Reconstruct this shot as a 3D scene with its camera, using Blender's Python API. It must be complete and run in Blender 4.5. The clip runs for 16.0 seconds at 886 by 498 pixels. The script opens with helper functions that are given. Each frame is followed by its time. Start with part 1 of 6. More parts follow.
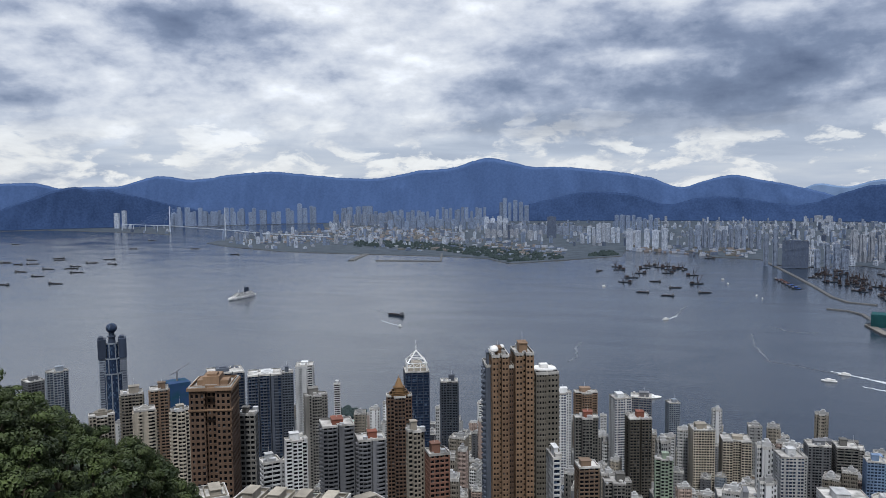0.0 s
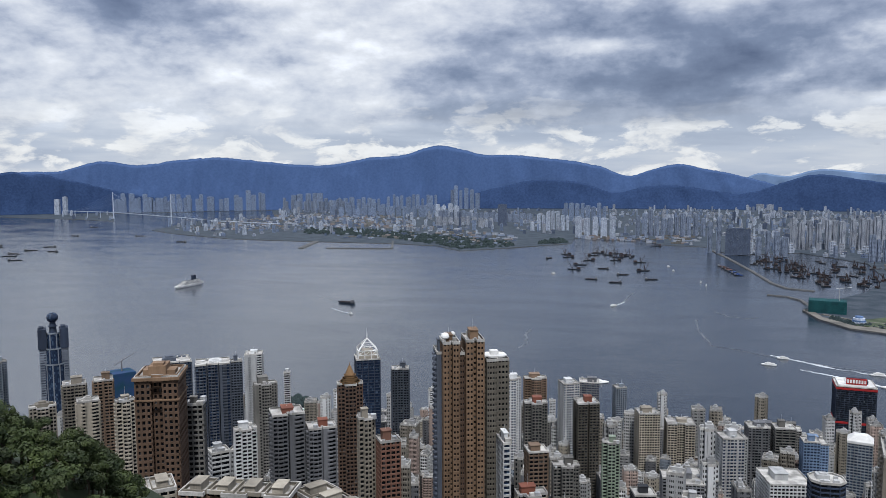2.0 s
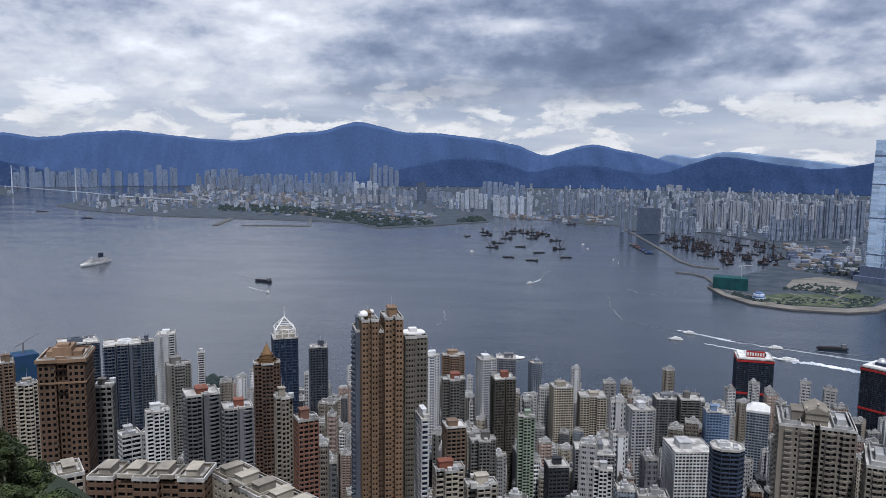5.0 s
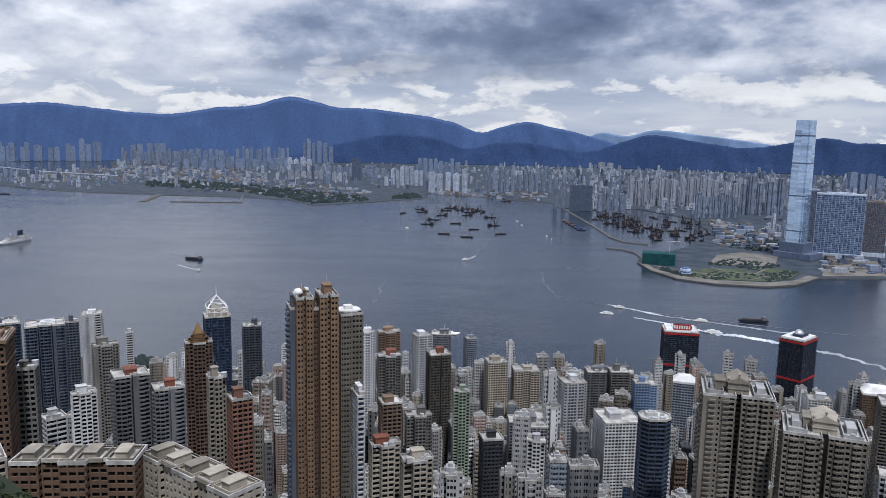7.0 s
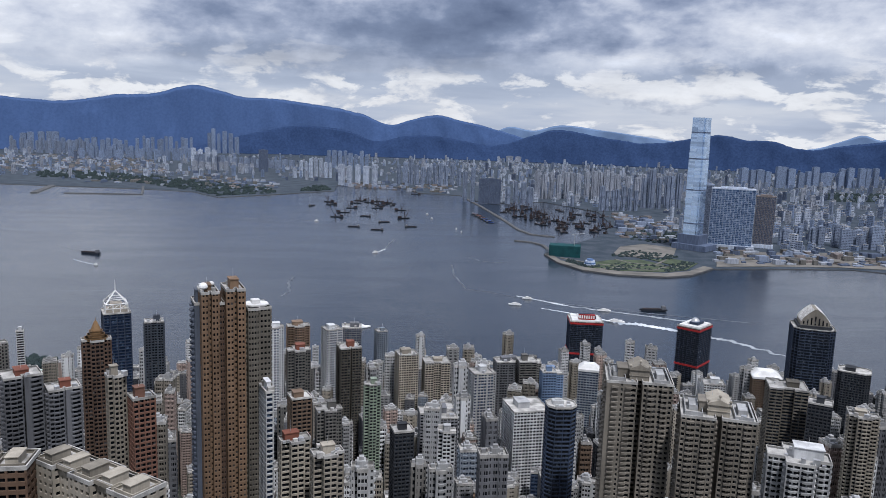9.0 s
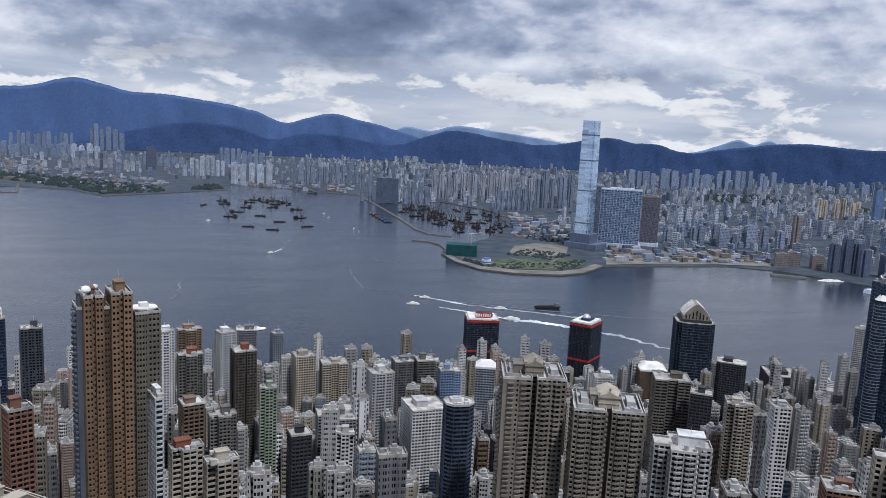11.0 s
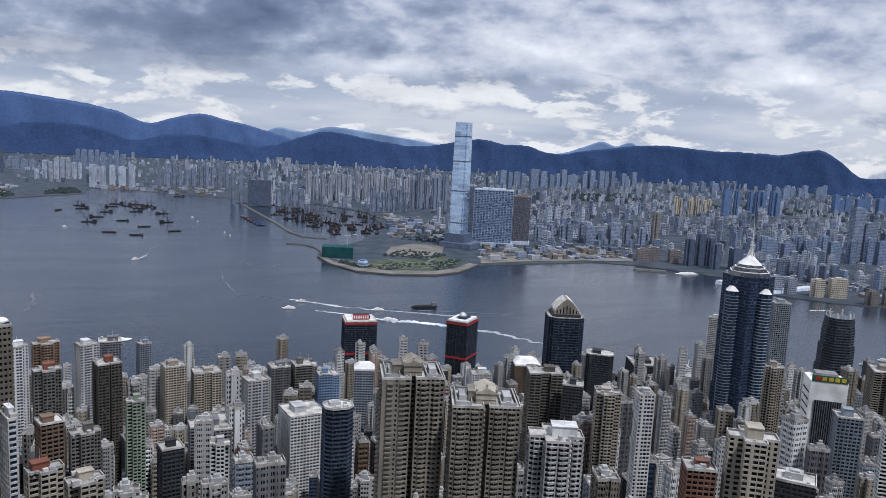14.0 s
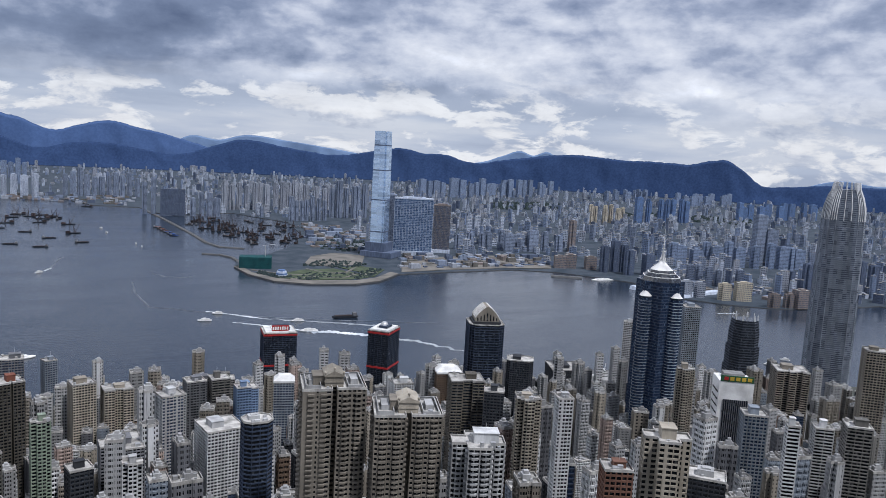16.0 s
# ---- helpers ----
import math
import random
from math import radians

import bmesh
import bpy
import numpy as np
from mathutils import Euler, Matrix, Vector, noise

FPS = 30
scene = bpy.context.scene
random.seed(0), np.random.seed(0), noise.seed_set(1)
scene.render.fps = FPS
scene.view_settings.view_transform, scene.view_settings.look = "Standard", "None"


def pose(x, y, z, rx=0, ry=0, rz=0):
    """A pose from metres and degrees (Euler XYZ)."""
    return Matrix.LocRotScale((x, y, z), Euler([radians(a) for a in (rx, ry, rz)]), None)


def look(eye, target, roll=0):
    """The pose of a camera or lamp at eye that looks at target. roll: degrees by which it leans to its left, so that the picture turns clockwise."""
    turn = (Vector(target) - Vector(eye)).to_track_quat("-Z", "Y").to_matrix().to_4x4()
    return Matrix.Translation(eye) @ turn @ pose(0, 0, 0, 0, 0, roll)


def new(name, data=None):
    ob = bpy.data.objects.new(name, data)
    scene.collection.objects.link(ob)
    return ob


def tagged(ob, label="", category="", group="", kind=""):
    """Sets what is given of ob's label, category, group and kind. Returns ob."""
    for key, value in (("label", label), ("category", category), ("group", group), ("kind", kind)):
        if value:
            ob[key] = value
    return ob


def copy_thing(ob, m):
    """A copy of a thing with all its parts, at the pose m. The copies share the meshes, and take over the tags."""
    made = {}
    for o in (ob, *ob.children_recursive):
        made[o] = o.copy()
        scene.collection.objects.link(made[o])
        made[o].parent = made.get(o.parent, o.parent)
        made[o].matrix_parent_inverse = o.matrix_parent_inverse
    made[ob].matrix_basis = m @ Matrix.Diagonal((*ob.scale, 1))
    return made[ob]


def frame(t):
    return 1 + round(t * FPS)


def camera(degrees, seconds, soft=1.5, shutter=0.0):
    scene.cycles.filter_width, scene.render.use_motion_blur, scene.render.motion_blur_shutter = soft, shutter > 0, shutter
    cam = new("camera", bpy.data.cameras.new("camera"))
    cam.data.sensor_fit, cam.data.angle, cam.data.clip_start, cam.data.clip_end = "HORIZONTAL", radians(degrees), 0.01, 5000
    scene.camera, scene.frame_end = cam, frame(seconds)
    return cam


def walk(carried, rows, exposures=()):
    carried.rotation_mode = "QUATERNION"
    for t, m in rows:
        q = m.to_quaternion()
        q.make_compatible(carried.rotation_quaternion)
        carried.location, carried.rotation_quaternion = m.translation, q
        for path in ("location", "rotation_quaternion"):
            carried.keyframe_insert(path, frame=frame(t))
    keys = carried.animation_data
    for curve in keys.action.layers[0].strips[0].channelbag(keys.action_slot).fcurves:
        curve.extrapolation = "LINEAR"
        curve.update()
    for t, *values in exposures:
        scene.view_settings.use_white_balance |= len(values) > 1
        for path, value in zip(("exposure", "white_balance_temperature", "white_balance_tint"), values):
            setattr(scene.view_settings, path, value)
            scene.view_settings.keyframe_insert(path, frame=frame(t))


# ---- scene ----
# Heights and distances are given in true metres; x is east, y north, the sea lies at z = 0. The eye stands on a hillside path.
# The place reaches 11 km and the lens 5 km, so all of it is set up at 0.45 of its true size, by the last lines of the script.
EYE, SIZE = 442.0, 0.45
cam = camera(59.96, 16.0, soft=0.5)
ROWS = [
    (0.0, 13.44, -4.44, 0.56),
    (0.5, 12.61, -4.71, 0.43),
    (1.0, 11.88, -4.97, 0.38),
    (1.5, 10.93, -5.20, 0.26),
    (2.0, 9.81, -5.40, 0.22),
    (2.5, 8.72, -5.59, 0.11),
    (3.0, 7.81, -5.70, -0.05),
    (5.5, 2.63, -7.55, -0.75),
    (6.0, 1.40, -8.05, -0.89),
    (6.5, 0.32, -8.36, -0.93),
    (7.0, -0.96, -8.69, -1.10),
    (7.5, -2.20, -8.92, -1.30),
    (8.0, -3.81, -8.99, -1.46),
    (8.5, -5.75, -9.06, -1.74),
    (9.0, -7.60, -9.06, -1.93),
    (9.5, -9.66, -9.02, -2.14),
    (10.0, -11.75, -8.92, -2.32),
    (12.5, -19.69, -8.59, -3.37),
    (13.0, -21.39, -8.48, -3.34),
    (13.5, -23.03, -8.33, -3.13),
    (14.0, -24.48, -8.22, -2.97),
    (14.5, -25.89, -8.00, -2.90),
    (15.0, -27.78, -7.73, -3.02),
    (15.5, -29.13, -7.40, -3.17),
    (16.0, -30.42, -7.25, -3.21),
]
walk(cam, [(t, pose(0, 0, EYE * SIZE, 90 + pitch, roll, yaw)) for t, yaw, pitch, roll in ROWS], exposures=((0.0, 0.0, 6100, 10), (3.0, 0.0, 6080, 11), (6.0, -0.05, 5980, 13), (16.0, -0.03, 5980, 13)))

# ---- light ----
SUN_UP, SUN_EAST = 62.0, 165.0
world = bpy.data.worlds.new("sky")
scene.world = world
world.use_nodes = True


def build_sky():
    nt = world.node_tree
    n, l = nt.nodes, nt.links
    n.clear()

    def node(kind, **values):
        a = n.new(kind)
        for key, value in values.items():
            a.inputs[key].default_value = value
        return a

    def math_node(op, a, b=None, c=None):
        m = n.new("ShaderNodeMath")
        m.operation = op
        for i, v in enumerate((a, b, c)):
            if v is None:
                continue
            if isinstance(v, (int, float)):
                m.inputs[i].default_value = v
            else:
                l.new(v, m.inputs[i])
        return m.outputs[0]

    def ramp(fac, stops):
        r = n.new("ShaderNodeValToRGB")
        while len(r.color_ramp.elements) < len(stops):
            r.color_ramp.elements.new(0.5)
        for e, (p, c) in zip(r.color_ramp.elements, stops):
            e.position, e.color = p, (*c, 1)
        l.new(fac, r.inputs[0])
        return r.outputs[0]

    def mix(fac, a, b, mode="MIX"):
        m = n.new("ShaderNodeMix")
        m.data_type, m.blend_type = "RGBA", mode
        for v, i in ((fac, 0), (a, 6), (b, 7)):
            if isinstance(v, (int, float)):
                m.inputs[i].default_value = v
            elif isinstance(v, tuple):
                m.inputs[i].default_value = (*v, 1)
            else:
                l.new(v, m.inputs[i])
        return m.outputs[2]

    sky = n.new("ShaderNodeTexSky")
    sky.sky_type, sky.sun_disc = "NISHITA", False
    sky.sun_elevation, sky.sun_rotation = radians(SUN_UP), radians(SUN_EAST)
    way = n.new("ShaderNodeTexCoord").outputs["Generated"]
    sep = n.new("ShaderNodeSeparateXYZ")
    l.new(way, sep.inputs[0])
    x, y, z = sep.outputs
    up = math_node("MAXIMUM", z, 0.0)
    def heaps(scale, stretch_z, detail, rough, warp, shift):
        m = n.new("ShaderNodeMapping")
        m.inputs["Scale"].default_value = (1, 1, stretch_z)
        m.inputs["Location"].default_value = shift
        l.new(way, m.inputs[0])
        t = node("ShaderNodeTexNoise", Scale=scale, Detail=detail, Roughness=rough, Distortion=warp)
        l.new(m.outputs[0], t.inputs["Vector"])
        return t.outputs["Fac"]

    mid = heaps(4.6, 2.2, 10, 0.50, 0.10, (3.0, 1.0, 2.0))
    above = heaps(4.6, 2.2, 10, 0.50, 0.10, (3.0, 1.0, 2.06))
    fine = heaps(13.0, 2.0, 9, 0.56, 0.10, (7.0, 2.0, 5.0))
    fine_above = heaps(13.0, 2.0, 9, 0.56, 0.10, (7.0, 2.0, 5.03))
    sheets = heaps(3.2, 8.0, 7, 0.52, 0.15, (1.0, 4.0, 0.6))
    # lit tops and grey undersides: how the cloud thins upwards
    relief = math_node("ADD", math_node("MULTIPLY", math_node("SUBTRACT", above, mid), 0.8), math_node("MULTIPLY", math_node("SUBTRACT", fine_above, fine), 0.6))
    # the heavy banks of cloud, by bearing and height over the skyline, with two unseen ones added
    bent = n.new("ShaderNodeSeparateXYZ")
    billow = node("ShaderNodeTexNoise", Scale=7.0, Detail=7, Roughness=0.6)
    l.new(way, billow.inputs["Vector"])
    l.new(billow.outputs["Color"], bent.inputs[0])
    bearing = math_node("ADD", math_node("MULTIPLY", math_node("ARCTAN2", x, y), 57.3), math_node("MULTIPLY", math_node("SUBTRACT", bent.outputs[0], 0.5), 16.0))
    rise = math_node("ADD", math_node("MULTIPLY", math_node("ARCSINE", z), 57.3), math_node("MULTIPLY", math_node("SUBTRACT", bent.outputs[1], 0.5), 5.0))
    total = None
    for a, e, wide, high, amount in BANKS:
        p = math_node("DIVIDE", math_node("SUBTRACT", bearing, a), wide)
        q = math_node("DIVIDE", math_node("SUBTRACT", rise, e), high)
        g = math_node("MULTIPLY", math_node("EXPONENT", math_node("MULTIPLY", math_node("ADD", math_node("MULTIPLY", p, p), math_node("MULTIPLY", q, q)), -1.0)), amount)
        total = g if total is None else math_node("ADD", total, g)
    body = math_node("ADD", math_node("ADD", math_node("MULTIPLY", mid, 0.72), math_node("MULTIPLY", fine, 0.34)), math_node("MULTIPLY", sheets, 0.22))
    thick = math_node("ADD", math_node("ADD", body, relief), math_node("ADD", total, -0.175))
    shade = ramp(thick, ((0.05, (1.9, 1.9, 1.9)), (0.22, (1.30, 1.31, 1.33)), (0.34, (0.95, 0.96, 0.98)), (0.43, (0.74, 0.77, 0.84)), (0.53, (0.44, 0.49, 0.61)), (0.64, (0.25, 0.30, 0.42)), (0.90, (0.10, 0.13, 0.22))))
    # heaped clouds low over the hills, with clear edges against a pale blue distance
    heap = heaps(13.0, 2.6, 11, 0.58, 0.30, (2.0, 5.0, 1.0))
    heap_above = heaps(13.0, 2.6, 11, 0.58, 0.30, (2.0, 5.0, 1.05))
    edge = ramp(heap, ((0.47, (0, 0, 0)), (0.53, (1, 1, 1))))
    lump = math_node("ADD", math_node("MULTIPLY", math_node("SUBTRACT", heap, heap_above), 2.2), 0.62)
    puff = ramp(lump, ((0.25, (0.47, 0.52, 0.62)), (0.50, (0.72, 0.75, 0.80)), (0.72, (0.98, 0.97, 0.94)), (0.95, (1.08, 1.07, 1.03))))
    distance = ramp(sheets, ((0.38, (0.47, 0.53, 0.64)), (0.50, (0.58, 0.64, 0.74)), (0.62, (0.76, 0.79, 0.83))))
    puffs = mix(edge, distance, puff)
    low = ramp(math_node("ADD", up, math_node("MULTIPLY", math_node("SUBTRACT", sheets, 0.5), 0.10)), ((0.0, (1, 1, 1)), (0.045, (0.92, 0.92, 0.92)), (0.075, (0.40, 0.40, 0.40)), (0.11, (0.0, 0.0, 0.0))))
    cover = mix(low, shade, puffs)
    lit = mix(1.0, cover, (SKY_GAIN, SKY_GAIN, SKY_GAIN), "MULTIPLY")
    blue = mix(1.0, sky.outputs[0], (0.10, 0.10, 0.10), "MULTIPLY")
    both = mix(0.92, blue, lit)
    back = n.new("ShaderNodeBackground")
    l.new(both, back.inputs[0])
    back.inputs[1].default_value = 1.0
    l.new(back.outputs[0], n.new("ShaderNodeOutputWorld").inputs[0])


SKY_GAIN = 0.85
# The last two lie above the view, added to darken and brighten the water.
BANKS = ((7, 7.0, 12, 1.8, 0.27), (-3, 4.6, 13, 1.0, 0.20), (-33, 12.0, 9, 1.6, 0.22), (-27, 7.2, 9, 2.2, -0.10), (-40, 7.0, 5, 1.6, 0.05), (-36, 3.5, 12, 2.0, -0.12), (26, 3.6, 15, 0.8, 0.24),
         (50, 5.5, 10, 2.5, -0.10), (-10, 9.0, 12, 1.5, -0.06), (35, 7.5, 10, 2.0, 0.06), (-5, 14.0, 12, 2.5, -0.06), (6, 31.0, 18, 13.0, 0.36), (-48, 33.0, 28, 14.0, -1.2))
build_sky()
sun_data = bpy.data.lights.new("sun", "SUN")
sun_data.energy, sun_data.angle, sun_data.color = 3.5, radians(3), (1.0, 0.96, 0.9)
sun = new("sun", sun_data)
sun.matrix_world = look((0, 0, 900), (-math.sin(radians(SUN_EAST)) * math.cos(radians(SUN_UP)), -math.cos(radians(SUN_EAST)) * math.cos(radians(SUN_UP)), 900 - math.sin(radians(SUN_UP))))


# ---- materials ----
def material(name, colour, rough=0.8, metal=0.0, grain=0.35, vary=0.12, size=0.5, streak=1.0, bump=0.15, other=None, random_by=0.0, spec=0.3):
    """A surface with wear at two scales; streak below 1 draws the stains out downwards. other: a second colour for patches."""
    m = bpy.data.materials.new(name)
    m.use_nodes = True
    nt = m.node_tree
    n, l = nt.nodes, nt.links
    bsdf = n["Principled BSDF"]
    bsdf.inputs["Roughness"].default_value, bsdf.inputs["Metallic"].default_value = rough, metal
    bsdf.inputs["Specular IOR Level"].default_value = spec
    tc = n.new("ShaderNodeTexCoord")
    mp = n.new("ShaderNodeMapping")
    mp.inputs["Scale"].default_value = (1, 1, streak)
    l.new(tc.outputs["Object"], mp.inputs[0])
    big = n.new("ShaderNodeTexNoise")
    big.inputs["Scale"].default_value, big.inputs["Detail"].default_value = size * 0.16, 4
    small = n.new("ShaderNodeTexNoise")
    small.inputs["Scale"].default_value, small.inputs["Detail"].default_value = size * 2.0, 5
    for t in (big, small):
        l.new(mp.outputs[0], t.inputs["Vector"])
    r = n.new("ShaderNodeValToRGB")
    c = Vector(colour)
    o = Vector(other) if other else c * (1 - grain)
    r.color_ramp.elements[0].position, r.color_ramp.elements[0].color = 0.32, (*o, 1)
    r.color_ramp.elements[1].position, r.color_ramp.elements[1].color = 0.62, (*c, 1)
    l.new(big.outputs["Fac"], r.inputs[0])
    hsv = n.new("ShaderNodeHueSaturation")
    l.new(r.outputs[0], hsv.inputs["Color"])
    rng = n.new("ShaderNodeMapRange")
    rng.inputs["To Min"].default_value, rng.inputs["To Max"].default_value = 1 - vary, 1 + vary
    l.new(small.outputs["Fac"], rng.inputs["Value"])
    value = rng.outputs[0]
    if random_by:
        info = n.new("ShaderNodeObjectInfo")
        rr = n.new("ShaderNodeMapRange")
        rr.inputs["To Min"].default_value, rr.inputs["To Max"].default_value = 1 - random_by, 1 + random_by
        l.new(info.outputs["Random"], rr.inputs["Value"])
        mul = n.new("ShaderNodeMath")
        mul.operation = "MULTIPLY"
        l.new(value, mul.inputs[0])
        l.new(rr.outputs[0], mul.inputs[1])
        value = mul.outputs[0]
    l.new(value, hsv.inputs["Value"])
    l.new(hsv.outputs[0], bsdf.inputs["Base Color"])
    if bump:
        b = n.new("ShaderNodeBump")
        b.inputs["Strength"].default_value = bump
        l.new(small.outputs["Fac"], b.inputs["Height"])
        l.new(b.outputs[0], bsdf.inputs["Normal"])
    return m


def glass_material(name, colour, other, rough=0.12, share=0.72, pane=(1.6, 1.6, 3.0), metal=0.0, spec=0.6):
    """Window glass in panes: most are dark, some show curtains or blinds in the second colour."""
    m = bpy.data.materials.new(name)
    m.use_nodes = True
    n, l = m.node_tree.nodes, m.node_tree.links
    bsdf = n["Principled BSDF"]
    bsdf.inputs["Specular IOR Level"].default_value, bsdf.inputs["Metallic"].default_value = spec, metal
    tc = n.new("ShaderNodeTexCoord")
    snap = n.new("ShaderNodeVectorMath")
    snap.operation = "SNAP"
    snap.inputs[1].default_value = pane
    l.new(tc.outputs["Object"], snap.inputs[0])
    white = n.new("ShaderNodeTexWhiteNoise")
    l.new(snap.outputs[0], white.inputs["Vector"])
    r = n.new("ShaderNodeValToRGB")
    c = Vector(colour)
    stops = ((0.0, c * 0.7), (share, c * 1.15), (min(share + 0.12, 0.97), Vector(other)), (1.0, Vector(other) * 1.2))
    while len(r.color_ramp.elements) < 4:
        r.color_ramp.elements.new(0.5)
    for e, (p, k) in zip(r.color_ramp.elements, stops):
        e.position, e.color = p, (*k, 1)
    l.new(white.outputs["Value"], r.inputs[0])
    l.new(r.outputs[0], bsdf.inputs["Base Color"])
    rng = n.new("ShaderNodeMapRange")
    rng.inputs["To Min"].default_value, rng.inputs["To Max"].default_value = rough, rough + 0.2
    l.new(white.outputs["Value"], rng.inputs["Value"])
    l.new(rng.outputs[0], bsdf.inputs["Roughness"])
    return m


WALLS = {
    "cream": (0.325, 0.295, 0.245), "white": (0.53, 0.54, 0.55), "grey": (0.15, 0.155, 0.17), "beige": (0.215, 0.195, 0.165), "brown": (0.095, 0.062, 0.045),
    "tan": (0.185, 0.13, 0.092), "pink": (0.38, 0.3, 0.265), "dark": (0.040, 0.044, 0.052), "navy": (0.035, 0.050, 0.085), "blue": (0.20, 0.29, 0.45),
    "green": (0.27, 0.33, 0.26), "brick": (0.16, 0.085, 0.062), "stone": (0.165, 0.16, 0.15), "olive": (0.115, 0.105, 0.088), "steel": (0.23, 0.265, 0.31),
    # the far_ walls have the haze of distance mixed into their colour
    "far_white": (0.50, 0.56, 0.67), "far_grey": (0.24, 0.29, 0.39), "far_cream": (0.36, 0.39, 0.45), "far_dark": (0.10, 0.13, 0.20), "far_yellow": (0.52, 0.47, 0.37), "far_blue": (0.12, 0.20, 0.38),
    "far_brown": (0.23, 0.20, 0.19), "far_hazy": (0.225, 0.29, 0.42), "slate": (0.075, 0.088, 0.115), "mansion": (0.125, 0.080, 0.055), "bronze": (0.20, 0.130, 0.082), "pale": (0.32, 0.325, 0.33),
}
WORDS = {
    "cream": "cream-painted", "white": "white-painted", "grey": "grey", "beige": "beige tiled", "brown": "dark brown", "tan": "tan and brown", "pink": "pale pink", "dark": "near-black", "navy": "navy blue",
    "blue": "blue", "green": "pale green", "brick": "brick-red", "stone": "stone-grey", "olive": "olive-brown", "steel": "steel-grey", "far_white": "hazy white", "far_grey": "hazy grey",
    "far_cream": "hazy cream", "far_dark": "dark slate-blue", "far_yellow": "pale yellow", "far_blue": "hazy blue", "far_brown": "hazy brown", "far_hazy": "blue-grey hazy", "slate": "dark slate-blue", "mansion": "warm brown tiled", "bronze": "bronze-tan tiled", "pale": "pale grey",
}
WALL = {k: material("wall_" + k, c, 0.75, grain=0.38, vary=0.2, size=0.9, streak=0.18, random_by=0.14 if k.startswith("far") else 0.30) for k, c in WALLS.items()}
GLASS = {
    "window": glass_material("window_glass", (0.009, 0.011, 0.015), (0.075, 0.075, 0.078), share=0.82, spec=0.18),
    "dark": glass_material("dark_glass", (0.018, 0.022, 0.03), (0.04, 0.05, 0.065), 0.08, 0.8),
    "blue": glass_material("blue_glass", (0.018, 0.030, 0.062), (0.05, 0.08, 0.13), 0.08, 0.8, spec=0.4),
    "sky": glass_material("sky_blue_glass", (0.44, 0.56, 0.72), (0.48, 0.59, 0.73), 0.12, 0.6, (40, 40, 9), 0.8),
    "silver": glass_material("silver_glass", (0.085, 0.10, 0.135), (0.12, 0.135, 0.17), 0.2, 0.7, (6, 6, 8), 0.0),
    "mid": glass_material("mid_blue_glass", (0.055, 0.10, 0.19), (0.11, 0.16, 0.25), 0.2, 0.7, (6, 6, 7), spec=0.4),
    # raised towards the same blue haze as the far_ walls
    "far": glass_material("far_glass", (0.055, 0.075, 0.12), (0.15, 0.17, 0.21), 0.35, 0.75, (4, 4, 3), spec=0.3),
}
ROOF = material("roof_concrete", (0.46, 0.45, 0.43), 0.9, grain=0.6, vary=0.35, size=0.7, random_by=0.2)
ROOF_RED = material("roof_red_tile", (0.20, 0.075, 0.05), 0.8)
ROOF_GREEN = material("roof_green", (0.22, 0.36, 0.28), 0.7)
METAL = material("pale_metal", (0.55, 0.56, 0.58), 0.4, 0.5, size=1.0)
RED = material("red_paint", (0.38, 0.03, 0.03), 0.5)
WHITE = material("white_paint", (0.75, 0.75, 0.74), 0.6, size=0.4)
BLACK = material("black_paint", (0.02, 0.02, 0.022), 0.6)
NET = material("building_net", (0.02, 0.05, 0.13), 0.9, other=(0.01, 0.05, 0.08))
NET_GREEN = material("green_net", (0.012, 0.075, 0.082), 0.9, other=(0.008, 0.045, 0.055), size=0.3)
GOLD = material("gold_cladding", (0.24, 0.145, 0.07), 0.5, 0.2)


# ---- helpers of the place ----
NEAR, REACH = 10200.0, 400.0


def drawn_in(x, y, z):
    """All that lies past NEAR is drawn closer along its line of sight, to stay within the lens's reach. Gives the place and the scale there."""
    r = math.hypot(x, y)
    if r <= NEAR:
        return x, y, z, 1.0
    k = (NEAR + REACH * (1 - math.exp(-(r - NEAR) / REACH))) / r
    return x * k, y * k, EYE + (z - EYE) * k, k


def mesh_object(name, verts, faces, mat, parent=None, label="", smooth=False, mats=None, index=None):
    me = bpy.data.meshes.new(name)
    me.from_pydata(verts, [], faces)
    for m in mats or [mat]:
        me.materials.append(m)
    if index is not None:
        me.polygons.foreach_set("material_index", index)
    if smooth:
        me.polygons.foreach_set("use_smooth", [True] * len(me.polygons))
    me.update()
    ob = new(name, me)
    ob.parent = parent
    if label:
        ob["label"] = label
    return ob


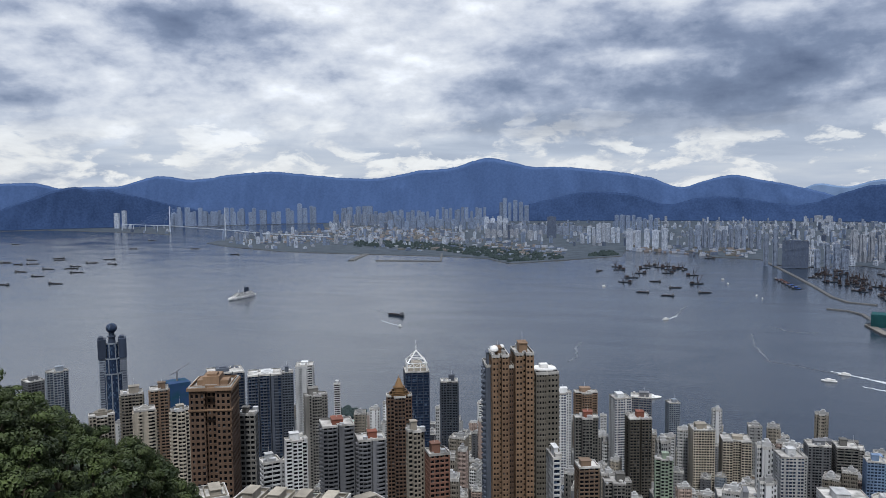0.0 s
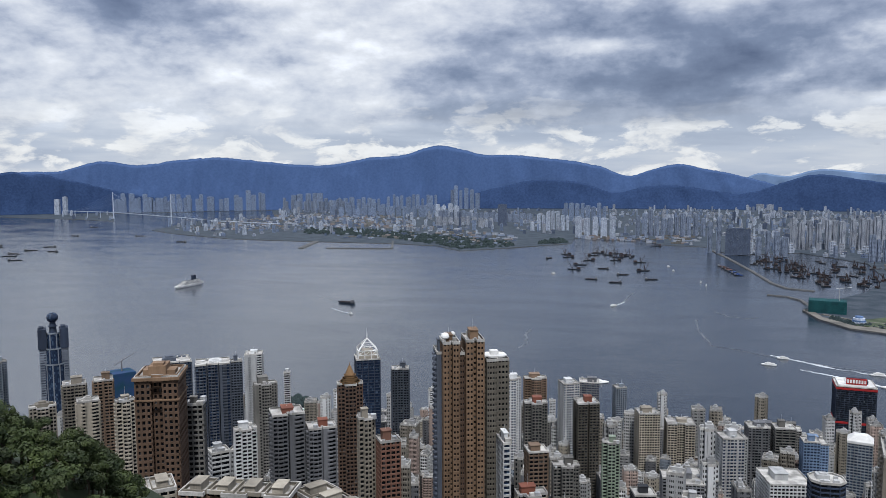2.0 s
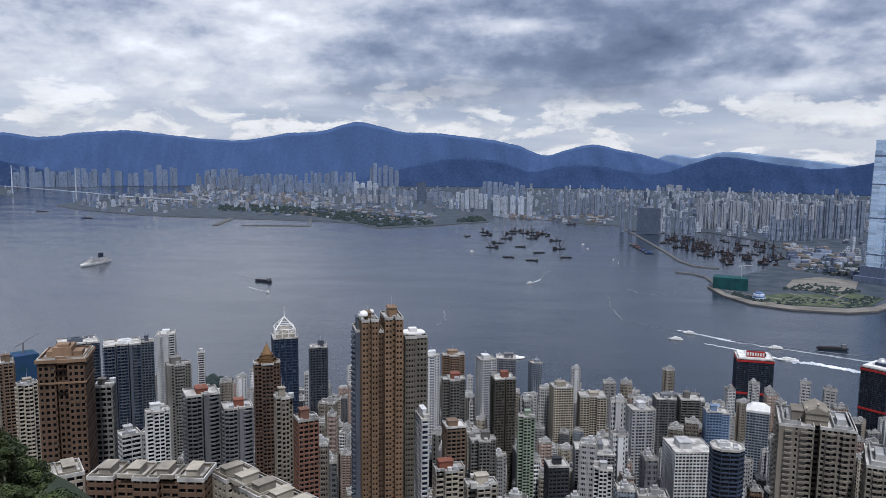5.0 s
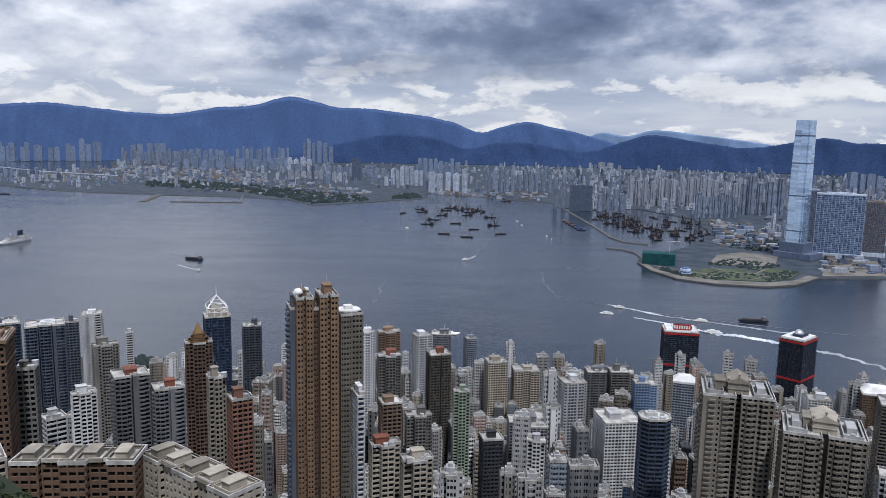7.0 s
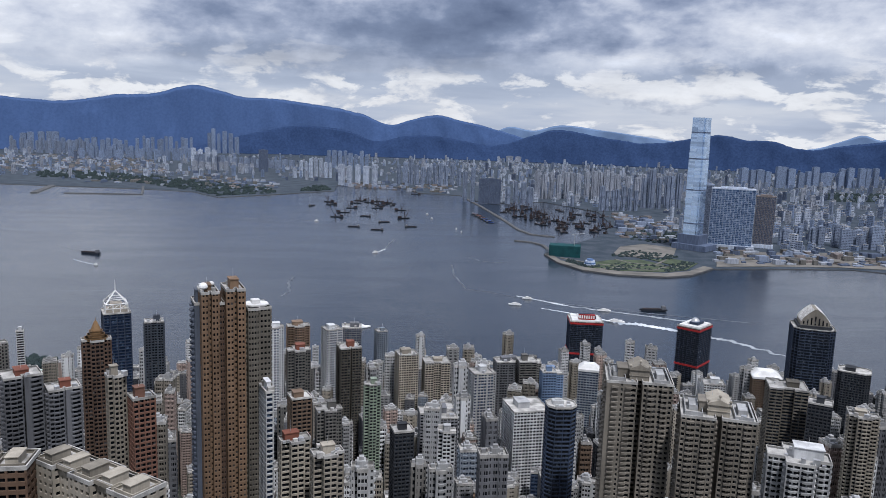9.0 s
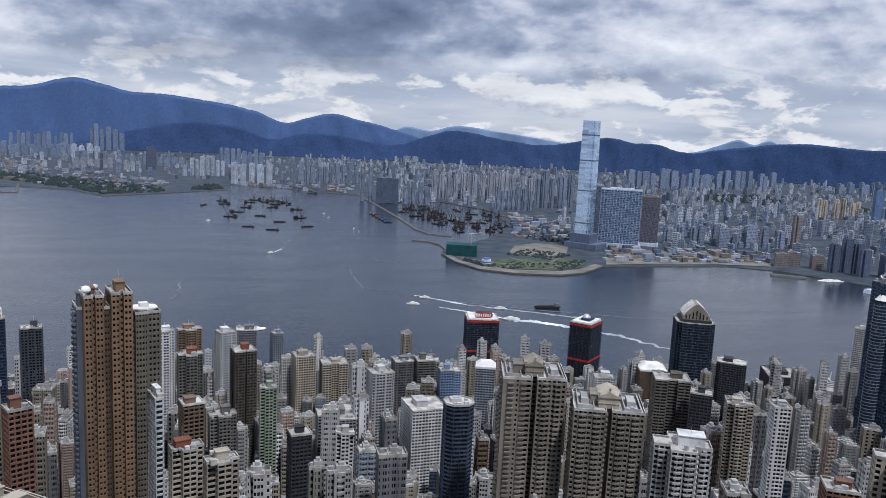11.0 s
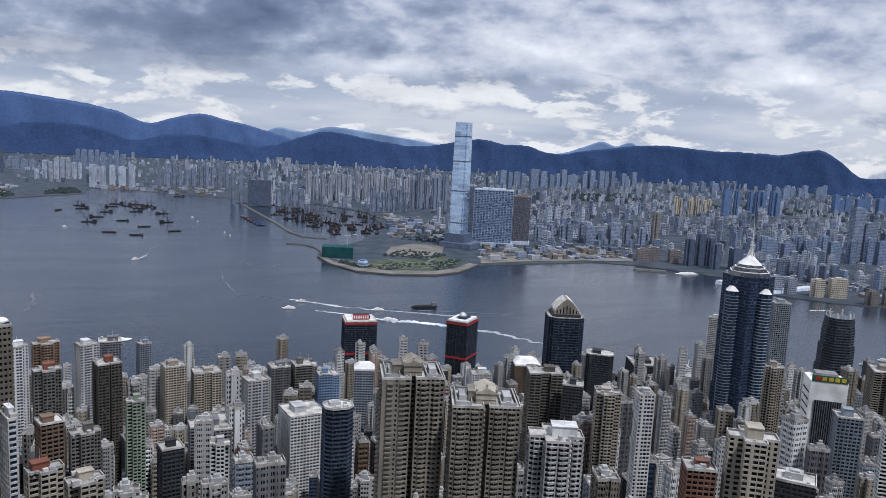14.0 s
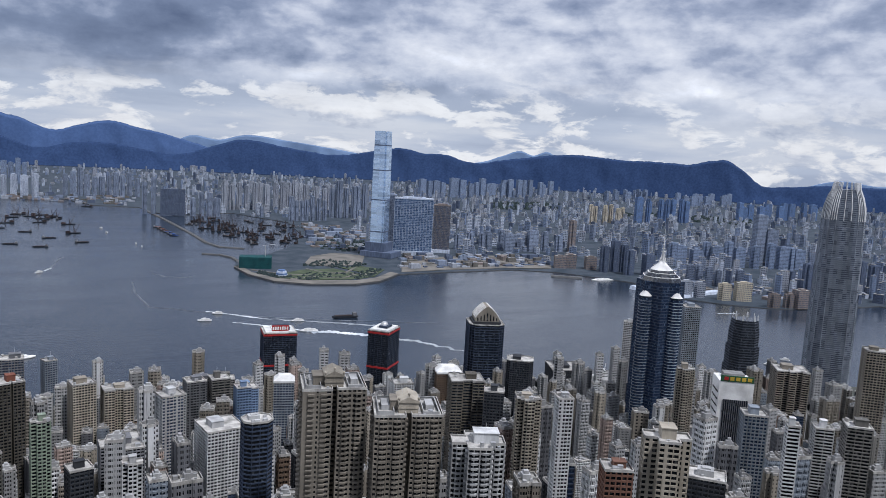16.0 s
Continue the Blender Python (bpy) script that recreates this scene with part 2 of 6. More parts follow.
class Shape:
    """Collects vertices and faces of one mesh."""

    def __init__(self):
        self.v, self.f, self.m = [], [], []

    def prism(self, outline, z0, z1, caps=True, mat=0, top_scale=1.0, bottom=False):
        n, o = len(outline), len(self.v)
        self.v += [(x, y, z0) for x, y in outline] + [(x * top_scale, y * top_scale, z1) for x, y in outline]
        fs = [(o + i, o + (i + 1) % n, o + n + (i + 1) % n, o + n + i) for i in range(n)]
        if caps:
            fs.append(tuple(o + n + i for i in range(n)))
        if bottom:
            fs.append(tuple(o + n - 1 - i for i in range(n)))
        self.f += fs
        self.m += [mat] * len(fs)

    def ring(self, outer, inner, z0, z1, mat=0):
        n, o = len(outer), len(self.v)
        self.v += [(x, y, z0) for x, y in inner] + [(x, y, z0) for x, y in outer] + [(x, y, z1) for x, y in outer] + [(x, y, z1) for x, y in inner]
        for i in range(n):
            j = (i + 1) % n
            for a in range(3):
                self.f.append((o + a * n + i, o + a * n + j, o + (a + 1) * n + j, o + (a + 1) * n + i))
        self.m += [mat] * (3 * n)

    def box(self, x0, y0, z0, x1, y1, z1, mat=0):
        self.prism([(x0, y0), (x1, y0), (x1, y1), (x0, y1)], z0, z1, True, mat, bottom=True)

    def tube(self, a, b, ra, rb, n=6, mat=0):
        a, b = Vector(a), Vector(b)
        d = (b - a).normalized()
        u = d.cross(Vector((0.3, 0.1, 1)) if abs(d.z) < 0.9 else Vector((1, 0, 0))).normalized()
        w = d.cross(u)
        o = len(self.v)
        for c, r in ((a, ra), (b, rb)):
            self.v += [tuple(c + (u * math.cos(2 * math.pi * i / n) + w * math.sin(2 * math.pi * i / n)) * r) for i in range(n)]
        self.f += [(o + i, o + (i + 1) % n, o + n + (i + 1) % n, o + n + i) for i in range(n)] + [tuple(o + n + i for i in range(n)), tuple(o + n - 1 - i for i in range(n))]
        self.m += [mat] * (n + 2)

    def dome(self, x, y, z, r, h, n=12, k=4, mat=0, low=0.0):
        rows = []
        for j in range(k + 1):
            a = low + (math.pi / 2 - low) * j / k
            rows.append([len(self.v) + i for i in range(n)])
            self.v += [(x + r * math.cos(a) * math.cos(2 * math.pi * i / n), y + r * math.cos(a) * math.sin(2 * math.pi * i / n), z + h * math.sin(a)) for i in range(n)]
        for p, q in zip(rows, rows[1:]):
            self.f += [(p[i], p[(i + 1) % n], q[(i + 1) % n], q[i]) for i in range(n)]
            self.m += [mat] * n

    def make(self, name, mat, parent=None, label="", smooth=False, mats=None):
        return mesh_object(name, self.v, self.f, mat, parent, label, smooth, mats, self.m if mats else None)


def thing(name, x, y, z, turn=0.0, scale=1.0, label="", category="", group="", kind=""):
    ob = new(name)
    ob.empty_display_size = 1
    ob.location, ob.rotation_euler, ob.scale = (x, y, z), (0, 0, radians(turn)), (scale,) * 3
    return tagged(ob, label, category, group, kind)


def onto(root, name):
    """Makes the part of that name the thing itself, with the other parts under it, in place of the empty root."""
    kids = list(root.children)
    main = next(o for o in kids if o.name.split(".")[0] == name)
    main.parent = None
    for o in kids:
        if o is not main:
            o.parent = main
    title = root.name.split(".")[0]
    tagged(main, root["label"], root["category"], root.get("group", ""))
    bpy.data.objects.remove(root)
    main.name = title
    return main


def outline(plan, w, d):
    """The floor plan of a tower, anticlockwise, w across and d deep."""
    a, b = w / 2, d / 2
    if plan == "slab":
        return [(-a, -b), (a, -b), (a, b), (-a, b)]
    if plan == "cross":
        p, q = a * 0.42, b * 0.42
        return [(-p, -b), (p, -b), (p, -q), (a, -q), (a, q), (p, q), (p, b), (-p, b), (-p, q), (-a, q), (-a, -q), (-p, -q)]
    if plan == "bays":
        k = max(3, int(w / 9) | 1)
        pts, s = [], w / k
        for i in range(k):
            y = -b if i % 2 == 0 else -b + min(3.6, d * 0.2)
            pts += [(-a + i * s, y), (-a + (i + 1) * s, y)]
        return pts + [(-x, -y) for x, y in pts]
    if plan == "notch":
        p, q, g = a * 0.14, b * 0.45, b * 0.3
        return [(-a, -b), (-p, -b), (-p, -q), (p, -q), (p, -b), (a, -b), (a, -g), (a * 0.86, -g), (a * 0.86, g), (a, g), (a, b), (p, b), (p, q), (-p, q), (-p, b), (-a, b), (-a, g), (-a * 0.86, g), (-a * 0.86, -g), (-a, -g)]
    if plan == "notched":
        p, q = a * 0.72, b * 0.72
        return [(-p, -b), (p, -b), (p, -b * 0.86), (a * 0.86, -b * 0.86), (a * 0.86, -q), (a, -q), (a, q), (a * 0.86, q), (a * 0.86, b * 0.86), (p, b * 0.86), (p, b), (-p, b), (-p, b * 0.86), (-a * 0.86, b * 0.86), (-a * 0.86, q), (-a, q), (-a, -q), (-a * 0.86, -q), (-a * 0.86, -b * 0.86), (-p, -b * 0.86)]
    if plan == "wells":
        k = 3 if w > d * 1.2 else 2
        pts, s, g = [], w / (k + (k - 1) * 0.28), b * 0.52
        for i in range(k):
            x = -a + i * s * 1.28
            pts += [(x, -b if i % 2 == 0 else -b * 0.9), (x + s, -b if i % 2 == 0 else -b * 0.9)]
            if i < k - 1:
                pts += [(x + s, -b + g), (x + s * 1.28, -b + g)]
        return pts + [(-x, -y) for x, y in pts]
    if plan == "oct":
        c = min(a, b) * 0.5
        return [(-a + c, -b), (a - c, -b), (a, -b + c), (a, b - c), (a - c, b), (-a + c, b), (-a, b - c), (-a, -b + c)]
    n = 20
    return [(a * math.cos(2 * math.pi * i / n), b * math.sin(2 * math.pi * i / n)) for i in range(n)]


def grown(pts, by):
    """An outline moved outwards by so many metres."""
    n, out = len(pts), []
    for i in range(n):
        p, q, r = Vector(pts[i - 1]), Vector(pts[i]), Vector(pts[(i + 1) % n])
        e, g = (q - p).normalized(), (r - q).normalized()
        n1, n2 = Vector((e.y, -e.x)), Vector((g.y, -g.x))
        m = n1 + n2
        m = m / max(m.dot(n1), 0.2)
        out.append((q.x + m.x * by, q.y + m.y * by))
    return out


def tower(plan, colour, x, y, base, top, w, d, turn, glass="window", crown="tanks", storey=3.1, band=0.36, bay=3.4, proud=0.7, pier=0.7, accent="", style="grid", sign=False, name="residential_tower", extra="", far=1.0):
    """A high-rise: a glazed core, floor bands and piers that leave the windows set back, a roof with its parapet and plant."""
    what = {"tanks": "with water tanks on its roof", "plain": "with a flat roof", "pediment": "with pedimented plant rooms on its roof", "gold": "with a stepped gilded crown", "pyramid": "with an open pyramid crown", "dish": "with satellite dishes on its roof", "white_cap": "with a white sloped cap", "red": "with a red-tiled top", "hip": "with a ribbed hipped roof", "pad": "with a white roof deck", "cornice": "with a projecting sandy cornice", "net": "wrapped in building netting", "fill": "with a cluttered roof", "stairs": "with white stair heads on its flat roof"}[crown]
    root = thing(name, x, y, base, turn, far, extra or f"{WORDS[colour]} high-rise tower {what}", "tower" if top - base > 60 else "building")
    h = (top - base) / far
    wall, clear = WALL[colour], GLASS[glass]
    core = outline(plan, w - 2 * proud, d - 2 * proud)
    out = grown(core, proud)
    s = Shape()
    s.prism(core, 0, h - 0.3)
    s.make("glazing", clear, root)
    edges = random.Random(int(w * 31 + d * 17 + h * 3 + len(colour)))
    s = Shape()
    floors = max(2, int(h / storey))
    step = h / floors
    if style == "ribbon":
        pier, bay = 0.35, bay * 2.2
    if style == "ribs":
        band = 0.24
    if style == "balcony":
        band = 0.34
    for i in range(floors):
        s.ring(out, grown(core, -0.05), i * step, i * step + step * band)
        if style in ("balcony", "mixed") and i:
            for (ax, ay), (bx, by) in zip(out, out[1:] + out[:1]):
                e = Vector((bx - ax, by - ay))
                if e.length > (6 if style == "balcony" else 8.5):
                    u = e.normalized()
                    nn = Vector((u.y, -u.x))
                    for f in ((0.28, 0.72) if e.length > 14 else (0.5,)):
                        c = Vector((ax, ay)) + e * f
                        s.prism([tuple(c - u * 1.9 + nn * 1.3), tuple(c + u * 1.9 + nn * 1.3), tuple(c + u * 1.9), tuple(c - u * 1.9)], i * step, i * step + step * 0.36, True, bottom=True)
    for i in range(len(out)):
        p, q = Vector(out[i]), Vector(out[(i + 1) % len(out)])
        e = q - p
        span, post = bay, pier
        if style == "mixed":
            span, post = edges.choice(((bay, pier), (bay, pier * 1.6), (bay * 1.7, bay * 1.1), (bay * 2.2, bay * 1.7), (bay * 0.8, pier * 0.8)))
        k = max(1, round(e.length / span))
        e = e / k
        u = e.normalized()
        nrm = Vector((u.y, -u.x))
        for j in range(k):
            c = p + e * j
            half, o = (post / 2 if j else post * 0.75) * (2.6 if style == "stripes" and j % 3 == 1 else 0.6 if style == "stripes" else 1.0), 0.06
            a1, a2 = c - u * (half if j else 0.0) + nrm * o, c + u * half + nrm * o
            b2, b1 = a2 - nrm * (proud + 0.1), a1 - nrm * (proud + 0.1)
            s.prism([tuple(a1), tuple(a2), tuple(b2), tuple(b1)], 0, h, False)
    s.make("wall", wall, root)
    s = Shape()
    s.prism(grown(core, 0.2), h - 0.35, h)
    s.ring(grown(out, 0.15), grown(out, -0.35), h - 0.4, h + 1.2)
    s.make("roof", ROOF, root)
    rng = random.Random(int(x * 7 + y * 13))
    crowns(root, crown, colour, w, d, h, rng, accent, sign)
    return root


def crowns(root, crown, colour, w, d, h, rng, accent, sign):
    wall = WALL[colour]
    if crown in ("tanks", "plain", "pediment", "dish", "red"):
        s = Shape()
        pw, pd = w * rng.uniform(0.3, 0.5), d * rng.uniform(0.3, 0.5)
        ph = rng.uniform(3.5, 7)
        ox = rng.uniform(-0.15, 0.15) * w
        s.box(ox - pw / 2, -pd / 2, h - 0.2, ox + pw / 2, pd / 2, h + ph)
        s.box(ox - pw / 2 - 0.4, -pd / 2 - 0.4, h + ph, ox + pw / 2 + 0.4, pd / 2 + 0.4, h + ph + 0.5)
        room = s.make("plant_room", ROOF_RED if crown == "red" else wall, root)
        if crown != "plain":
            for i in range(rng.randint(1, 3)):
                t = Shape()
                a, b = rng.uniform(-0.4, 0.4) * w, rng.choice((-0.36, 0.36)) * d
                k = rng.uniform(1.2, 2.4)
                if rng.random() < 0.5:
                    t.box(a - k, b - k * 0.8, h - 0.1, a + k, b + k * 0.8, h + rng.uniform(2, 3.5))
                else:
                    t.tube((a, b, h - 0.1), (a, b, h + 3), k * 0.8, k * 0.8, 10)
                t.make("water_tank", ROOF if rng.random() < 0.6 else METAL, root)
            for i in range(rng.randint(2, 4)):
                t = Shape()
                a, b = rng.uniform(-0.45, 0.45) * w, rng.uniform(-0.45, 0.45) * d
                t.box(a - 0.8, b - 0.6, h - 0.1, a + 0.8, b + 0.6, h + 1.3)
                t.make("air_conditioner", METAL, root)
            t = Shape()
            t.tube((ox, 0, h + ph), (ox, 0, h + ph + rng.uniform(4, 8)), 0.12, 0.06, 5)
            t.make("antenna", METAL, root)
    if crown == "fill":
        s = Shape()
        a, b, k = rng.uniform(-0.12, 0.12) * w, rng.uniform(-0.12, 0.12) * d, min(w, d) * rng.uniform(0.2, 0.3)
        top = h + rng.uniform(2.2, 4.2)
        s.box(a - k, b - k * 0.8, h - 0.2, a + k, b + k * 0.8, top)
        s.box(a - k * 0.5, b - k * 0.5, top, a + k * 0.6, b + k * 0.4, top + rng.uniform(0.8, 1.8))
        for i in range(rng.randint(3, 6)):
            a, b, k = rng.uniform(-0.38, 0.38) * w, rng.uniform(-0.38, 0.38) * d, rng.uniform(0.8, 1.9)
            s.box(a - k, b - k * 0.8, h - 0.2, a + k, b + k * 0.8, h + rng.uniform(0.8, 2.2))
        s.make("plant_room", rng.choice((wall, ROOF, WALL["white"], WALL["pale"])), root)
    if crown == "stairs":
        n = max(2, round(w / 12))
        for i in range(n):
            t = Shape()
            cx = -w / 2 + w * (i + 0.5) / n
            t.box(cx - 2.2, -d * 0.3, h - 0.2, cx + 2.2, d * 0.22, h + 3.2)
            t.box(cx - 2.5, -d * 0.33, h + 3.2, cx + 2.5, d * 0.25, h + 3.5)
            t.make("stair_head", WALL["cream"], root, "pale stair head")
            t = Shape()
            o = outline("slab", w / n * 0.86, d * 0.8)
            o = [(px + cx, py) for px, py in o]
            i2 = [(cx + (px - cx) * 0.93, py * 0.94) for px, py in o]
            t.ring(o, i2, h - 0.1, h + 1.5)
            t.make("roof_wall", WALL["cream"], root)
    if crown == "net":
        t = Shape()
        t.prism(outline("slab", w + 1.6, d + 1.6), h * 0.6, h + 4)
        t.make("building_net", NET, root, "dark blue construction netting")
        t = Shape()
        t.tube((0, 0, h), (0, 0, h + 16), 0.9, 0.9, 6)
        t.tube((-8, 0, h + 12), (16, 0, h + 24), 0.5, 0.35, 5)
        t.tube((0, 0, h + 16), (-8, 0, h + 12), 0.4, 0.4, 5)
        t.make("tower_crane", WALL["grey"], root, "thin luffing tower crane")
    if accent == "red":
        for f in (0.985, 0.62):
            t = Shape()
            o = outline("slab", w + 0.8, d + 0.8)
            t.ring(o, grown(o, -2), h * f - 2.2, h * f + 0.6)
            t.make("red_band", RED, root, "bright red cladding band")
        t = Shape()
        t.box(-w * 0.44, -d * 0.44, h, w * 0.44, d * 0.44, h + 2.5)
        t.box(-w * 0.24, -d * 0.2, h + 2.5, w * 0.24, d * 0.3, h + 5)
        t.make("penthouse", WHITE, root)
        if sign:
            t = Shape()
            t.box(-w * 0.25, -d * 0.4, h + 3, w * 0.25, -d * 0.36, h + 12)
            board = t.make("sign_board", RED, root, "dark red sign board with plain pale bars")
            for i in range(7):
                t = Shape()
                cx = -w * 0.21 + w * 0.07 * i
                t.box(cx - w * 0.022, -d * 0.41, h + 5, cx + w * 0.022, -d * 0.395, h + 10)
                t.make("sign_bar", WHITE, board)
        else:
            t = Shape()
            t.dome(0, 0, h + 2.5, w * 0.2, w * 0.26, 14, 5)
            t.make("roof_dome", METAL, root, "pale glazed rooftop dome")
    if crown == "pediment":
        for sx in (-0.33, 0.33):
            t = Shape()
            cx, pw = sx * w, w * 0.12
            t.ring([(cx - pw, -d * 0.4), (cx + pw, -d * 0.4), (cx + pw, d * 0.4), (cx - pw, d * 0.4)], [(cx - pw + 0.5, -d * 0.4 + 0.5), (cx + pw - 0.5, -d * 0.4 + 0.5), (cx + pw - 0.5, d * 0.4 - 0.5), (cx - pw + 0.5, d * 0.4 - 0.5)], h, h + 2.4)
            t.box(cx - pw * 0.5, -d * 0.15, h, cx + pw * 0.5, d * 0.2, h + 3.2)
            t.make("roof_terrace", WALL["pale"], root, "low pale parapet round a roof terrace")
        t = Shape()
        pw, ph, y0, y1 = w * 0.145, 6.4, -d * 0.30, d * 0.24
        t.box(-pw, y0, h, pw, y1, h + ph)
        t.box(-pw - 0.6, y0 - 0.6, h + ph, pw + 0.6, y1 + 0.6, h + ph + 0.7)
        t.box(-pw - 0.4, y0 - 0.4, h + ph * 0.45, pw + 0.4, y1 + 0.4, h + ph * 0.45 + 0.4)
        o, z = len(t.v), h + ph + 0.7
        t.v += [(-pw - 0.6, y0 - 0.6, z), (pw + 0.6, y0 - 0.6, z), (0, y0 - 0.6, z + 3.0), (-pw - 0.6, y1, z), (pw + 0.6, y1, z), (0, y1, z + 3.0)]
        t.f += [(o, o + 1, o + 2), (o + 3, o + 5, o + 4), (o, o + 2, o + 5, o + 3), (o + 1, o + 4, o + 5, o + 2)]
        t.m += [0] * 4
        t.make("pediment", WALL["cream"], root, "cream pedimented rooftop plant room")
        for sx, sy in ((-1, 0), (1, 0), (0, 1)):
            t = Shape()
            t.tube((sx * pw, y0, z), (sx * pw, y0, z + 1.2 + 2.8 * sy), 0.3, 0.3, 6)
            t.dome(sx * pw, y0, z + 1.9 + 2.8 * sy, 0.9, 0.9, 10, 6, low=-math.pi / 2)
            t.make("finial_ball", WALL["cream"], root)
    if crown == "gold":
        t = Shape()
        for f, z0, z1 in ((0.74, 0, 2.0), (0.56, 2, 4.4), (0.42, 4.4, 7.0)):
            t.prism(outline("oct", w * f, d * f), h + z0 - 0.2, h + z1)
            t.prism(outline("oct", w * (f + 0.05), d * (f + 0.05)), h + z1 - 0.5, h + z1)
        t.prism(outline("oct", w * 0.36, d * 0.36), h + 7, h + 14, True, 0, 0.25)
        t.tube((0, 0, h + 13), (0, 0, h + 17), 0.4, 0.1, 6)
        t.make("stepped_crown", GOLD, root, "stepped gilded crown")
    if crown == "cornice":
        t = Shape()
        o = grown(outline("slab", w, d), 1.0)
        t.ring(o, grown(o, -1.4), h - 1.2, h + 0.4)
        t.ring(grown(o, -1.6), grown(o, -2.1), h + 0.4, h + 1.6)
        t.ring(grown(outline("slab", w, d), 0.5), outline("slab", w - 1, d - 1), h - 12.4, h - 11.6)
        t.make("cornice", WALL["bronze"], root, "projecting sandy-gold cornice")
        t = Shape()
        for a, b, p, q, z in ((-0.02, 0.0, 0.20, 0.26, 5.2), (-0.28, 0.05, 0.10, 0.2, 2.6), (0.27, 0.0, 0.11, 0.18, 2.4), (0.0, -0.1, 0.12, 0.12, 6.6)):
            t.box((a - p) * w, (b - q) * d, h - 0.2, (a + p) * w, (b + q) * d, h + z)
        t.make("penthouse", WALL["bronze"], root, "sandy-gold stepped penthouse")
    if crown == "dish":
        for cx, cy, r in ((-0.32, -0.2, 2.6), (0.25, 0.2, 1.7)):
            t = Shape()
            t.tube((cx * w, cy * d, h), (cx * w, cy * d, h + 3.0), 0.35, 0.35, 8)
            t.dome(cx * w, cy * d, h + 3.0, r, -r * 0.5, 14, 4)
            t.dome(cx * w, cy * d, h + 3.0, r, r, 14, 4)
            t.make("satellite_dish", WHITE, root, "white radome with its post")
    if crown == "pad":
        t = Shape()
        t.prism(outline("oct", w * 1.0, d * 0.62), h + 1.0, h + 1.8, bottom=True)
        t.box(-w * 0.2, -d * 0.1, h + 1.8, w * 0.15, d * 0.15, h + 4)
        t.box(-w * 0.3, -d * 0.2, h - 0.2, w * 0.3, d * 0.2, h + 1.0)
        t.make("roof_deck", WHITE, root, "white roof deck")
    if crown == "white_cap":
        t = Shape()
        t.prism(outline("slab", w * 1.04, d * 1.04), h, h + 2.5)
        t.prism(outline("slab", w * 1.04, d * 1.04), h + 2.5, h + 8, True, 0, 0.5)
        t.make("cap", WHITE, root, "white sloped rooftop cap")
    if crown == "pyramid":
        a, b, ph = w * 0.40, d * 0.40, w * 0.46
        t = Shape()
        t.prism(outline("slab", w * 0.8, d * 0.8), h, h + 3)
        t.box(-a * 0.55, -b * 0.55, h + 3, a * 0.55, b * 0.55, h + 9)
        t.make("lantern", WALL["cream"], root, "pale plant room inside the crown")
        t = Shape()
        ring = [(-a, -b), (-a / 3, -b), (a / 3, -b), (a, -b), (a, -b / 3), (a, b / 3), (a, b), (a / 3, b), (-a / 3, b), (-a, b), (-a, b / 3), (-a, -b / 3)]
        for i, (px, py) in enumerate(ring):
            qx, qy = ring[(i + 1) % 12]
            t.tube((px, py, h), (px, py, h + 9), 0.5, 0.5, 5)
            for z in (4.5, 9):
                t.tube((px, py, h + z), (qx, qy, h + z), 0.45, 0.45, 5)
            t.tube((px, py, h + 4.5), (qx, qy, h + 9), 0.3, 0.3, 4)
            if i % 3 == 0:
                t.tube((px, py, h + 9), (0, 0, h + 9 + ph), 0.75, 0.6, 5)
        for f in (0.55,):
            for i in range(0, 12, 3):
                p, q = ring[i], ring[(i + 3) % 12]
                z = h + 9 + ph * (1 - f)
                t.tube((p[0] * f, p[1] * f, z), (q[0] * f, q[1] * f, z), 0.4, 0.4, 5)
        t.tube((0, 0, h + 8 + ph), (0, 0, h + 20 + ph), 0.5, 0.15, 6)
        t.make("pyramid_frame", WHITE, root, "open white steel pyramid with mast")
    if crown == "hip":
        t = Shape()
        t.prism(outline("slab", w * 0.80, d * 0.80), h, h + 4)
        t.make("attic", WALL["dark"], root)
        # a pale gabled lantern: curved flanks up to a short flat ridge
        a, b = w * 0.34, d * 0.34
        steps = ((1.0, 0), (1.0, 5), (0.93, 8), (0.66, 14), (0.36, 19), (0.14, 22), (0.10, 22.4))
        t = Shape()
        rows = []
        for f, z in steps:
            rows.append(len(t.v))
            t.v += [(-a * f, -b, h + 4 + z), (a * f, -b, h + 4 + z), (a * f, b, h + 4 + z), (-a * f, b, h + 4 + z)]
        for p, q in zip(rows, rows[1:]):
            t.f += [(p + i, p + (i + 1) % 4, q + (i + 1) % 4, q + i) for i in range(4)]
        q = rows[-1]
        t.f.append((q, q + 1, q + 2, q + 3))
        t.m = [0] * len(t.f)
        t.make("gabled_roof", WALL["cream"], root, "pale gabled rooftop lantern")
        t = Shape()
        for i in range(9):
            y = -b + 2 * b * i / 8
            for sx in (-1, 1):
                for (f0, z0), (f1, z1) in zip(steps[1:], steps[2:6]):
                    t.tube((sx * a * f0, y, h + 4.3 + z0), (sx * a * f1, y, h + 4.3 + z1), 0.55, 0.55, 4)
        t.make("roof_ribs", WHITE, root, "white curved roof ribs")
        t = Shape()
        for i in range(7):
            x = -a * 0.8 + a * 1.6 * i / 6
            t.box(x - 0.9, -b - 0.25, h + 5, x + 0.9, -b + 0.2, h + 8 + 9 * (1 - abs(x) / a))
        t.make("gable_windows", GLASS["window"], root, "dark tall gable windows")


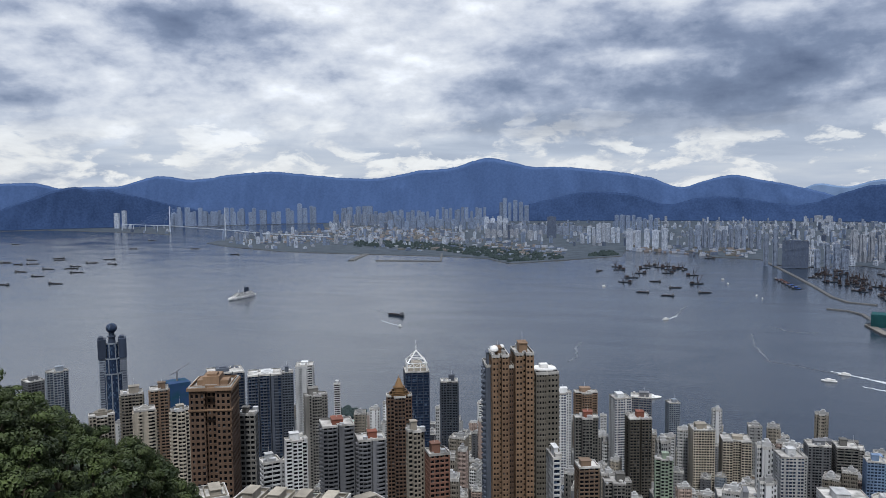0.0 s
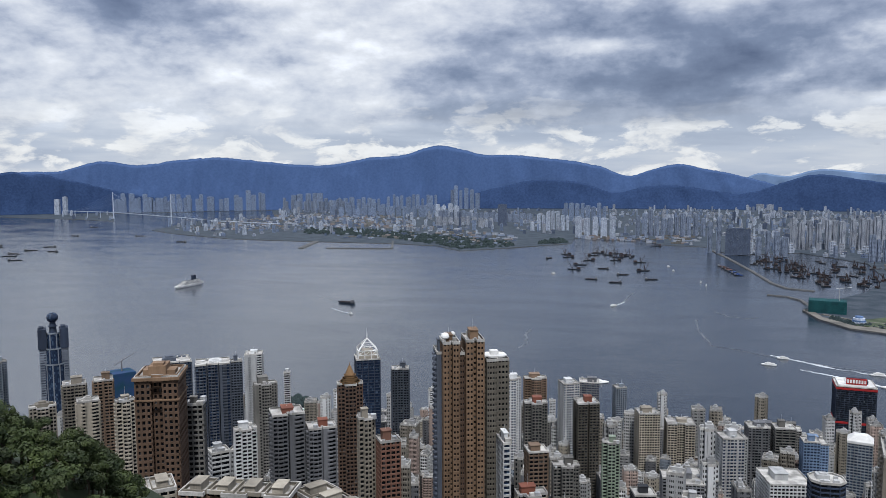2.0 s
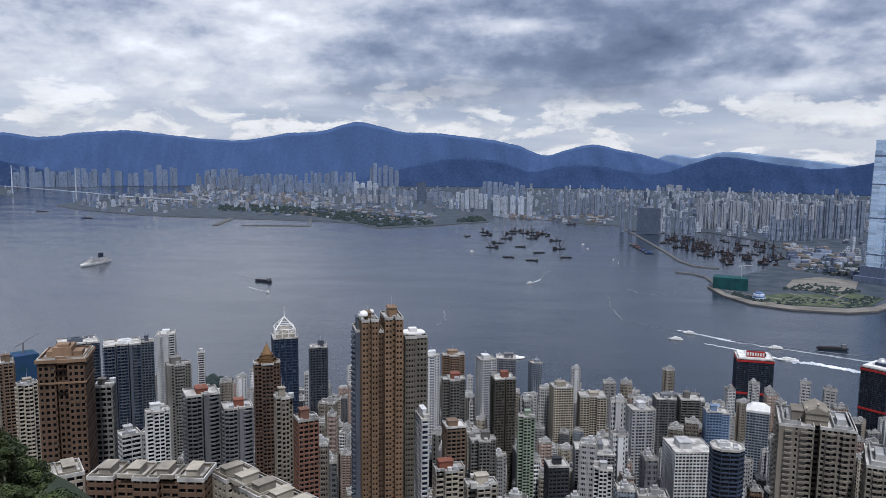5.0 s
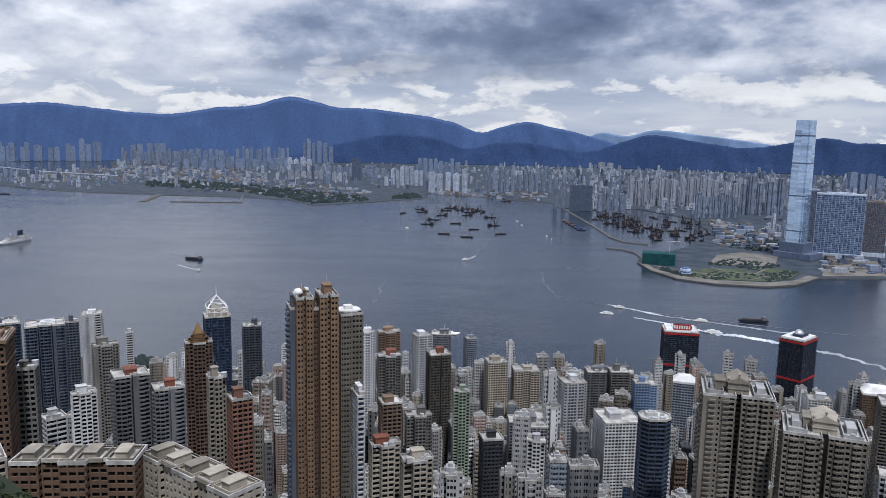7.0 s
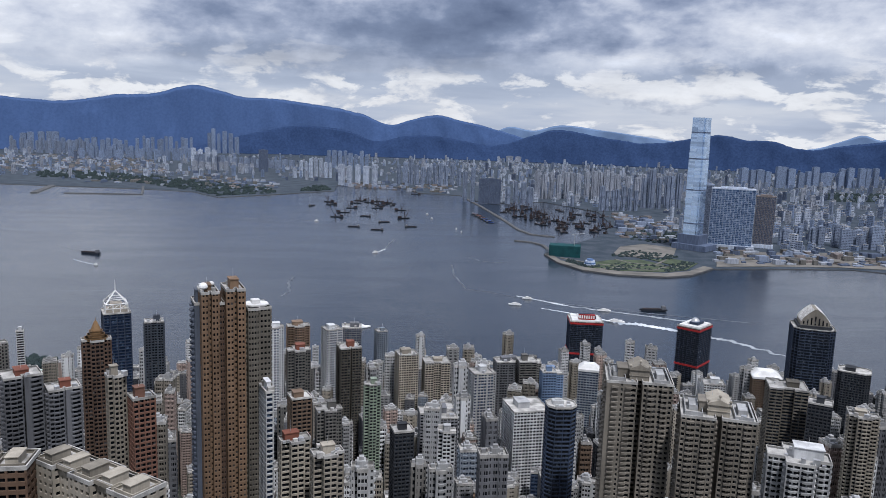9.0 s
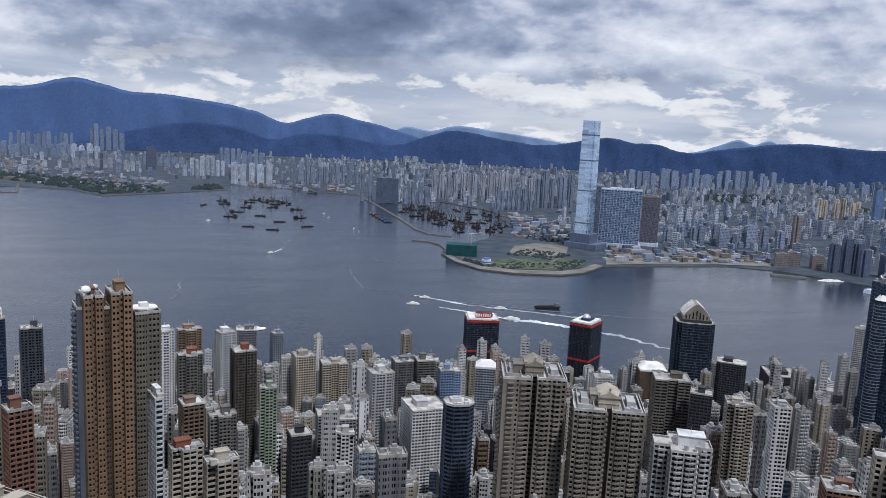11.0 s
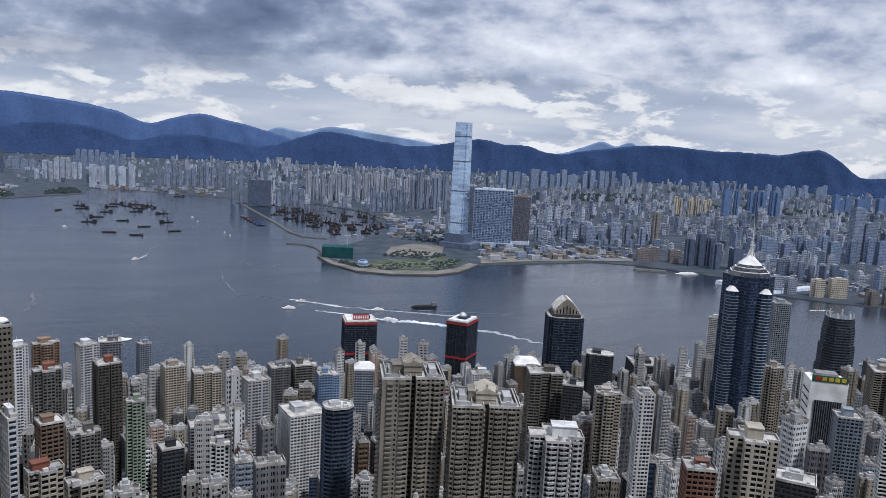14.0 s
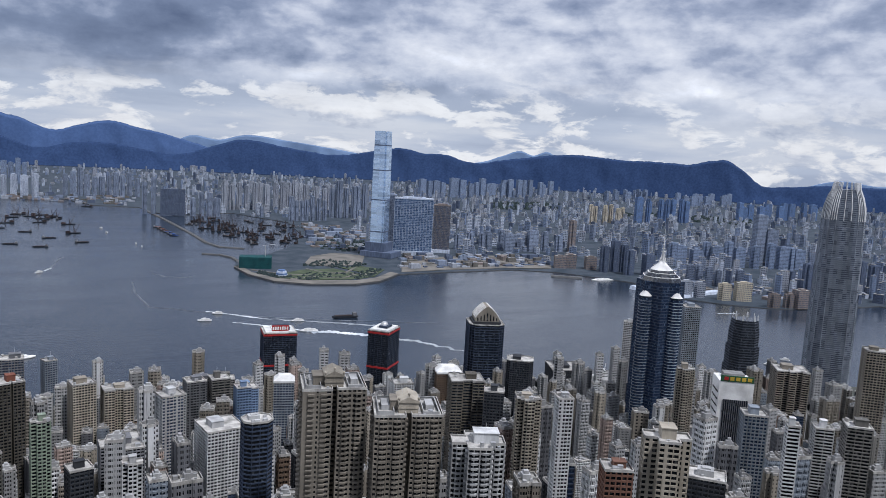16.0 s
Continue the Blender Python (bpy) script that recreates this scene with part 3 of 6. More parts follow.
# ---- sea, land and hills ----
def water_material():
    m = bpy.data.materials.new("sea_water")
    m.use_nodes = True
    n, l = m.node_tree.nodes, m.node_tree.links
    b = n["Principled BSDF"]
    b.inputs["Roughness"].default_value = 0.22
    b.inputs["Specular IOR Level"].default_value = 0.5
    tc = n.new("ShaderNodeTexCoord")
    waves = n.new("ShaderNodeTexNoise")
    waves.inputs["Scale"].default_value, waves.inputs["Detail"].default_value, waves.inputs["Roughness"].default_value = 0.06, 8, 0.7
    drift = n.new("ShaderNodeTexNoise")
    drift.inputs["Scale"].default_value, drift.inputs["Detail"].default_value, drift.inputs["Distortion"].default_value = 0.0016, 6, 1.2
    mp = n.new("ShaderNodeMapping")
    mp.inputs["Scale"].default_value = (1, 2.4, 1)
    mp.inputs["Rotation"].default_value = (0, 0, radians(-14))
    l.new(tc.outputs["Object"], mp.inputs[0])
    l.new(mp.outputs[0], drift.inputs["Vector"])
    l.new(tc.outputs["Object"], waves.inputs["Vector"])
    r = n.new("ShaderNodeValToRGB")
    r.color_ramp.elements[0].position, r.color_ramp.elements[0].color = 0.35, (0.014, 0.023, 0.038, 1)
    r.color_ramp.elements[1].position, r.color_ramp.elements[1].color = 0.65, (0.022, 0.032, 0.050, 1)
    l.new(drift.outputs["Fac"], r.inputs[0])
    l.new(r.outputs[0], b.inputs["Base Color"])
    rr = n.new("ShaderNodeMapRange")
    rr.inputs["From Min"].default_value, rr.inputs["From Max"].default_value = 0.35, 0.65
    rr.inputs["To Min"].default_value, rr.inputs["To Max"].default_value = 0.12, 0.23
    l.new(drift.outputs["Fac"], rr.inputs["Value"])
    l.new(rr.outputs[0], b.inputs["Roughness"])
    bump = n.new("ShaderNodeBump")
    bump.inputs["Strength"].default_value, bump.inputs["Distance"].default_value = 0.115, 1.0
    swell = n.new("ShaderNodeTexNoise")
    swell.inputs["Scale"].default_value, swell.inputs["Detail"].default_value, swell.inputs["Roughness"].default_value = 0.016, 9, 0.72
    long = n.new("ShaderNodeMapping")
    long.inputs["Scale"].default_value, long.inputs["Rotation"].default_value = (0.55, 2.6, 1), (0, 0, radians(8))
    l.new(tc.outputs["Object"], long.inputs[0])
    l.new(long.outputs[0], swell.inputs["Vector"])
    both = n.new("ShaderNodeMath")
    both.operation = "MULTIPLY_ADD"
    both.inputs[1].default_value = 3.0
    l.new(swell.outputs["Fac"], both.inputs[0])
    l.new(waves.outputs["Fac"], both.inputs[2])
    l.new(both.outputs[0], bump.inputs["Height"])
    l.new(bump.outputs[0], b.inputs["Normal"])
    return m


WATER = water_material()
GROUND = material("city_ground", (0.075, 0.075, 0.075), 0.9, other=(0.045, 0.055, 0.04), vary=0.3, size=0.12)
# SHORE is tinted blue-grey: distance haze put into the ground colour.
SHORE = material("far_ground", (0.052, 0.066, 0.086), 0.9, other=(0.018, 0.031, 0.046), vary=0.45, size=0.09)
PARK = material("park_ground", (0.10, 0.13, 0.06), 0.9, other=(0.30, 0.27, 0.21), vary=0.3, size=0.12)
WOOD_NEAR = material("hillside_forest", (0.045, 0.062, 0.028), 0.9, other=(0.02, 0.032, 0.016), vary=0.4, size=0.15, bump=0.6)
# The blue haze of distance is mixed into all three hill colours.
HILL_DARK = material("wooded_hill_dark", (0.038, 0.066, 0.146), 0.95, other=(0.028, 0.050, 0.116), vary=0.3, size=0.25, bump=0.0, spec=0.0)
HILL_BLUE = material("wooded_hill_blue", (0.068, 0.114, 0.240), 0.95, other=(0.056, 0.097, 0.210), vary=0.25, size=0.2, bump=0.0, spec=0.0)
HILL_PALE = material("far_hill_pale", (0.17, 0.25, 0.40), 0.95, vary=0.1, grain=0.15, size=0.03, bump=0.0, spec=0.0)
QUAY = material("quay_stone", (0.105, 0.107, 0.11), 0.9, size=0.3)


def sea():
    """One sheet of water that reaches past the far shore."""
    s, rings, n = Shape(), [0, 400, 900, 1500, 2200, 3000, 3900, 5000, 6500, 8300, 10200] + [10200 + 130 * i for i in range(1, 5)], 96
    for r in rings[1:]:
        for i in range(n):
            a = 2 * math.pi * i / n
            s.v.append(drawn_in(r * math.sin(a), r * math.cos(a), 0)[:3])
    s.v.append((0, 0, 0))
    c = len(s.v) - 1
    s.f += [(c, (i + 1) % n, i) for i in range(n)]
    for k in range(len(rings) - 2):
        s.f += [(k * n + i, k * n + (i + 1) % n, (k + 1) * n + (i + 1) % n, (k + 1) * n + i) for i in range(n)]
    ob = s.make("water", WATER, smooth=True)
    tagged(ob, "grey-blue harbour water with light ripples", "water", kind="structure")


def inside(pts, x, y):
    c = False
    for (ax, ay), (bx, by) in zip(pts, pts[1:] + pts[:1]):
        if (ay > y) != (by > y) and x < (bx - ax) * (y - ay) / (by - ay) + ax:
            c = not c
    return c


def land(name, shore, spacing, height, mat, label, quay=3.0, category="ground"):
    """A piece of land inside a shoreline, with its own relief and a quay wall down to the water."""
    from mathutils.geometry import delaunay_2d_cdt
    pts = []
    for (ax, ay), (bx, by) in zip(shore, shore[1:] + shore[:1]):
        k = max(1, int(math.hypot(bx - ax, by - ay) / spacing))
        pts += [Vector((ax + (bx - ax) * i / k, ay + (by - ay) * i / k)) for i in range(k)]
    n = len(pts)
    xs, ys = [p[0] for p in pts], [p[1] for p in pts]
    inner, x = [], min(xs) + spacing / 2
    while x < max(xs):
        y = min(ys) + spacing / 2
        while y < max(ys):
            inner.append(Vector((x + random.uniform(-0.2, 0.2) * spacing, y + random.uniform(-0.2, 0.2) * spacing)))
            y += spacing
        x += spacing
    v, _, f, _, _, _ = delaunay_2d_cdt(pts + inner, [(i, (i + 1) % n) for i in range(n)], [tuple(range(n))], 1, 0.01)
    verts = [drawn_in(p[0], p[1], height(p[0], p[1]))[:3] for p in v]
    faces = [tuple(t) for t in f]
    o = len(verts)
    for p in pts:
        verts.append(drawn_in(p[0], p[1], height(p[0], p[1]))[:3])
        verts.append(drawn_in(p[0], p[1], -4)[:3])
    index = [0] * len(faces)
    for i in range(n):
        j = (i + 1) % n
        faces.append((o + 2 * i, o + 2 * i + 1, o + 2 * j + 1, o + 2 * j))
        index.append(1)
    ob = mesh_object(name, verts, faces, mat, None, "", False, [mat, QUAY], index)
    return tagged(ob, label, category, kind="structure")


SHORE_ISLAND = [(-2600, 500), (-1976, 710), (-1500, 980), (-950, 1190), (-587, 1264), (-250, 1330), (0, 1375), (260, 1345), (494, 1290), (800, 1190), (1214, 1090), (1600, 860), (2100, 600), (2700, 420), (2700, -900), (-2600, -900)]


def island_height(x, y):
    """Steep woods below the path, then the terraced slope, then the flat ground by the harbour."""
    a = math.degrees(math.atan2(x, max(y, 1e-3))) if y > 0 else 90.0
    edge = 1340 - 0.16 * abs(x) - 0.00012 * x * x
    u = min(max(1 - (y + 0.10 * abs(x)) / max(edge, 500), 0.0), 1.3)
    z = 3.5 + 150 * u ** 1.7
    r = math.hypot(x, y)
    if r < 420:
        z += 300 * (1 - r / 420) ** 1.15
    if y < 0:
        z = min(440 - 0.1 * r, 434) if r > 12 else 439.8
    else:
        z = min(z, 439.8)
    w = min(max((-x - 30) / 120, 0), 1) * min(max((430 - r) / 200, 0), 1)
    return z + 26 * w


def shore_height(x, y):
    return 3.0 + 1.5 * noise.noise((x * 0.004, y * 0.004, 1.0))


sea()
land("ground_island", SHORE_ISLAND, 45, island_height, GROUND, "sloping paved city ground between the towers", category="ground")
# the port side and the city side of the far shore, then its back under the hills
SHORE_PORT = [(-7447, 7374), (-6749, 7812), (-5114, 7331), (-4594, 7060), (-5635, 8666), (-4863, 8986), (-4860, 9285), (-4466, 9481), (-3988, 9691), (-3168, 7773), (-3841, 7210), (-3584, 6353), (-3502, 5920), (-3120, 5571), (-2431, 5148), (-1861, 5020), (-1192, 4921), (-866, 4796), (-674, 4485), (-363, 4743), (-149, 4967), (-27, 5064)]
SHORE_CITY = [(-10, 5523), (422, 5475), (532, 5051), (787, 4929), (794, 4648), (898, 4459), (1259, 4620), (1430, 4087), (1299, 3505), (1084, 3089), (930, 2911), (792, 2812), (731, 2636), (734, 2470), (776, 2333), (872, 2261), (1014, 2230), (1113, 2262), (1245, 2383), (1450, 2394), (1754, 2390), (1901, 2296), (2040, 2042), (1968, 1758), (2054, 1624), (2158, 1534), (2294, 1488), (2605, 1451)]
SHORE_BACK = [(2735, 1279), (9423, 4587), (8130, 6613), (6612, 8131), (4690, 9372), (1926, 10301), (642, 10460), (48, 10480), (1006, 10432), (-801, 10449), (-1555, 10364), (-3774, 9777), (-4983, 9219), (-5652, 8825), (-6258, 8406), (-7444, 7377)]
SHORE_WEST = SHORE_PORT + SHORE_CITY + SHORE_BACK
land("shore_west", SHORE_WEST, 90, shore_height, SHORE, "reclaimed land and city ground of the far shore, hazed blue-grey")


def ridge(name, mat, label, r, summits, depth=260.0, foot=120.0, rough=9.0, step=0.12):
    """A line of hills: height over the bearing from summits and saddles, with spurs running down to the front."""
    az = np.array([a for a, _ in summits])
    up = np.array([z for _, z in summits])
    grid = np.arange(az[0], az[-1] + step, step)
    slope = np.gradient(up, az)
    rows, cols, verts = 15, len(grid), []
    for j in range(rows):
        f = j / (rows - 1)
        for a in grid:
            i = int(min(max(np.searchsorted(az, a) - 1, 0), len(az) - 2))
            h = az[i + 1] - az[i]
            t = (a - az[i]) / h
            top = up[i] * (1 + 2 * t) * (1 - t) ** 2 + slope[i] * h * t * (1 - t) ** 2 + up[i + 1] * t * t * (3 - 2 * t) + slope[i + 1] * h * t * t * (t - 1)
            top += rough * 0.5 * noise.noise((a * 0.9, 3.1, r * 0.01)) + rough * 0.28 * noise.noise((a * 3.2, 1.7, 5.0)) + rough * 0.30 * noise.noise((a * 7.0, 1.7, 5.0)) + rough * 0.14 * noise.noise((a * 21.0, 2.7, 5.0))
            spur = noise.noise((a * 0.55, f * 1.6, r * 0.003)) * 0.5 + noise.noise((a * 1.7, f * 3, 2.0)) * 0.25
            z = foot + (top - foot) * (f ** 0.85) + spur * (top - foot) * 0.45 * f * (1 - f) * 2
            gully = noise.noise((a * 0.8 + f * 0.5, f * 0.8, r * 0.003)) + 0.5 * noise.noise((a * 2.3 - f, f * 1.5, 4.0)) 
            rr = r + depth * (f - 1) + 40 * gully * (1 - 0.5 * f)
            verts.append((rr * math.sin(radians(a)), rr * math.cos(radians(a)), z))
    for a, k in zip(grid, range(cols)):
        x, y, z = verts[(rows - 1) * cols + k]
        verts.append((x * 1.004, y * 1.004, foot - 60))
    faces = [(j * cols + i, j * cols + i + 1, (j + 1) * cols + i + 1, (j + 1) * cols + i) for j in range(rows) for i in range(cols - 1)]
    tagged(mesh_object(name, verts, faces, mat, None, "", True), label, "hills", kind="structure")


ridge("hills_far", HILL_PALE, "haze-pale blue mountains far behind the other hills", 11000, [(10.9, 327), (12.3, 463), (14.3, 430), (15.9, 507), (19.1, 465), (22.4, 391), (24.9, 330), (30.7, 273), (33.6, 337), (34.9, 430), (36.1, 506), (37.1, 454), (38.1, 513), (39.0, 427), (41.1, 387), (54.5, 134), (56.8, 311), (57.8, 346), (60.0, 305), (62.5, 353)], rough=5.0, depth=60.0, foot=100.0)
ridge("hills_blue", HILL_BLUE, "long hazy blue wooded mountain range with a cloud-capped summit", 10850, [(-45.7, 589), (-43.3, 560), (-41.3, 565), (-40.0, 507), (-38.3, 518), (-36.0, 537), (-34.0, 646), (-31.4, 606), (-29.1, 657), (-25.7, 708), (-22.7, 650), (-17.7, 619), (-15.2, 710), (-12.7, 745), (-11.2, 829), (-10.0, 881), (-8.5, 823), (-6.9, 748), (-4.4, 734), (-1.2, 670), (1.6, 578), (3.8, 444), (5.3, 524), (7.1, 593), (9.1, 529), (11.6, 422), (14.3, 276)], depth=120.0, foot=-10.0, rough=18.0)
ridge("hills_dark", HILL_DARK, "dark wooded hills, hazed blue, close behind the city", 10730, [(-11.9, -6), (-9.0, 123), (-6.0, 276), (-2.8, 387), (0.5, 344), (2.8, 212), (5.1, 300), (7.0, 313), (9.2, 252), (11.6, 208), (13.7, 327), (15.6, 442), (19.1, 373), (23.2, 316), (25.7, 411), (27.1, 457), (29.0, 400), (30.7, 394), (32.4, 310), (35.7, 392), (40.6, 498), (43.0, 463), (46.2, 459), (48.1, 450), (49.6, 511), (50.5, 535), (51.8, 397), (52.8, 249), (54.4, 234), (56.8, 280), (60.0, 288), (62.6, 290)], depth=110.0, foot=-10.0, rough=18.0)
ridge("hill_island", HILL_DARK, "dark wooded island hill, hazed blue, with a pale quarry", 10690, [(-46.2, 86), (-44.6, 164), (-43.4, 246), (-41.4, 390), (-40.0, 478), (-39.0, 518), (-38.0, 474), (-37.3, 487), (-36.1, 427), (-34.8, 374), (-31.9, 233), (-29.2, 119), (-28.0, 8)], depth=60.0, foot=-10.0, rough=18.0)



# ---- towers of the near slope ----

def ball_tower(x, y, top, w, turn):
    """Two pale wings with dark heads, a rounded glazed bay between them, a neck and a ball."""
    root = thing("ball_topped_tower", x, y, 3.2, turn, 1, "dark blue glass tower with pale wings and top ball", "tower")
    h = top - 3.2
    for sx in (-1, 1):
        s = Shape()
        s.box(sx * w * 0.36 - w * 0.13, -w * 0.22, 0, sx * w * 0.36 + w * 0.13, w * 0.3, h * 0.885)
        wing = s.make("wing", WALL["steel"], root, "pale steel-blue side wing")
        s = Shape()
        for i in range(60):
            s.box(sx * w * 0.36 - w * 0.10, -w * 0.22 - 0.3, h * 0.885 * i / 60 + 1.2, sx * w * 0.36 + w * 0.10, -w * 0.2, h * 0.885 * (i + 1) / 60 - 0.4)
        s.make("wing_windows", GLASS["silver"], wing)
        s = Shape()
        s.box(sx * w * 0.36 - w * 0.145, -w * 0.25, h * 0.885, sx * w * 0.36 + w * 0.145, w * 0.33, h)
        s.box(sx * w * 0.36 - w * 0.10, -w * 0.12, h, sx * w * 0.36 + w * 0.06, w * 0.2, h + 3)
        s.make("wing_head", WALL["navy"], root, "dark blue wing head")
    s, bars = Shape(), Shape()
    for r, z0, z1 in ((0.30, 0, 0.80), (0.25, 0.80, 0.89), (0.19, 0.89, 0.98)):
        ring = [(w * r * 1.1 * math.cos(a), -w * 0.12 + w * r * math.sin(a)) for a in [2 * math.pi * i / 18 for i in range(18)]]
        s.prism(ring, h * z0, h * z1)
        bars.ring(grown(ring, 0.5), ring, h * z1 - 2.0, h * z1)
        for px, py in ring[9:18:2] if r > 0.28 else ring[9:18:3]:
            bars.tube((px, py, h * z0), (px, py, h * z1), 0.8, 0.8, 4)
    s.make("glazed_bay", GLASS["blue"], root, "dark blue rounded glazing")
    bars.make("mullions", WALL["steel"], root)
    s = Shape()
    s.tube((0, -w * 0.1, h * 0.97), (0, -w * 0.1, h + 9), w * 0.14, w * 0.10, 14)
    s.tube((0, -w * 0.1, h + 3), (0, -w * 0.1, h + 4), w * 0.16, w * 0.16, 14)
    s.make("neck", WALL["navy"], root)
    s, r = Shape(), w * 0.20
    s.dome(0, -w * 0.1, h + 8 + r, r, r, 24, 10, low=-math.pi / 2)
    s.make("ball", GLASS["blue"], root, "dark glazed ball", True)


ball_tower(-701.6, 927.1, 238.1, 37.0, 37.1)
tower("slab", "grey", -675.5, 749.1, 17.6, 223.8, 18.7, 19.4, 62.0)
tower("cross", "steel", -690.1, 804.9, 12.2, 220.9, 25.0, 22.8, 50.6, glass="blue")
tower("bays", "mansion", -223.2, 380.1, 77.3, 335.5, 22.4, 24.0, 18.4, crown="cornice", band=0.42, pier=1.15, bay=2.9, storey=3.3)
tower("slab", "stone", -218.5, 409.4, 73.1, 310.1, 9.6, 9.0, 16.1)
tower("wells", "slate", -413.1, 725.7, 27.5, 252.7, 36.3, 30.4, 34.7, glass="blue", crown="fill", style="mixed", band=0.2)
tower("wells", "slate", -362.3, 715.6, 29.9, 255.1, 33.3, 26.8, 26.9, glass="blue", crown="fill", style="mixed", band=0.2)
tower("slab", "slate", -385.3, 818.8, 19.1, 230.7, 13.5, 10.8, 25.2, glass="dark")
tower("slab", "white", -409.6, 923.1, 10.0, 214.9, 22.0, 22.0, 18.9, glass="dark", style="mixed", bay=8.0, pier=4.5)
tower("cross", "stone", -302.9, 707.0, 32.4, 238.2, 22.2, 20.3, 33.2, style="mixed")
tower("slab", "navy", -522.4, 805.7, 16.8, 212.3, 23.3, 22.7, 48.0, glass="blue", crown="net")
tower("cross", "cream", -355.8, 551.0, 49.7, 264.1, 14.4, 13.2, 42.8, style="balcony")
tower("wells", "grey", -210.2, 529.1, 56.4, 268.6, 23.3, 20.8, 29.7, crown="red", style="mixed")
tower("wells", "grey", -186.4, 536.8, 56.0, 256.7, 20.6, 18.4, 27.1, crown="red", style="mixed")
tower("cross", "brown", -177.0, 581.4, 50.4, 277.5, 20.1, 17.2, 21.9, crown="gold")
tower("slab", "navy", -218.0, 780.7, 26.8, 250.0, 25.5, 25.5, 21.0, glass="blue", crown="pyramid", band=0.22, pier=0.9, bay=6.0)
tower("wells", "slate", -205.1, 880.2, 17.5, 214.1, 20.2, 16.5, 13.9, style="mixed")
tower("cross", "cream", -131.6, 466.6, 66.9, 287.7, 10.9, 10.7, 30.7)
tower("slab", "brick", -115.8, 461.4, 68.0, 276.2, 13.1, 12.7, 29.1)


def shaft_tower():
    """A very tall tower of five joined shafts at different heights."""
    ox, oy, oz = -62.0, 441.0, 72.0
    root = thing("shaft_tower", ox, oy, oz, 0, 1, "very tall bronze-tan residential tower of joined shafts", "tower")
    for plan, colour, x, y, top, w, d, turn, glass, crown, label in (
            ("slab", "slate", -79.4, 443.0, 338.8, 4.6, 18.0, 17.0, "blue", "plain", "dark glazed side shaft"), ("bays", "bronze", -72.0, 436.3, 346.4, 9.6, 18.0, 17.4, "window", "dish", "bronze-tan shaft with white dish"),
            ("slab", "brown", -66.2, 441.1, 338.9, 3.4, 14.0, 17.8, "dark", "plain", "dark recess between the shafts"), ("bays", "bronze", -58.9, 440.8, 347.4, 10.6, 20.0, 16.8, "window", "tanks", "bronze-tan shaft with plant on its roof"),
            ("wells", "olive", -47.3, 453.0, 333.7, 13.6, 20.0, 18.5, "window", "pad", "olive-grey shaft with white roof deck")):
        ob = onto(tower(plan, colour, x - ox, y - oy, 0, top - oz, w, d, turn, glass=glass, crown=crown, band=0.52, pier=0.8, bay=2.4, storey=3.2, style="grid" if colour == "bronze" else "mixed", extra=label), "wall")
        ob.name, ob.parent, ob["label"] = "shaft", root, label
        ob.location, ob.rotation_euler = (x - ox, y - oy, 0), (0, 0, radians(turn))
        del ob["category"]
    return root


shaft_tower()
tower("cross", "white", -70.9, 856.5, 22.6, 213.2, 22.8, 20.9, 14.7, style="stripes", glass="blue")
tower("cross", "tan", -47.5, 939.9, 15.9, 193.4, 27.1, 24.8, 12.9, style="balcony")
tower("cross", "stone", -38.2, 768.6, 31.9, 213.2, 23.1, 21.2, 12.8, crown="red")
tower("slab", "white", -6.1, 960.0, 15.0, 183.6, 21.4, 22.2, 20.4, glass="blue", style="stripes")
tower("slab", "grey", 20.0, 1009.2, 11.1, 173.0, 26.0, 20.8, -1.1, glass="blue")
tower("notch", "olive", 13.4, 809.8, 28.2, 204.1, 22.7, 22.1, 14.1, crown="red")
tower("slab", "steel", 68.0, 1155.7, 1.9, 127.1, 16.5, 17.1, 16.6, glass="blue")
tower("slab", "tan", -27.3, 566.0, 55.9, 237.0, 15.1, 14.7, 17.8, crown="plain")
tower("cross", "green", 34.4, 705.6, 38.8, 197.7, 15.7, 14.4, 7.2)
tower("slab", "cream", 90.2, 957.0, 13.8, 151.4, 25.7, 25.1, 9.6)
tower("bays", "cream", 128.5, 954.8, 13.2, 141.5, 32.7, 29.9, 2.3)
tower("slab", "white", 147.2, 745.4, 32.0, 195.6, 21.0, 21.7, 8.8, glass="blue", style="stripes")
tower("slab", "grey", 202.7, 886.5, 17.3, 162.7, 21.5, 20.9, 2.1, style="stripes")
tower("slab", "stone", 229.6, 880.0, 17.3, 164.9, 21.7, 21.1, 0.4, style="ribbon")
tower("slab", "blue", 240.9, 822.6, 22.2, 170.0, 16.3, 15.9, -1.3, glass="blue")
tower("cross", "white", -262.2, 569.8, 49.8, 239.4, 17.7, 16.2, 34.7)
tower("slab", "white", -226.6, 451.6, 66.7, 265.7, 12.0, 11.7, 41.6, style="ribbon")
tower("cross", "cream", -23.4, 426.9, 75.1, 261.8, 17.3, 16.8, 18.1, crown="red")
tower("cross", "cream", -4.4, 407.5, 83.6, 261.7, 17.2, 16.8, 15.6)
tower("slab", "dark", 51.3, 564.5, 55.6, 209.6, 15.6, 15.2, 9.8, glass="dark", crown="plain")
tower("slab", "white", 182.6, 693.1, 36.9, 178.3, 35.9, 37.2, 5.2, crown="plain")
tower("oct", "navy", 158.1, 503.5, 61.2, 250.7, 20.5, 18.2, -2.4, glass="dark", crown="fill", band=0.3, style="ribbon")
tower("slab", "navy", 407.2, 1193.7, -2.4, 136.0, 53.1, 47.3, -10.8, glass="dark", crown="plain", accent="red", band=0.12, pier=0.3, bay=6, sign=True, name="office_tower")
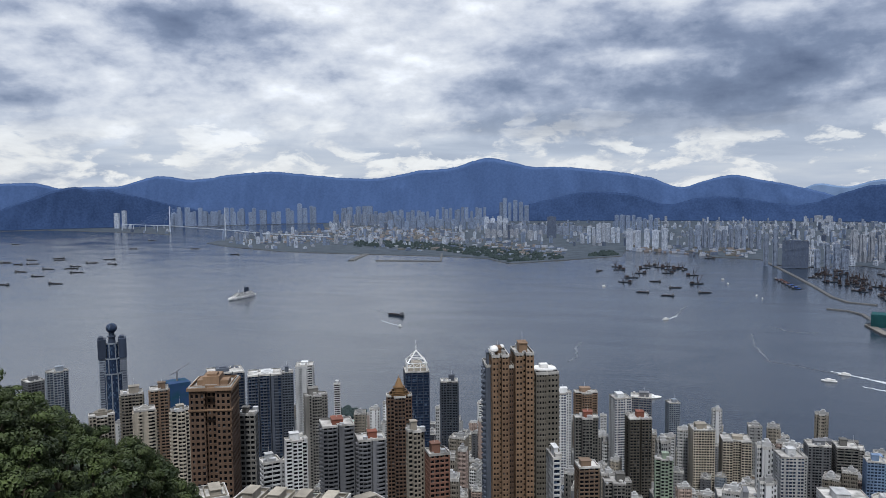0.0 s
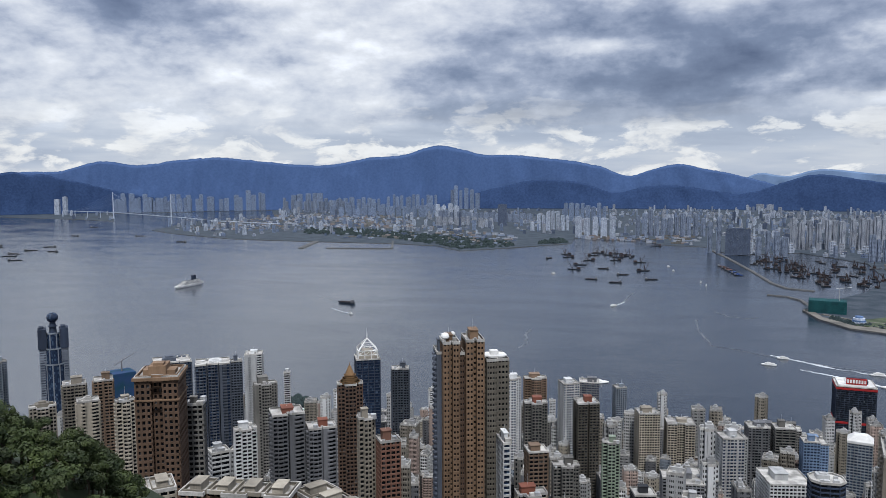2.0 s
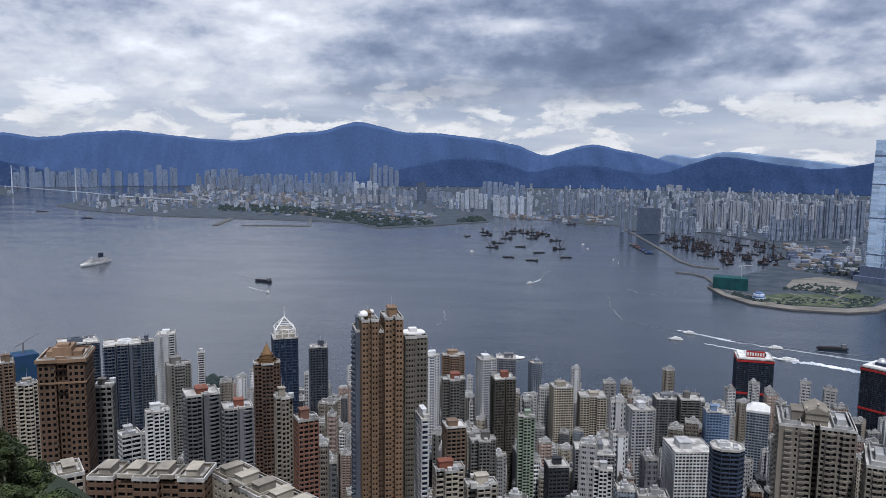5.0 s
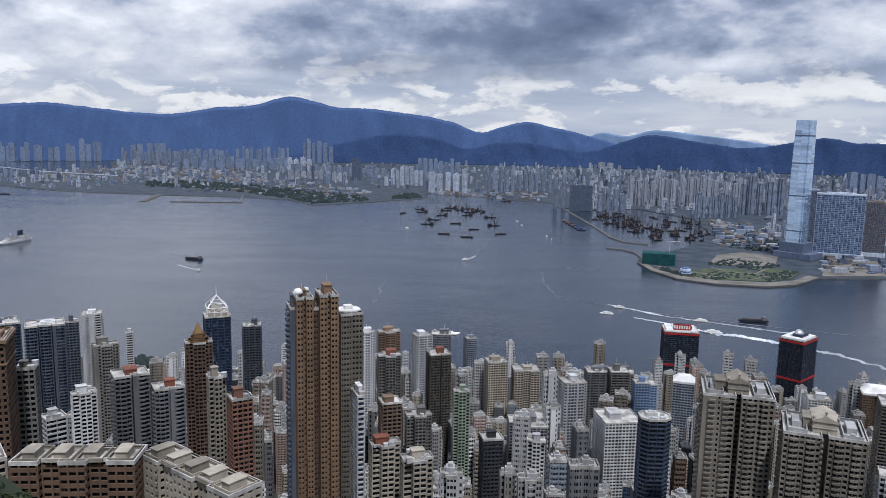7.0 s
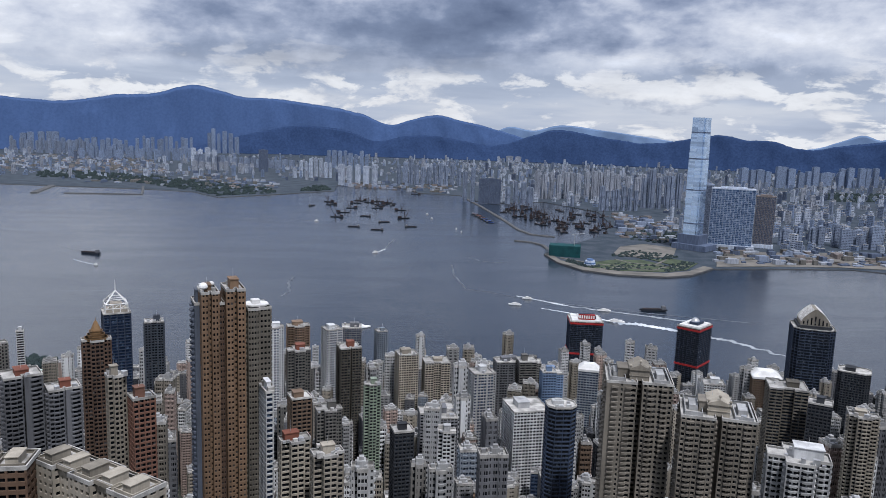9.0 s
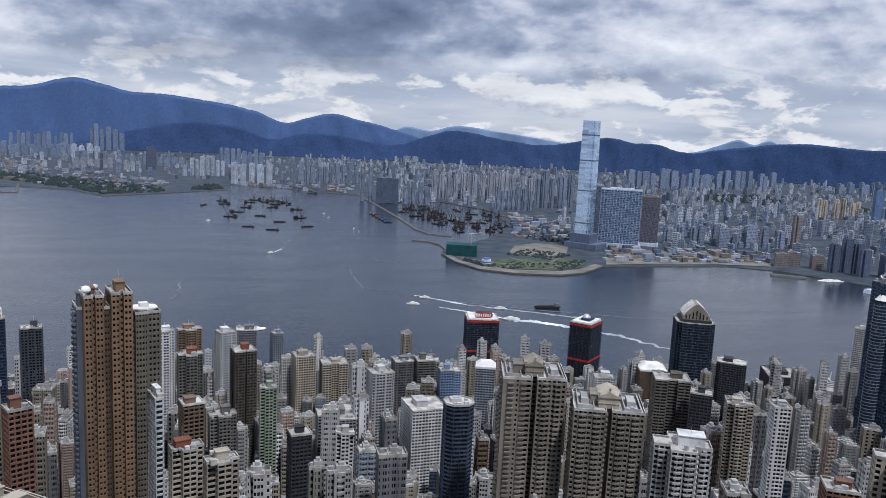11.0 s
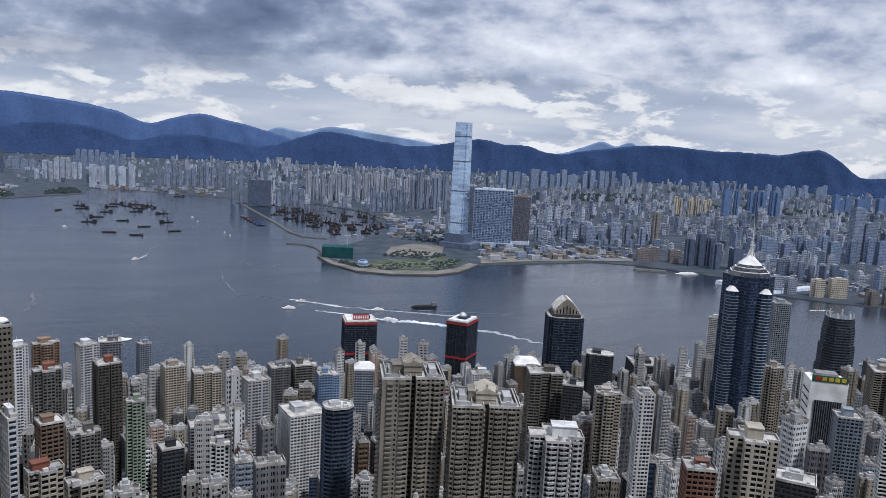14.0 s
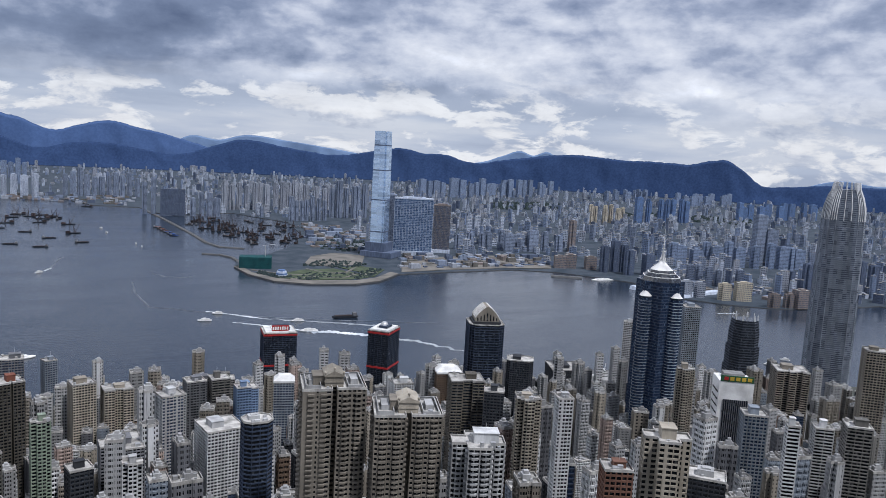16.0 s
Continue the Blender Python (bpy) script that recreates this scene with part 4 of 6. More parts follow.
tower("slab", "navy", 548.9, 1091.3, -1.3, 152.4, 36.3, 48.0, -48.7, glass="dark", crown="plain", accent="red", band=0.12, pier=0.3, bay=6, name="office_tower")
tower("slab", "steel", 301.3, 858.0, 17.6, 159.4, 24, 20, -19.3, glass="blue", crown="white_cap")
tower("wells", "beige", 181.6, 428.1, 71.2, 296.7, 38.4, 33.3, -17.0, crown="pediment", style="mixed", band=0.42, bay=2.8)
tower("wells", "beige", 219.2, 399.9, 74.5, 285.0, 41.0, 35.6, -22.7, crown="pediment", style="mixed", band=0.42, bay=2.8)
tower("notched", "navy", 648.8, 949.7, 3.1, 188.3, 53.1, 50.7, -24.3, glass="dark", crown="hip", name="office_tower", band=0.22, style="ribbon", storey=4.0)
tower("notched", "dark", 642.7, 847.3, 10.1, 158.2, 37.4, 29.9, -37.2, glass="dark", crown="plain", name="office_tower", band=0.25)
tower("slab", "steel", 992.5, 858.4, 0.4, 212.6, 26.2, 27.1, -29.1, crown="plain", name="office_tower")
tower("slab", "white", 959.2, 959.6, -2.3, 165.7, 18.9, 15.1, -45.0, crown="plain", name="office_tower")
tower("cross", "cream", 687.7, 592.7, 34.1, 210.6, 19.1, 17.5, -39.2, style="balcony")
tower("slab", "white", 395.0, 459.2, 61.1, 252.1, 12.2, 12.7, -20.7, style="stripes")
tower("cross", "cream", 424.6, 542.8, 48.8, 222.3, 22.1, 20.3, -28.0, style="balcony")
tower("bays", "olive", 423.4, 648.0, 35.8, 211.0, 34.1, 31.2, -23.2, glass="dark", style="ribbon")
tower("slab", "dark", 432.6, 609.3, 40.2, 208.3, 20.0, 16.0, -35.4, glass="dark", crown="plain")
tower("cross", "white", 249.9, 365.5, 78.9, 271.6, 31.7, 28.3, -26.4, style="balcony")
tower("cross", "cream", 329.5, 292.9, 88.3, 288.9, 25.8, 24.2, -36.4, style="stripes")
tower("slab", "steel", 574.1, 415.5, 62.0, 230.3, 19.7, 19.2, -39.1, glass="blue", crown="plain")
tower("bays", "beige", 927.9, 623.8, 21.6, 177.6, 41.3, 40.3, -41.1, style="ribbon")
tower("slab", "white", 546.8, 359.4, 71.5, 242.2, 9.8, 9.5, -41.7, style="ribbon")
tower("slab", "white", 688.6, 421.6, 57.2, 199.5, 17.0, 16.6, -43.5, style="ribbon")
tower("slab", "stone", 661.2, 373.1, 65.6, 221.9, 20.9, 20.4, -45.6, style="ribbon")
tower("slab", "beige", 884.5, 489.2, 40.1, 241.5, 24.5, 23.9, -46.1, crown="plain")
tower("slab", "dark", 816.6, 952.4, -0.3, 101.8, 56.0, 54.6, -25.6, glass="dark", crown="plain", name="office_tower")
tower("bays", "tan", 559.5, 906.0, 7.8, 132.5, 35.2, 33.0, -19.7, crown="white_cap", band=0.5)
tower("slab", "white", 479.5, 890.0, 10.9, 129.8, 26.5, 24.2, -18.3)
tower("slab", "blue", 260.2, 872.0, 17.3, 152.8, 22.8, 22.2, -1.6, glass="blue")
tower("bays", "mansion", -130.5, 278.0, 160.0, 318.0, 45.0, 15.0, 2.5, crown="stairs", band=0.5, extra="warm brown tiled apartment block with white stair heads on top")
tower("bays", "cream", -84.0, 271.5, 165.0, 316.0, 54.8, 14.6, -38.3, crown="stairs", band=0.55, pier=1.4)
tower("slab", "cream", -176.2, 287.5, 151.4, 312.1, 20.2, 16.0, 36.5, crown="stairs")
tower("slab", "white", -40.0, 435.4, 73.5, 288.9, 4.6, 16.0, 20.2, glass="blue")
tower("cross", "grey", 105.5, 711.8, 36.6, 166.9, 48.9, 43.6, -0.4)
tower("cross", "stone", -6.2, 649.4, 46.0, 195.0, 22.3, 20.9, 12.5)
tower("cross", "white", 85.3, 558.8, 55.5, 209.8, 13.6, 11.7, -3.7)
tower("cross", "grey", 228.6, 966.6, 10.5, 138.7, 34.4, 29.5, -8.3)
tower("slab", "stone", 251.8, 935.0, 12.4, 145.8, 21.7, 18.6, -10.1)
tower("slab", "white", 171.6, 853.6, 20.8, 160.4, 22.9, 23.7, 8.6, glass="dark")
tower("slab", "brick", 308.9, 309.2, 86.2, 268.0, 16.2, 15.8, -30.0)

tower("slab", "beige", -470.0, 647.0, 36.0, 247.0, 20.0, 18.0, 36.0, style="mixed")
tower("wells", "tan", -445.0, 655.0, 38.0, 250.0, 17.0, 18.0, 34.0, style="mixed")
tower("slab", "cream", -427.0, 605.0, 44.0, 245.0, 18.0, 16.0, 38.0, style="mixed", crown="fill")
tower("cross", "beige", -431.0, 552.0, 52.0, 255.0, 20.0, 18.0, 40.0, style="mixed", crown="fill")
tower("slab", "white", -397.0, 1004.0, 5.0, 169.0, 9.0, 9.0, 20.0, style="ribbon", crown="plain")
tower("slab", "dark", 406.0, 324.0, 75.0, 240.0, 24.0, 20.0, -50.0, glass="dark", crown="fill", extra="dark office block with a cluttered roof")


# ---- landmark towers ----
def waterfront_supertower(x, y, top, w, turn):
    """Square, with notched corners, flared at its foot; the panes of each storey lean back like shingles."""
    root = thing("glass_skyscraper", x, y, 4, turn, 1, "tall pale-blue mirror-glass skyscraper above a dark podium", "skyscraper")
    h, a = top - 4, w / 2
    c = a * 0.80
    plan = [(-c, -a), (c, -a), (c, -c), (a, -c), (a, c), (c, c), (c, a), (-c, a), (-c, c), (-a, c), (-a, -c), (-c, -c)]
    n = 100
    bands = (0.20, 0.46, 0.70, 0.90)
    glass, dark = Shape(), Shape()
    for i in range(n):
        f = i / n
        k = 1.0 + 0.16 * max(0, 1 - f / 0.14) ** 2 - 0.10 * max(0, (f - 0.55) / 0.45) ** 1.6
        s = dark if any(abs(f - b) < 0.006 for b in bands) else glass
        z0 = h * f
        lower = [(px * k, py * k) for px, py in plan]
        s.prism(lower, z0, z0 + h / n, True, 0, 1 - 0.42 / (a * k))
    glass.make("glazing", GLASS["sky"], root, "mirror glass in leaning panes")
    dark.make("louvre_band", WALL["far_dark"], root, "dark louvred plant floors")
    t = Shape()
    for sx, sy in ((0, -1), (1, 0), (0, 1), (-1, 0)):
        px, py = sx * a * 0.89, sy * a * 0.89
        ex, ey = (c * 0.9, 0.6) if sy else (0.6, c * 0.9)
        t.box(px - ex, py - ey, h - 2, px + ex, py + ey, h + 9)
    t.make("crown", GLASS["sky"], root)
    t = Shape()
    t.box(-a * 1.5, -a * 1.15, 0, a * 1.4, a * 1.5, 58)
    t.make("podium", WALL["far_dark"], root, "dark slate podium block")
    t = Shape()
    t.box(-a * 2.0, -a * 1.6, 0, a * 2.6, a * 1.7, 22)
    t.make("terrace", WALL["far_dark"], root)


def slab_pair(name, colour, glass, x, y, top, w, d, turn, label):
    """A wide glazed block with white mullions and a pale frame round its top."""
    root = thing(name, x, y, 4, turn, 1, label, "tower")
    h = top - 4
    s = Shape()
    s.box(-w / 2, -d / 2, 0, w / 2, d / 2, h)
    s.make("glazing", GLASS[glass], root)
    s, k = Shape(), 13
    for i in range(k + 1):
        px = -w / 2 + w * i / k
        for sy in (-1, 1):
            s.box(px - 0.45, sy * d / 2 - 0.7, 0, px + 0.45, sy * d / 2 + 0.7, h)
    for i in range(int(h / 7)):
        s.ring([(-w / 2 - 0.5, -d / 2 - 0.5), (w / 2 + 0.5, -d / 2 - 0.5), (w / 2 + 0.5, d / 2 + 0.5), (-w / 2 - 0.5, d / 2 + 0.5)], [(-w / 2, -d / 2), (w / 2, -d / 2), (w / 2, d / 2), (-w / 2, d / 2)], i * 7, i * 7 + 0.8)
    s.make("mullion_grid", WALL[colour], root)
    s = Shape()
    s.box(-w / 2 - 1, -d / 2 - 1, h, w / 2 + 1, d / 2 + 1, h + 5)
    s.box(-w * 0.3, -d * 0.3, h + 5, w * 0.3, d * 0.3, h + 10)
    s.make("roof_frame", WALL[colour], root)
    s = Shape()
    s.box(-w * 0.56, -d * 0.7, 0, w * 0.56, d * 0.6, 14)
    s.make("podium", WALL["far_white"], root)


def harbour_supertower(x, y, top, w, turn):
    """Slightly rounded square that steps in towards a crown of curved fins."""
    root = thing("harbour_skyscraper", x, y, 4, turn, 1, "very tall silver-grey banded skyscraper with a curved finned crown", "skyscraper")
    h, a = top - 4, w / 2
    c = a * 0.55
    base = [(-c, -a), (c, -a), (a * 0.86, -a * 0.86), (a, -c), (a, c), (a * 0.86, a * 0.86), (c, a), (-c, a), (-a * 0.86, a * 0.86), (-a, c), (-a, -c), (-a * 0.86, -a * 0.86)]

    def k(f):
        steps = 1.0 - 0.03 * (f > 0.35) - 0.03 * (f > 0.55) - 0.04 * (f > 0.72) - 0.04 * (f > 0.84)
        return steps * (1 - 0.40 * max(0, (f - 0.88) / 0.12) ** 2)

    glass, ribs = Shape(), Shape()
    n = 125
    for i in range(n):
        f, z0 = i / n, (h - 8) * i / n
        p = [(px * k(f), py * k(f)) for px, py in base]
        glass.prism(p, z0, z0 + (h - 8) / n, True)
        ribs.ring(grown(p, 0.5), p, z0, z0 + h / n * 0.34)
    glass.make("glazing", GLASS["silver"], root)
    ribs.make("banding", WALL["steel"], root)
    fins = Shape()
    for j in range(12):
        (px, py), (qx, qy) = base[j], base[(j + 1) % 12]
        m = 3
        for i in range(m):
            ux, uy = px + (qx - px) * i / m, py + (qy - py) * i / m
            for s0 in range(5):
                f0, f1 = 0.87 + 0.03 * s0, 0.87 + 0.03 * (s0 + 1)
                k0, k1 = k(min(f0, 1)) * 1.02, k(min(f1, 1)) * 1.02
                fins.tube((ux * k0, uy * k0, h * f0 - 4), (ux * k1, uy * k1, h * f1 - 4), 0.8, 0.7, 4)
    fins.make("finned_crown", WALL["white"], root, "pale curved crown fins")
    up = Shape()
    for px, py in base:
        up.tube((px * 1.01, py * 1.01, 0), (px * 0.98, py * 0.98, h * 0.55), 0.7, 0.6, 4)
        up.tube((px * 0.95, py * 0.95, h * 0.55), (px * 0.88, py * 0.88, h * 0.87), 0.6, 0.5, 4)
    up.make("ribbing", WALL["steel"], root)
    s = Shape()
    s.box(-a * 1.2, -a * 1.2, 0, a * 1.2, a * 1.2, 24)
    s.make("podium", WALL["grey"], root)


def stepped_office(x, y, top, w, turn):
    root = thing("stepped_office_tower", x, y, 4, turn, 1, "dark blue-grey banded office tower with a finned crown", "office tower")
    h = top - 4
    glass, ribs, fins = Shape(), Shape(), Shape()
    n = 46
    for i in range(n):
        f = i / n
        k = 1.0 - 0.08 * (f > 0.6) - 0.09 * (f > 0.78) - 0.12 * max(0, (f - 0.88) / 0.12)
        p = outline("oct", w * k, w * k)
        glass.prism(p, h * f, h * (f + 1 / n), True)
        ribs.ring(grown(p, 0.6), p, h * f, h * (f + 0.35 / n))
    for px, py in outline("oct", w * 0.7, w * 0.7) + outline("slab", w * 0.4, w * 0.68):
        fins.tube((px, py, h * 0.97), (px * 0.95, py * 0.95, h + 9), 0.8, 0.5, 4)
    glass.make("glazing", GLASS["dark"], root)
    ribs.make("banding", WALL["slate"], root)
    fins.make("finned_crown", WHITE, root)


def star_office(x, y, top, tip, w, turn):
    """A star-shaped tower with corner shafts under small pyramids, a stepped white top and a mast."""
    root = thing("star_plan_tower", x, y, 4, turn, 1, "dark blue glass tower with white pyramid top and mast", "office tower")
    h, a = top - 4, w / 2
    main = [(a * m * math.cos(math.pi * i / 8 + math.pi / 8), a * m * math.sin(math.pi * i / 8 + math.pi / 8)) for i in range(16) for m in ((0.92,) if i % 2 else (0.76,))]
    s, bands = Shape(), Shape()
    s.prism(main, 0, h)
    st = 4.0
    for i in range(int(h / st)):
        bands.ring(grown(main, 0.35), main, i * st, i * st + 0.9)
    s.make("glazing", GLASS["blue"], root)
    bands.make("banding", WALL["navy"], root)
    for q in range(4):
        b = math.pi / 2 * q + math.pi / 4
        cx, cy, sh = a * 0.80 * math.cos(b), a * 0.80 * math.sin(b), h * 0.93
        t = Shape()
        o = [(cx + px, cy + py) for px, py in outline("oct", w * 0.24, w * 0.24)]
        for i in range(int(sh / st)):
            t.prism(o, i * st, i * st + st, True, 1)
            t.ring(grown(o, 0.4), o, i * st, i * st + 0.9, 0)
        t.make("corner_shaft", None, root, "", False, [WALL["steel"], GLASS["blue"]])
        t = Shape()
        v0 = len(t.v)
        t.v += [(px, py, sh) for px, py in o] + [(cx, cy, sh + w * 0.16)]
        t.f += [(v0 + i, v0 + (i + 1) % 8, v0 + 8) for i in range(8)]
        t.m += [0] * 8
        t.make("corner_pyramid", WHITE, root, "small white pyramid cap")
    t = Shape()
    for r0, z0, z1, m, k in ((0.86, 0, 5, 1, 0.90), (0.78, 5, 5.9, 0, 1.0), (0.74, 5.9, 10, 1, 0.82), (0.61, 10, 10.9, 0, 1.0), (0.56, 10.9, 14, 1, 0.85)):
        t.prism(outline("oct", w * r0 * 0.86, w * r0 * 0.86), h + z0, h + z1, True, m, k)
    t.prism(outline("oct", w * 0.41, w * 0.41), h + 14, h + 26, True, 0, 0.12)
    t.make("stepped_top", None, root, "stepped white crown", False, [WHITE, GLASS["dark"]])
    t = Shape()
    for i in range(4):
        b = math.pi / 2 * i + 0.4
        t.tube((5 * math.cos(b), 5 * math.sin(b), h + 24), (0, 0, h + 40), 0.6, 0.5, 5)
    t.tube((0, 0, h + 25), (0, 0, h + 44), 1.1, 0.9, 8)
    t.tube((0, 0, h + 44), (0, 0, tip - 4), 0.6, 0.15, 6)
    for z, r in ((38, 3.0), (42, 2.2), (47, 1.4)):
        t.tube((0, 0, h + z), (0, 0, h + z + 1.2), r, r, 10)
    t.make("mast", WHITE, root, "white lattice mast")


def bank_tower(x, y, base, top, w, turn):
    """White frame round a dark field of thin vertical fins, with a sign on the parapet."""
    root = thing("bank_tower", x, y, base, turn, 1, "white office tower with dark finned front and roof sign", "office tower")
    h, d = top - base, w * 0.9
    s = Shape()
    s.box(-w / 2, -d / 2, 0, w / 2, d / 2, h)
    s.make("frame", WHITE, root, "white clad frame")
    s = Shape()
    s.box(-w * 0.36, -d / 2 - 0.25, 4, w * 0.36, -d / 2 + 0.3, h * 0.90)
    field = s.make("glazing", GLASS["dark"], root)
    s = Shape()
    for i in range(13):
        cx = -w * 0.36 + w * 0.72 * i / 12
        s.box(cx - 0.28, -d / 2 - 0.9, 4, cx + 0.28, -d / 2 - 0.2, h * 0.90)
    s.make("fin_screen", WALL["grey"], field)
    s = Shape()
    for i in range(24):
        for sx in (-1, 1):
            s.box(sx * w / 2 - 0.3, -d * 0.4, h * i / 25 + 1.5, sx * w / 2 + 0.3, d * 0.4, h * i / 25 + 3.2)
    s.make("side_windows", GLASS["dark"], root)
    s = Shape()
    s.box(-w * 0.48, -d / 2 - 0.4, h, w * 0.48, -d / 2 + 0.6, h + 6)
    sign = s.make("sign_board", material("sign_green", (0.03, 0.10, 0.05), 0.6), root, "dark green roof sign with golden bars")
    bar = material("sign_gold", (0.60, 0.42, 0.06), 0.5)
    for i in range(5):
        s = Shape()
        cx = -w * 0.32 + w * 0.17 * i
        s.box(cx - w * 0.06, -d / 2 - 0.6, h + 1.2, cx + w * 0.06, -d / 2 - 0.35, h + 4.8)
        s.make("sign_bar", RED if i == 0 else bar, sign)
    s = Shape()
    s.box(-w * 0.3, -d * 0.1, h, w * 0.3, d * 0.35, h + 5)
    s.make("plant_room", WALL["pale"], root)


def sports_hall(x, y, turn):
    """A long low hall with a pale green roof on the shore."""
    root = thing("sports_hall", x, y, 4, turn, 1, "low sports hall with a pale green flat roof", "hall")
    s = Shape()
    s.box(-36, -26, -6, 36, 26, 13)
    s.make("wall", WALL["white"], root)
    s = Shape()
    s.box(-38, -28, 13, 38, 28, 14.2)
    s.make("roof_edge", WHITE, root)
    s = Shape()
    s.box(-33, -23, 14.2, 33, 23, 14.9)
    s.make("roof", ROOF_GREEN, root, "pale green roof")


bank_tower(644.0, 493.8, 48.4, 232.0, 33.0, -38.0)
sports_hall(-478.0, 1290.0, 12.0)


def at_top(x, y, z):
    return x, y, z


X, Y, Z = at_top(1367.2, 2804.5, 499.2)
waterfront_supertower(X, Y, Z, 60.0, -26.0 - 25)
X, Y, Z = at_top(1540.4, 2839.0, 236.3)
slab_pair("glazed_apartment_tower", "far_white", "mid", X, Y, Z, 161.2, 40, -28.5 + 3, "wide blue-glass apartment tower with white mullions")
X, Y, Z = at_top(1695.9, 2865.8, 207.4)
slab_pair("brown_apartment_tower", "far_brown", "far", X, Y, Z, 71.0, 40, -30.6 + 3, "hazy brown apartment tower with ribbed faces")
X, Y, Z = at_top(1507.8, 3002.7, 239.6)
slab_pair("grey_apartment_tower", "far_grey", "far", X, Y, Z, 60, 40, -26.7, "hazy grey apartment tower behind the glass skyscraper")
X, Y, Z = at_top(1240.8, 769.4, 424.3)
harbour_supertower(X, Y, Z, 80.2 * 0.86, -58.2 + 12)
X, Y, Z = at_top(1060.3, 802.9, 198.5)
stepped_office(X, Y, Z, 55.3 * 0.92, -52.9 + 20)
X, Y, Z = at_top(781.7, 730.7, 286.5)
TIP = (781.4, 731.0, 356.3)[2]
star_office(X, Y, Z, TIP, 69.1 * 1.0, -46.9 + 6)


# ---- far city ----
def far_block(colour, x, y, top, w, d, turn, base=3.0):
    """A tower block of the far shore: floor bands over dark glazing, with a plant room, in one mesh."""
    px, py, pz, k = drawn_in(x, y, base)
    h = (top - base)
    s = Shape()
    core = outline("cross" if w / max(d, 1) < 1.4 else "slab", w - 1, d - 1)
    out = grown(core, 0.5)
    s.prism(core, 0, h - 0.3, True, 1)
    floors = max(2, int(h / 6.2))
    st = h / floors
    for i in range(floors):
        s.ring(out, core, i * st, i * st + st * 0.55)
    for i in range(len(out)):
        p, q = Vector(out[i]), Vector(out[(i + 1) % len(out)])
        n = max(1, round((q - p).length / 6))
        for j in range(n):
            c = p + (q - p) * j / n
            u = (q - p).normalized()
            nn = Vector((u.y, -u.x))
            s.prism([tuple(c + nn * 0.1), tuple(c + u * 1.6 + nn * 0.1), tuple(c + u * 1.6 - nn * 0.5), tuple(c - nn * 0.5)], 0, h, False)
    s.ring(grown(out, 0.2), grown(out, -0.6), h - 0.5, h + 1.5)
    s.prism(out, h - 0.4, h - 0.05, True, 2)
    s.box(-w * 0.22, -d * 0.22, h - 0.2, w * 0.22, d * 0.22, h + 5)
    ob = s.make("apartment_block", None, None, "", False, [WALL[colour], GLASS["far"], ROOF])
    ob.location, ob.rotation_euler, ob.scale = (px, py, pz), (0, 0, radians(turn)), (k,) * 3
    return tagged(ob, f"{WORDS[colour]} {'high-rise' if h > 60 else 'mid-rise'} block on the far shore", "building")


def estate(colour, x0, y0, x1, y1, top0, top1, n, fill):
    """A row of like blocks between two places."""
    rng = random.Random(int(x0 + y1))
    length = math.hypot(x1 - x0, y1 - y0)
    w = length / n * fill
    turn = math.degrees(math.atan2(y1 - y0, x1 - x0))
    for i in range(n):
        f = (i + 0.5) / n
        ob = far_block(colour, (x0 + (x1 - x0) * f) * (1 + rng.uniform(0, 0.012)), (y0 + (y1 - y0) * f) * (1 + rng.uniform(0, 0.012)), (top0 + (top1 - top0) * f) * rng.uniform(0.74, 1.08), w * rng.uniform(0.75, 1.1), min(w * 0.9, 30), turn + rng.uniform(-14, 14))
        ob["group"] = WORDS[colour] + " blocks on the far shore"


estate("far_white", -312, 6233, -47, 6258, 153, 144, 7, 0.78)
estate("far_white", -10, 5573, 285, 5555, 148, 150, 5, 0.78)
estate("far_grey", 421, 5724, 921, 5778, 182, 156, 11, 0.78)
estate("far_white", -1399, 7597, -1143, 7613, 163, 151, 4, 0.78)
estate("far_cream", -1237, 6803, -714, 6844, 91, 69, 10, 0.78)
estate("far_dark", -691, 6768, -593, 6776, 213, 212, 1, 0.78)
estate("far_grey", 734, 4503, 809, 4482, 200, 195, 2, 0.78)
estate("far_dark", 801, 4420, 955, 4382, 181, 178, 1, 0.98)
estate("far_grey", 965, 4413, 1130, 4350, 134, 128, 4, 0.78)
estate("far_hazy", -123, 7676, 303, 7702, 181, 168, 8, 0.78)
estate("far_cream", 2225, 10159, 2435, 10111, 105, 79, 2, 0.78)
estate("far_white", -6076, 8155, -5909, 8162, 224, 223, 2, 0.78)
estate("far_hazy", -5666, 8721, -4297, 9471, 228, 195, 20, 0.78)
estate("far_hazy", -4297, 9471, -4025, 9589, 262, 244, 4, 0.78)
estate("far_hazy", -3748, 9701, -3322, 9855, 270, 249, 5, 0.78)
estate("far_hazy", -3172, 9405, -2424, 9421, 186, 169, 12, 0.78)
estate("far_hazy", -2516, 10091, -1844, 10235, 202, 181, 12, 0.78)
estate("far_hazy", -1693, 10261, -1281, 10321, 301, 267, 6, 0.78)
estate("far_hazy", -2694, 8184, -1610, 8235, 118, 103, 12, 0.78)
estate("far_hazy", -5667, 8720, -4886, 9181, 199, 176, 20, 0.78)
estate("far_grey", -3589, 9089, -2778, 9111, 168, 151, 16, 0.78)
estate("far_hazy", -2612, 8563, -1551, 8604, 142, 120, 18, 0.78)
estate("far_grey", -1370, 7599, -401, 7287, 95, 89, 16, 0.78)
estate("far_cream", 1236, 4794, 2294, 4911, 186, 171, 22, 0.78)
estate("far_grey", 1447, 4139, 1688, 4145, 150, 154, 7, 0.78)
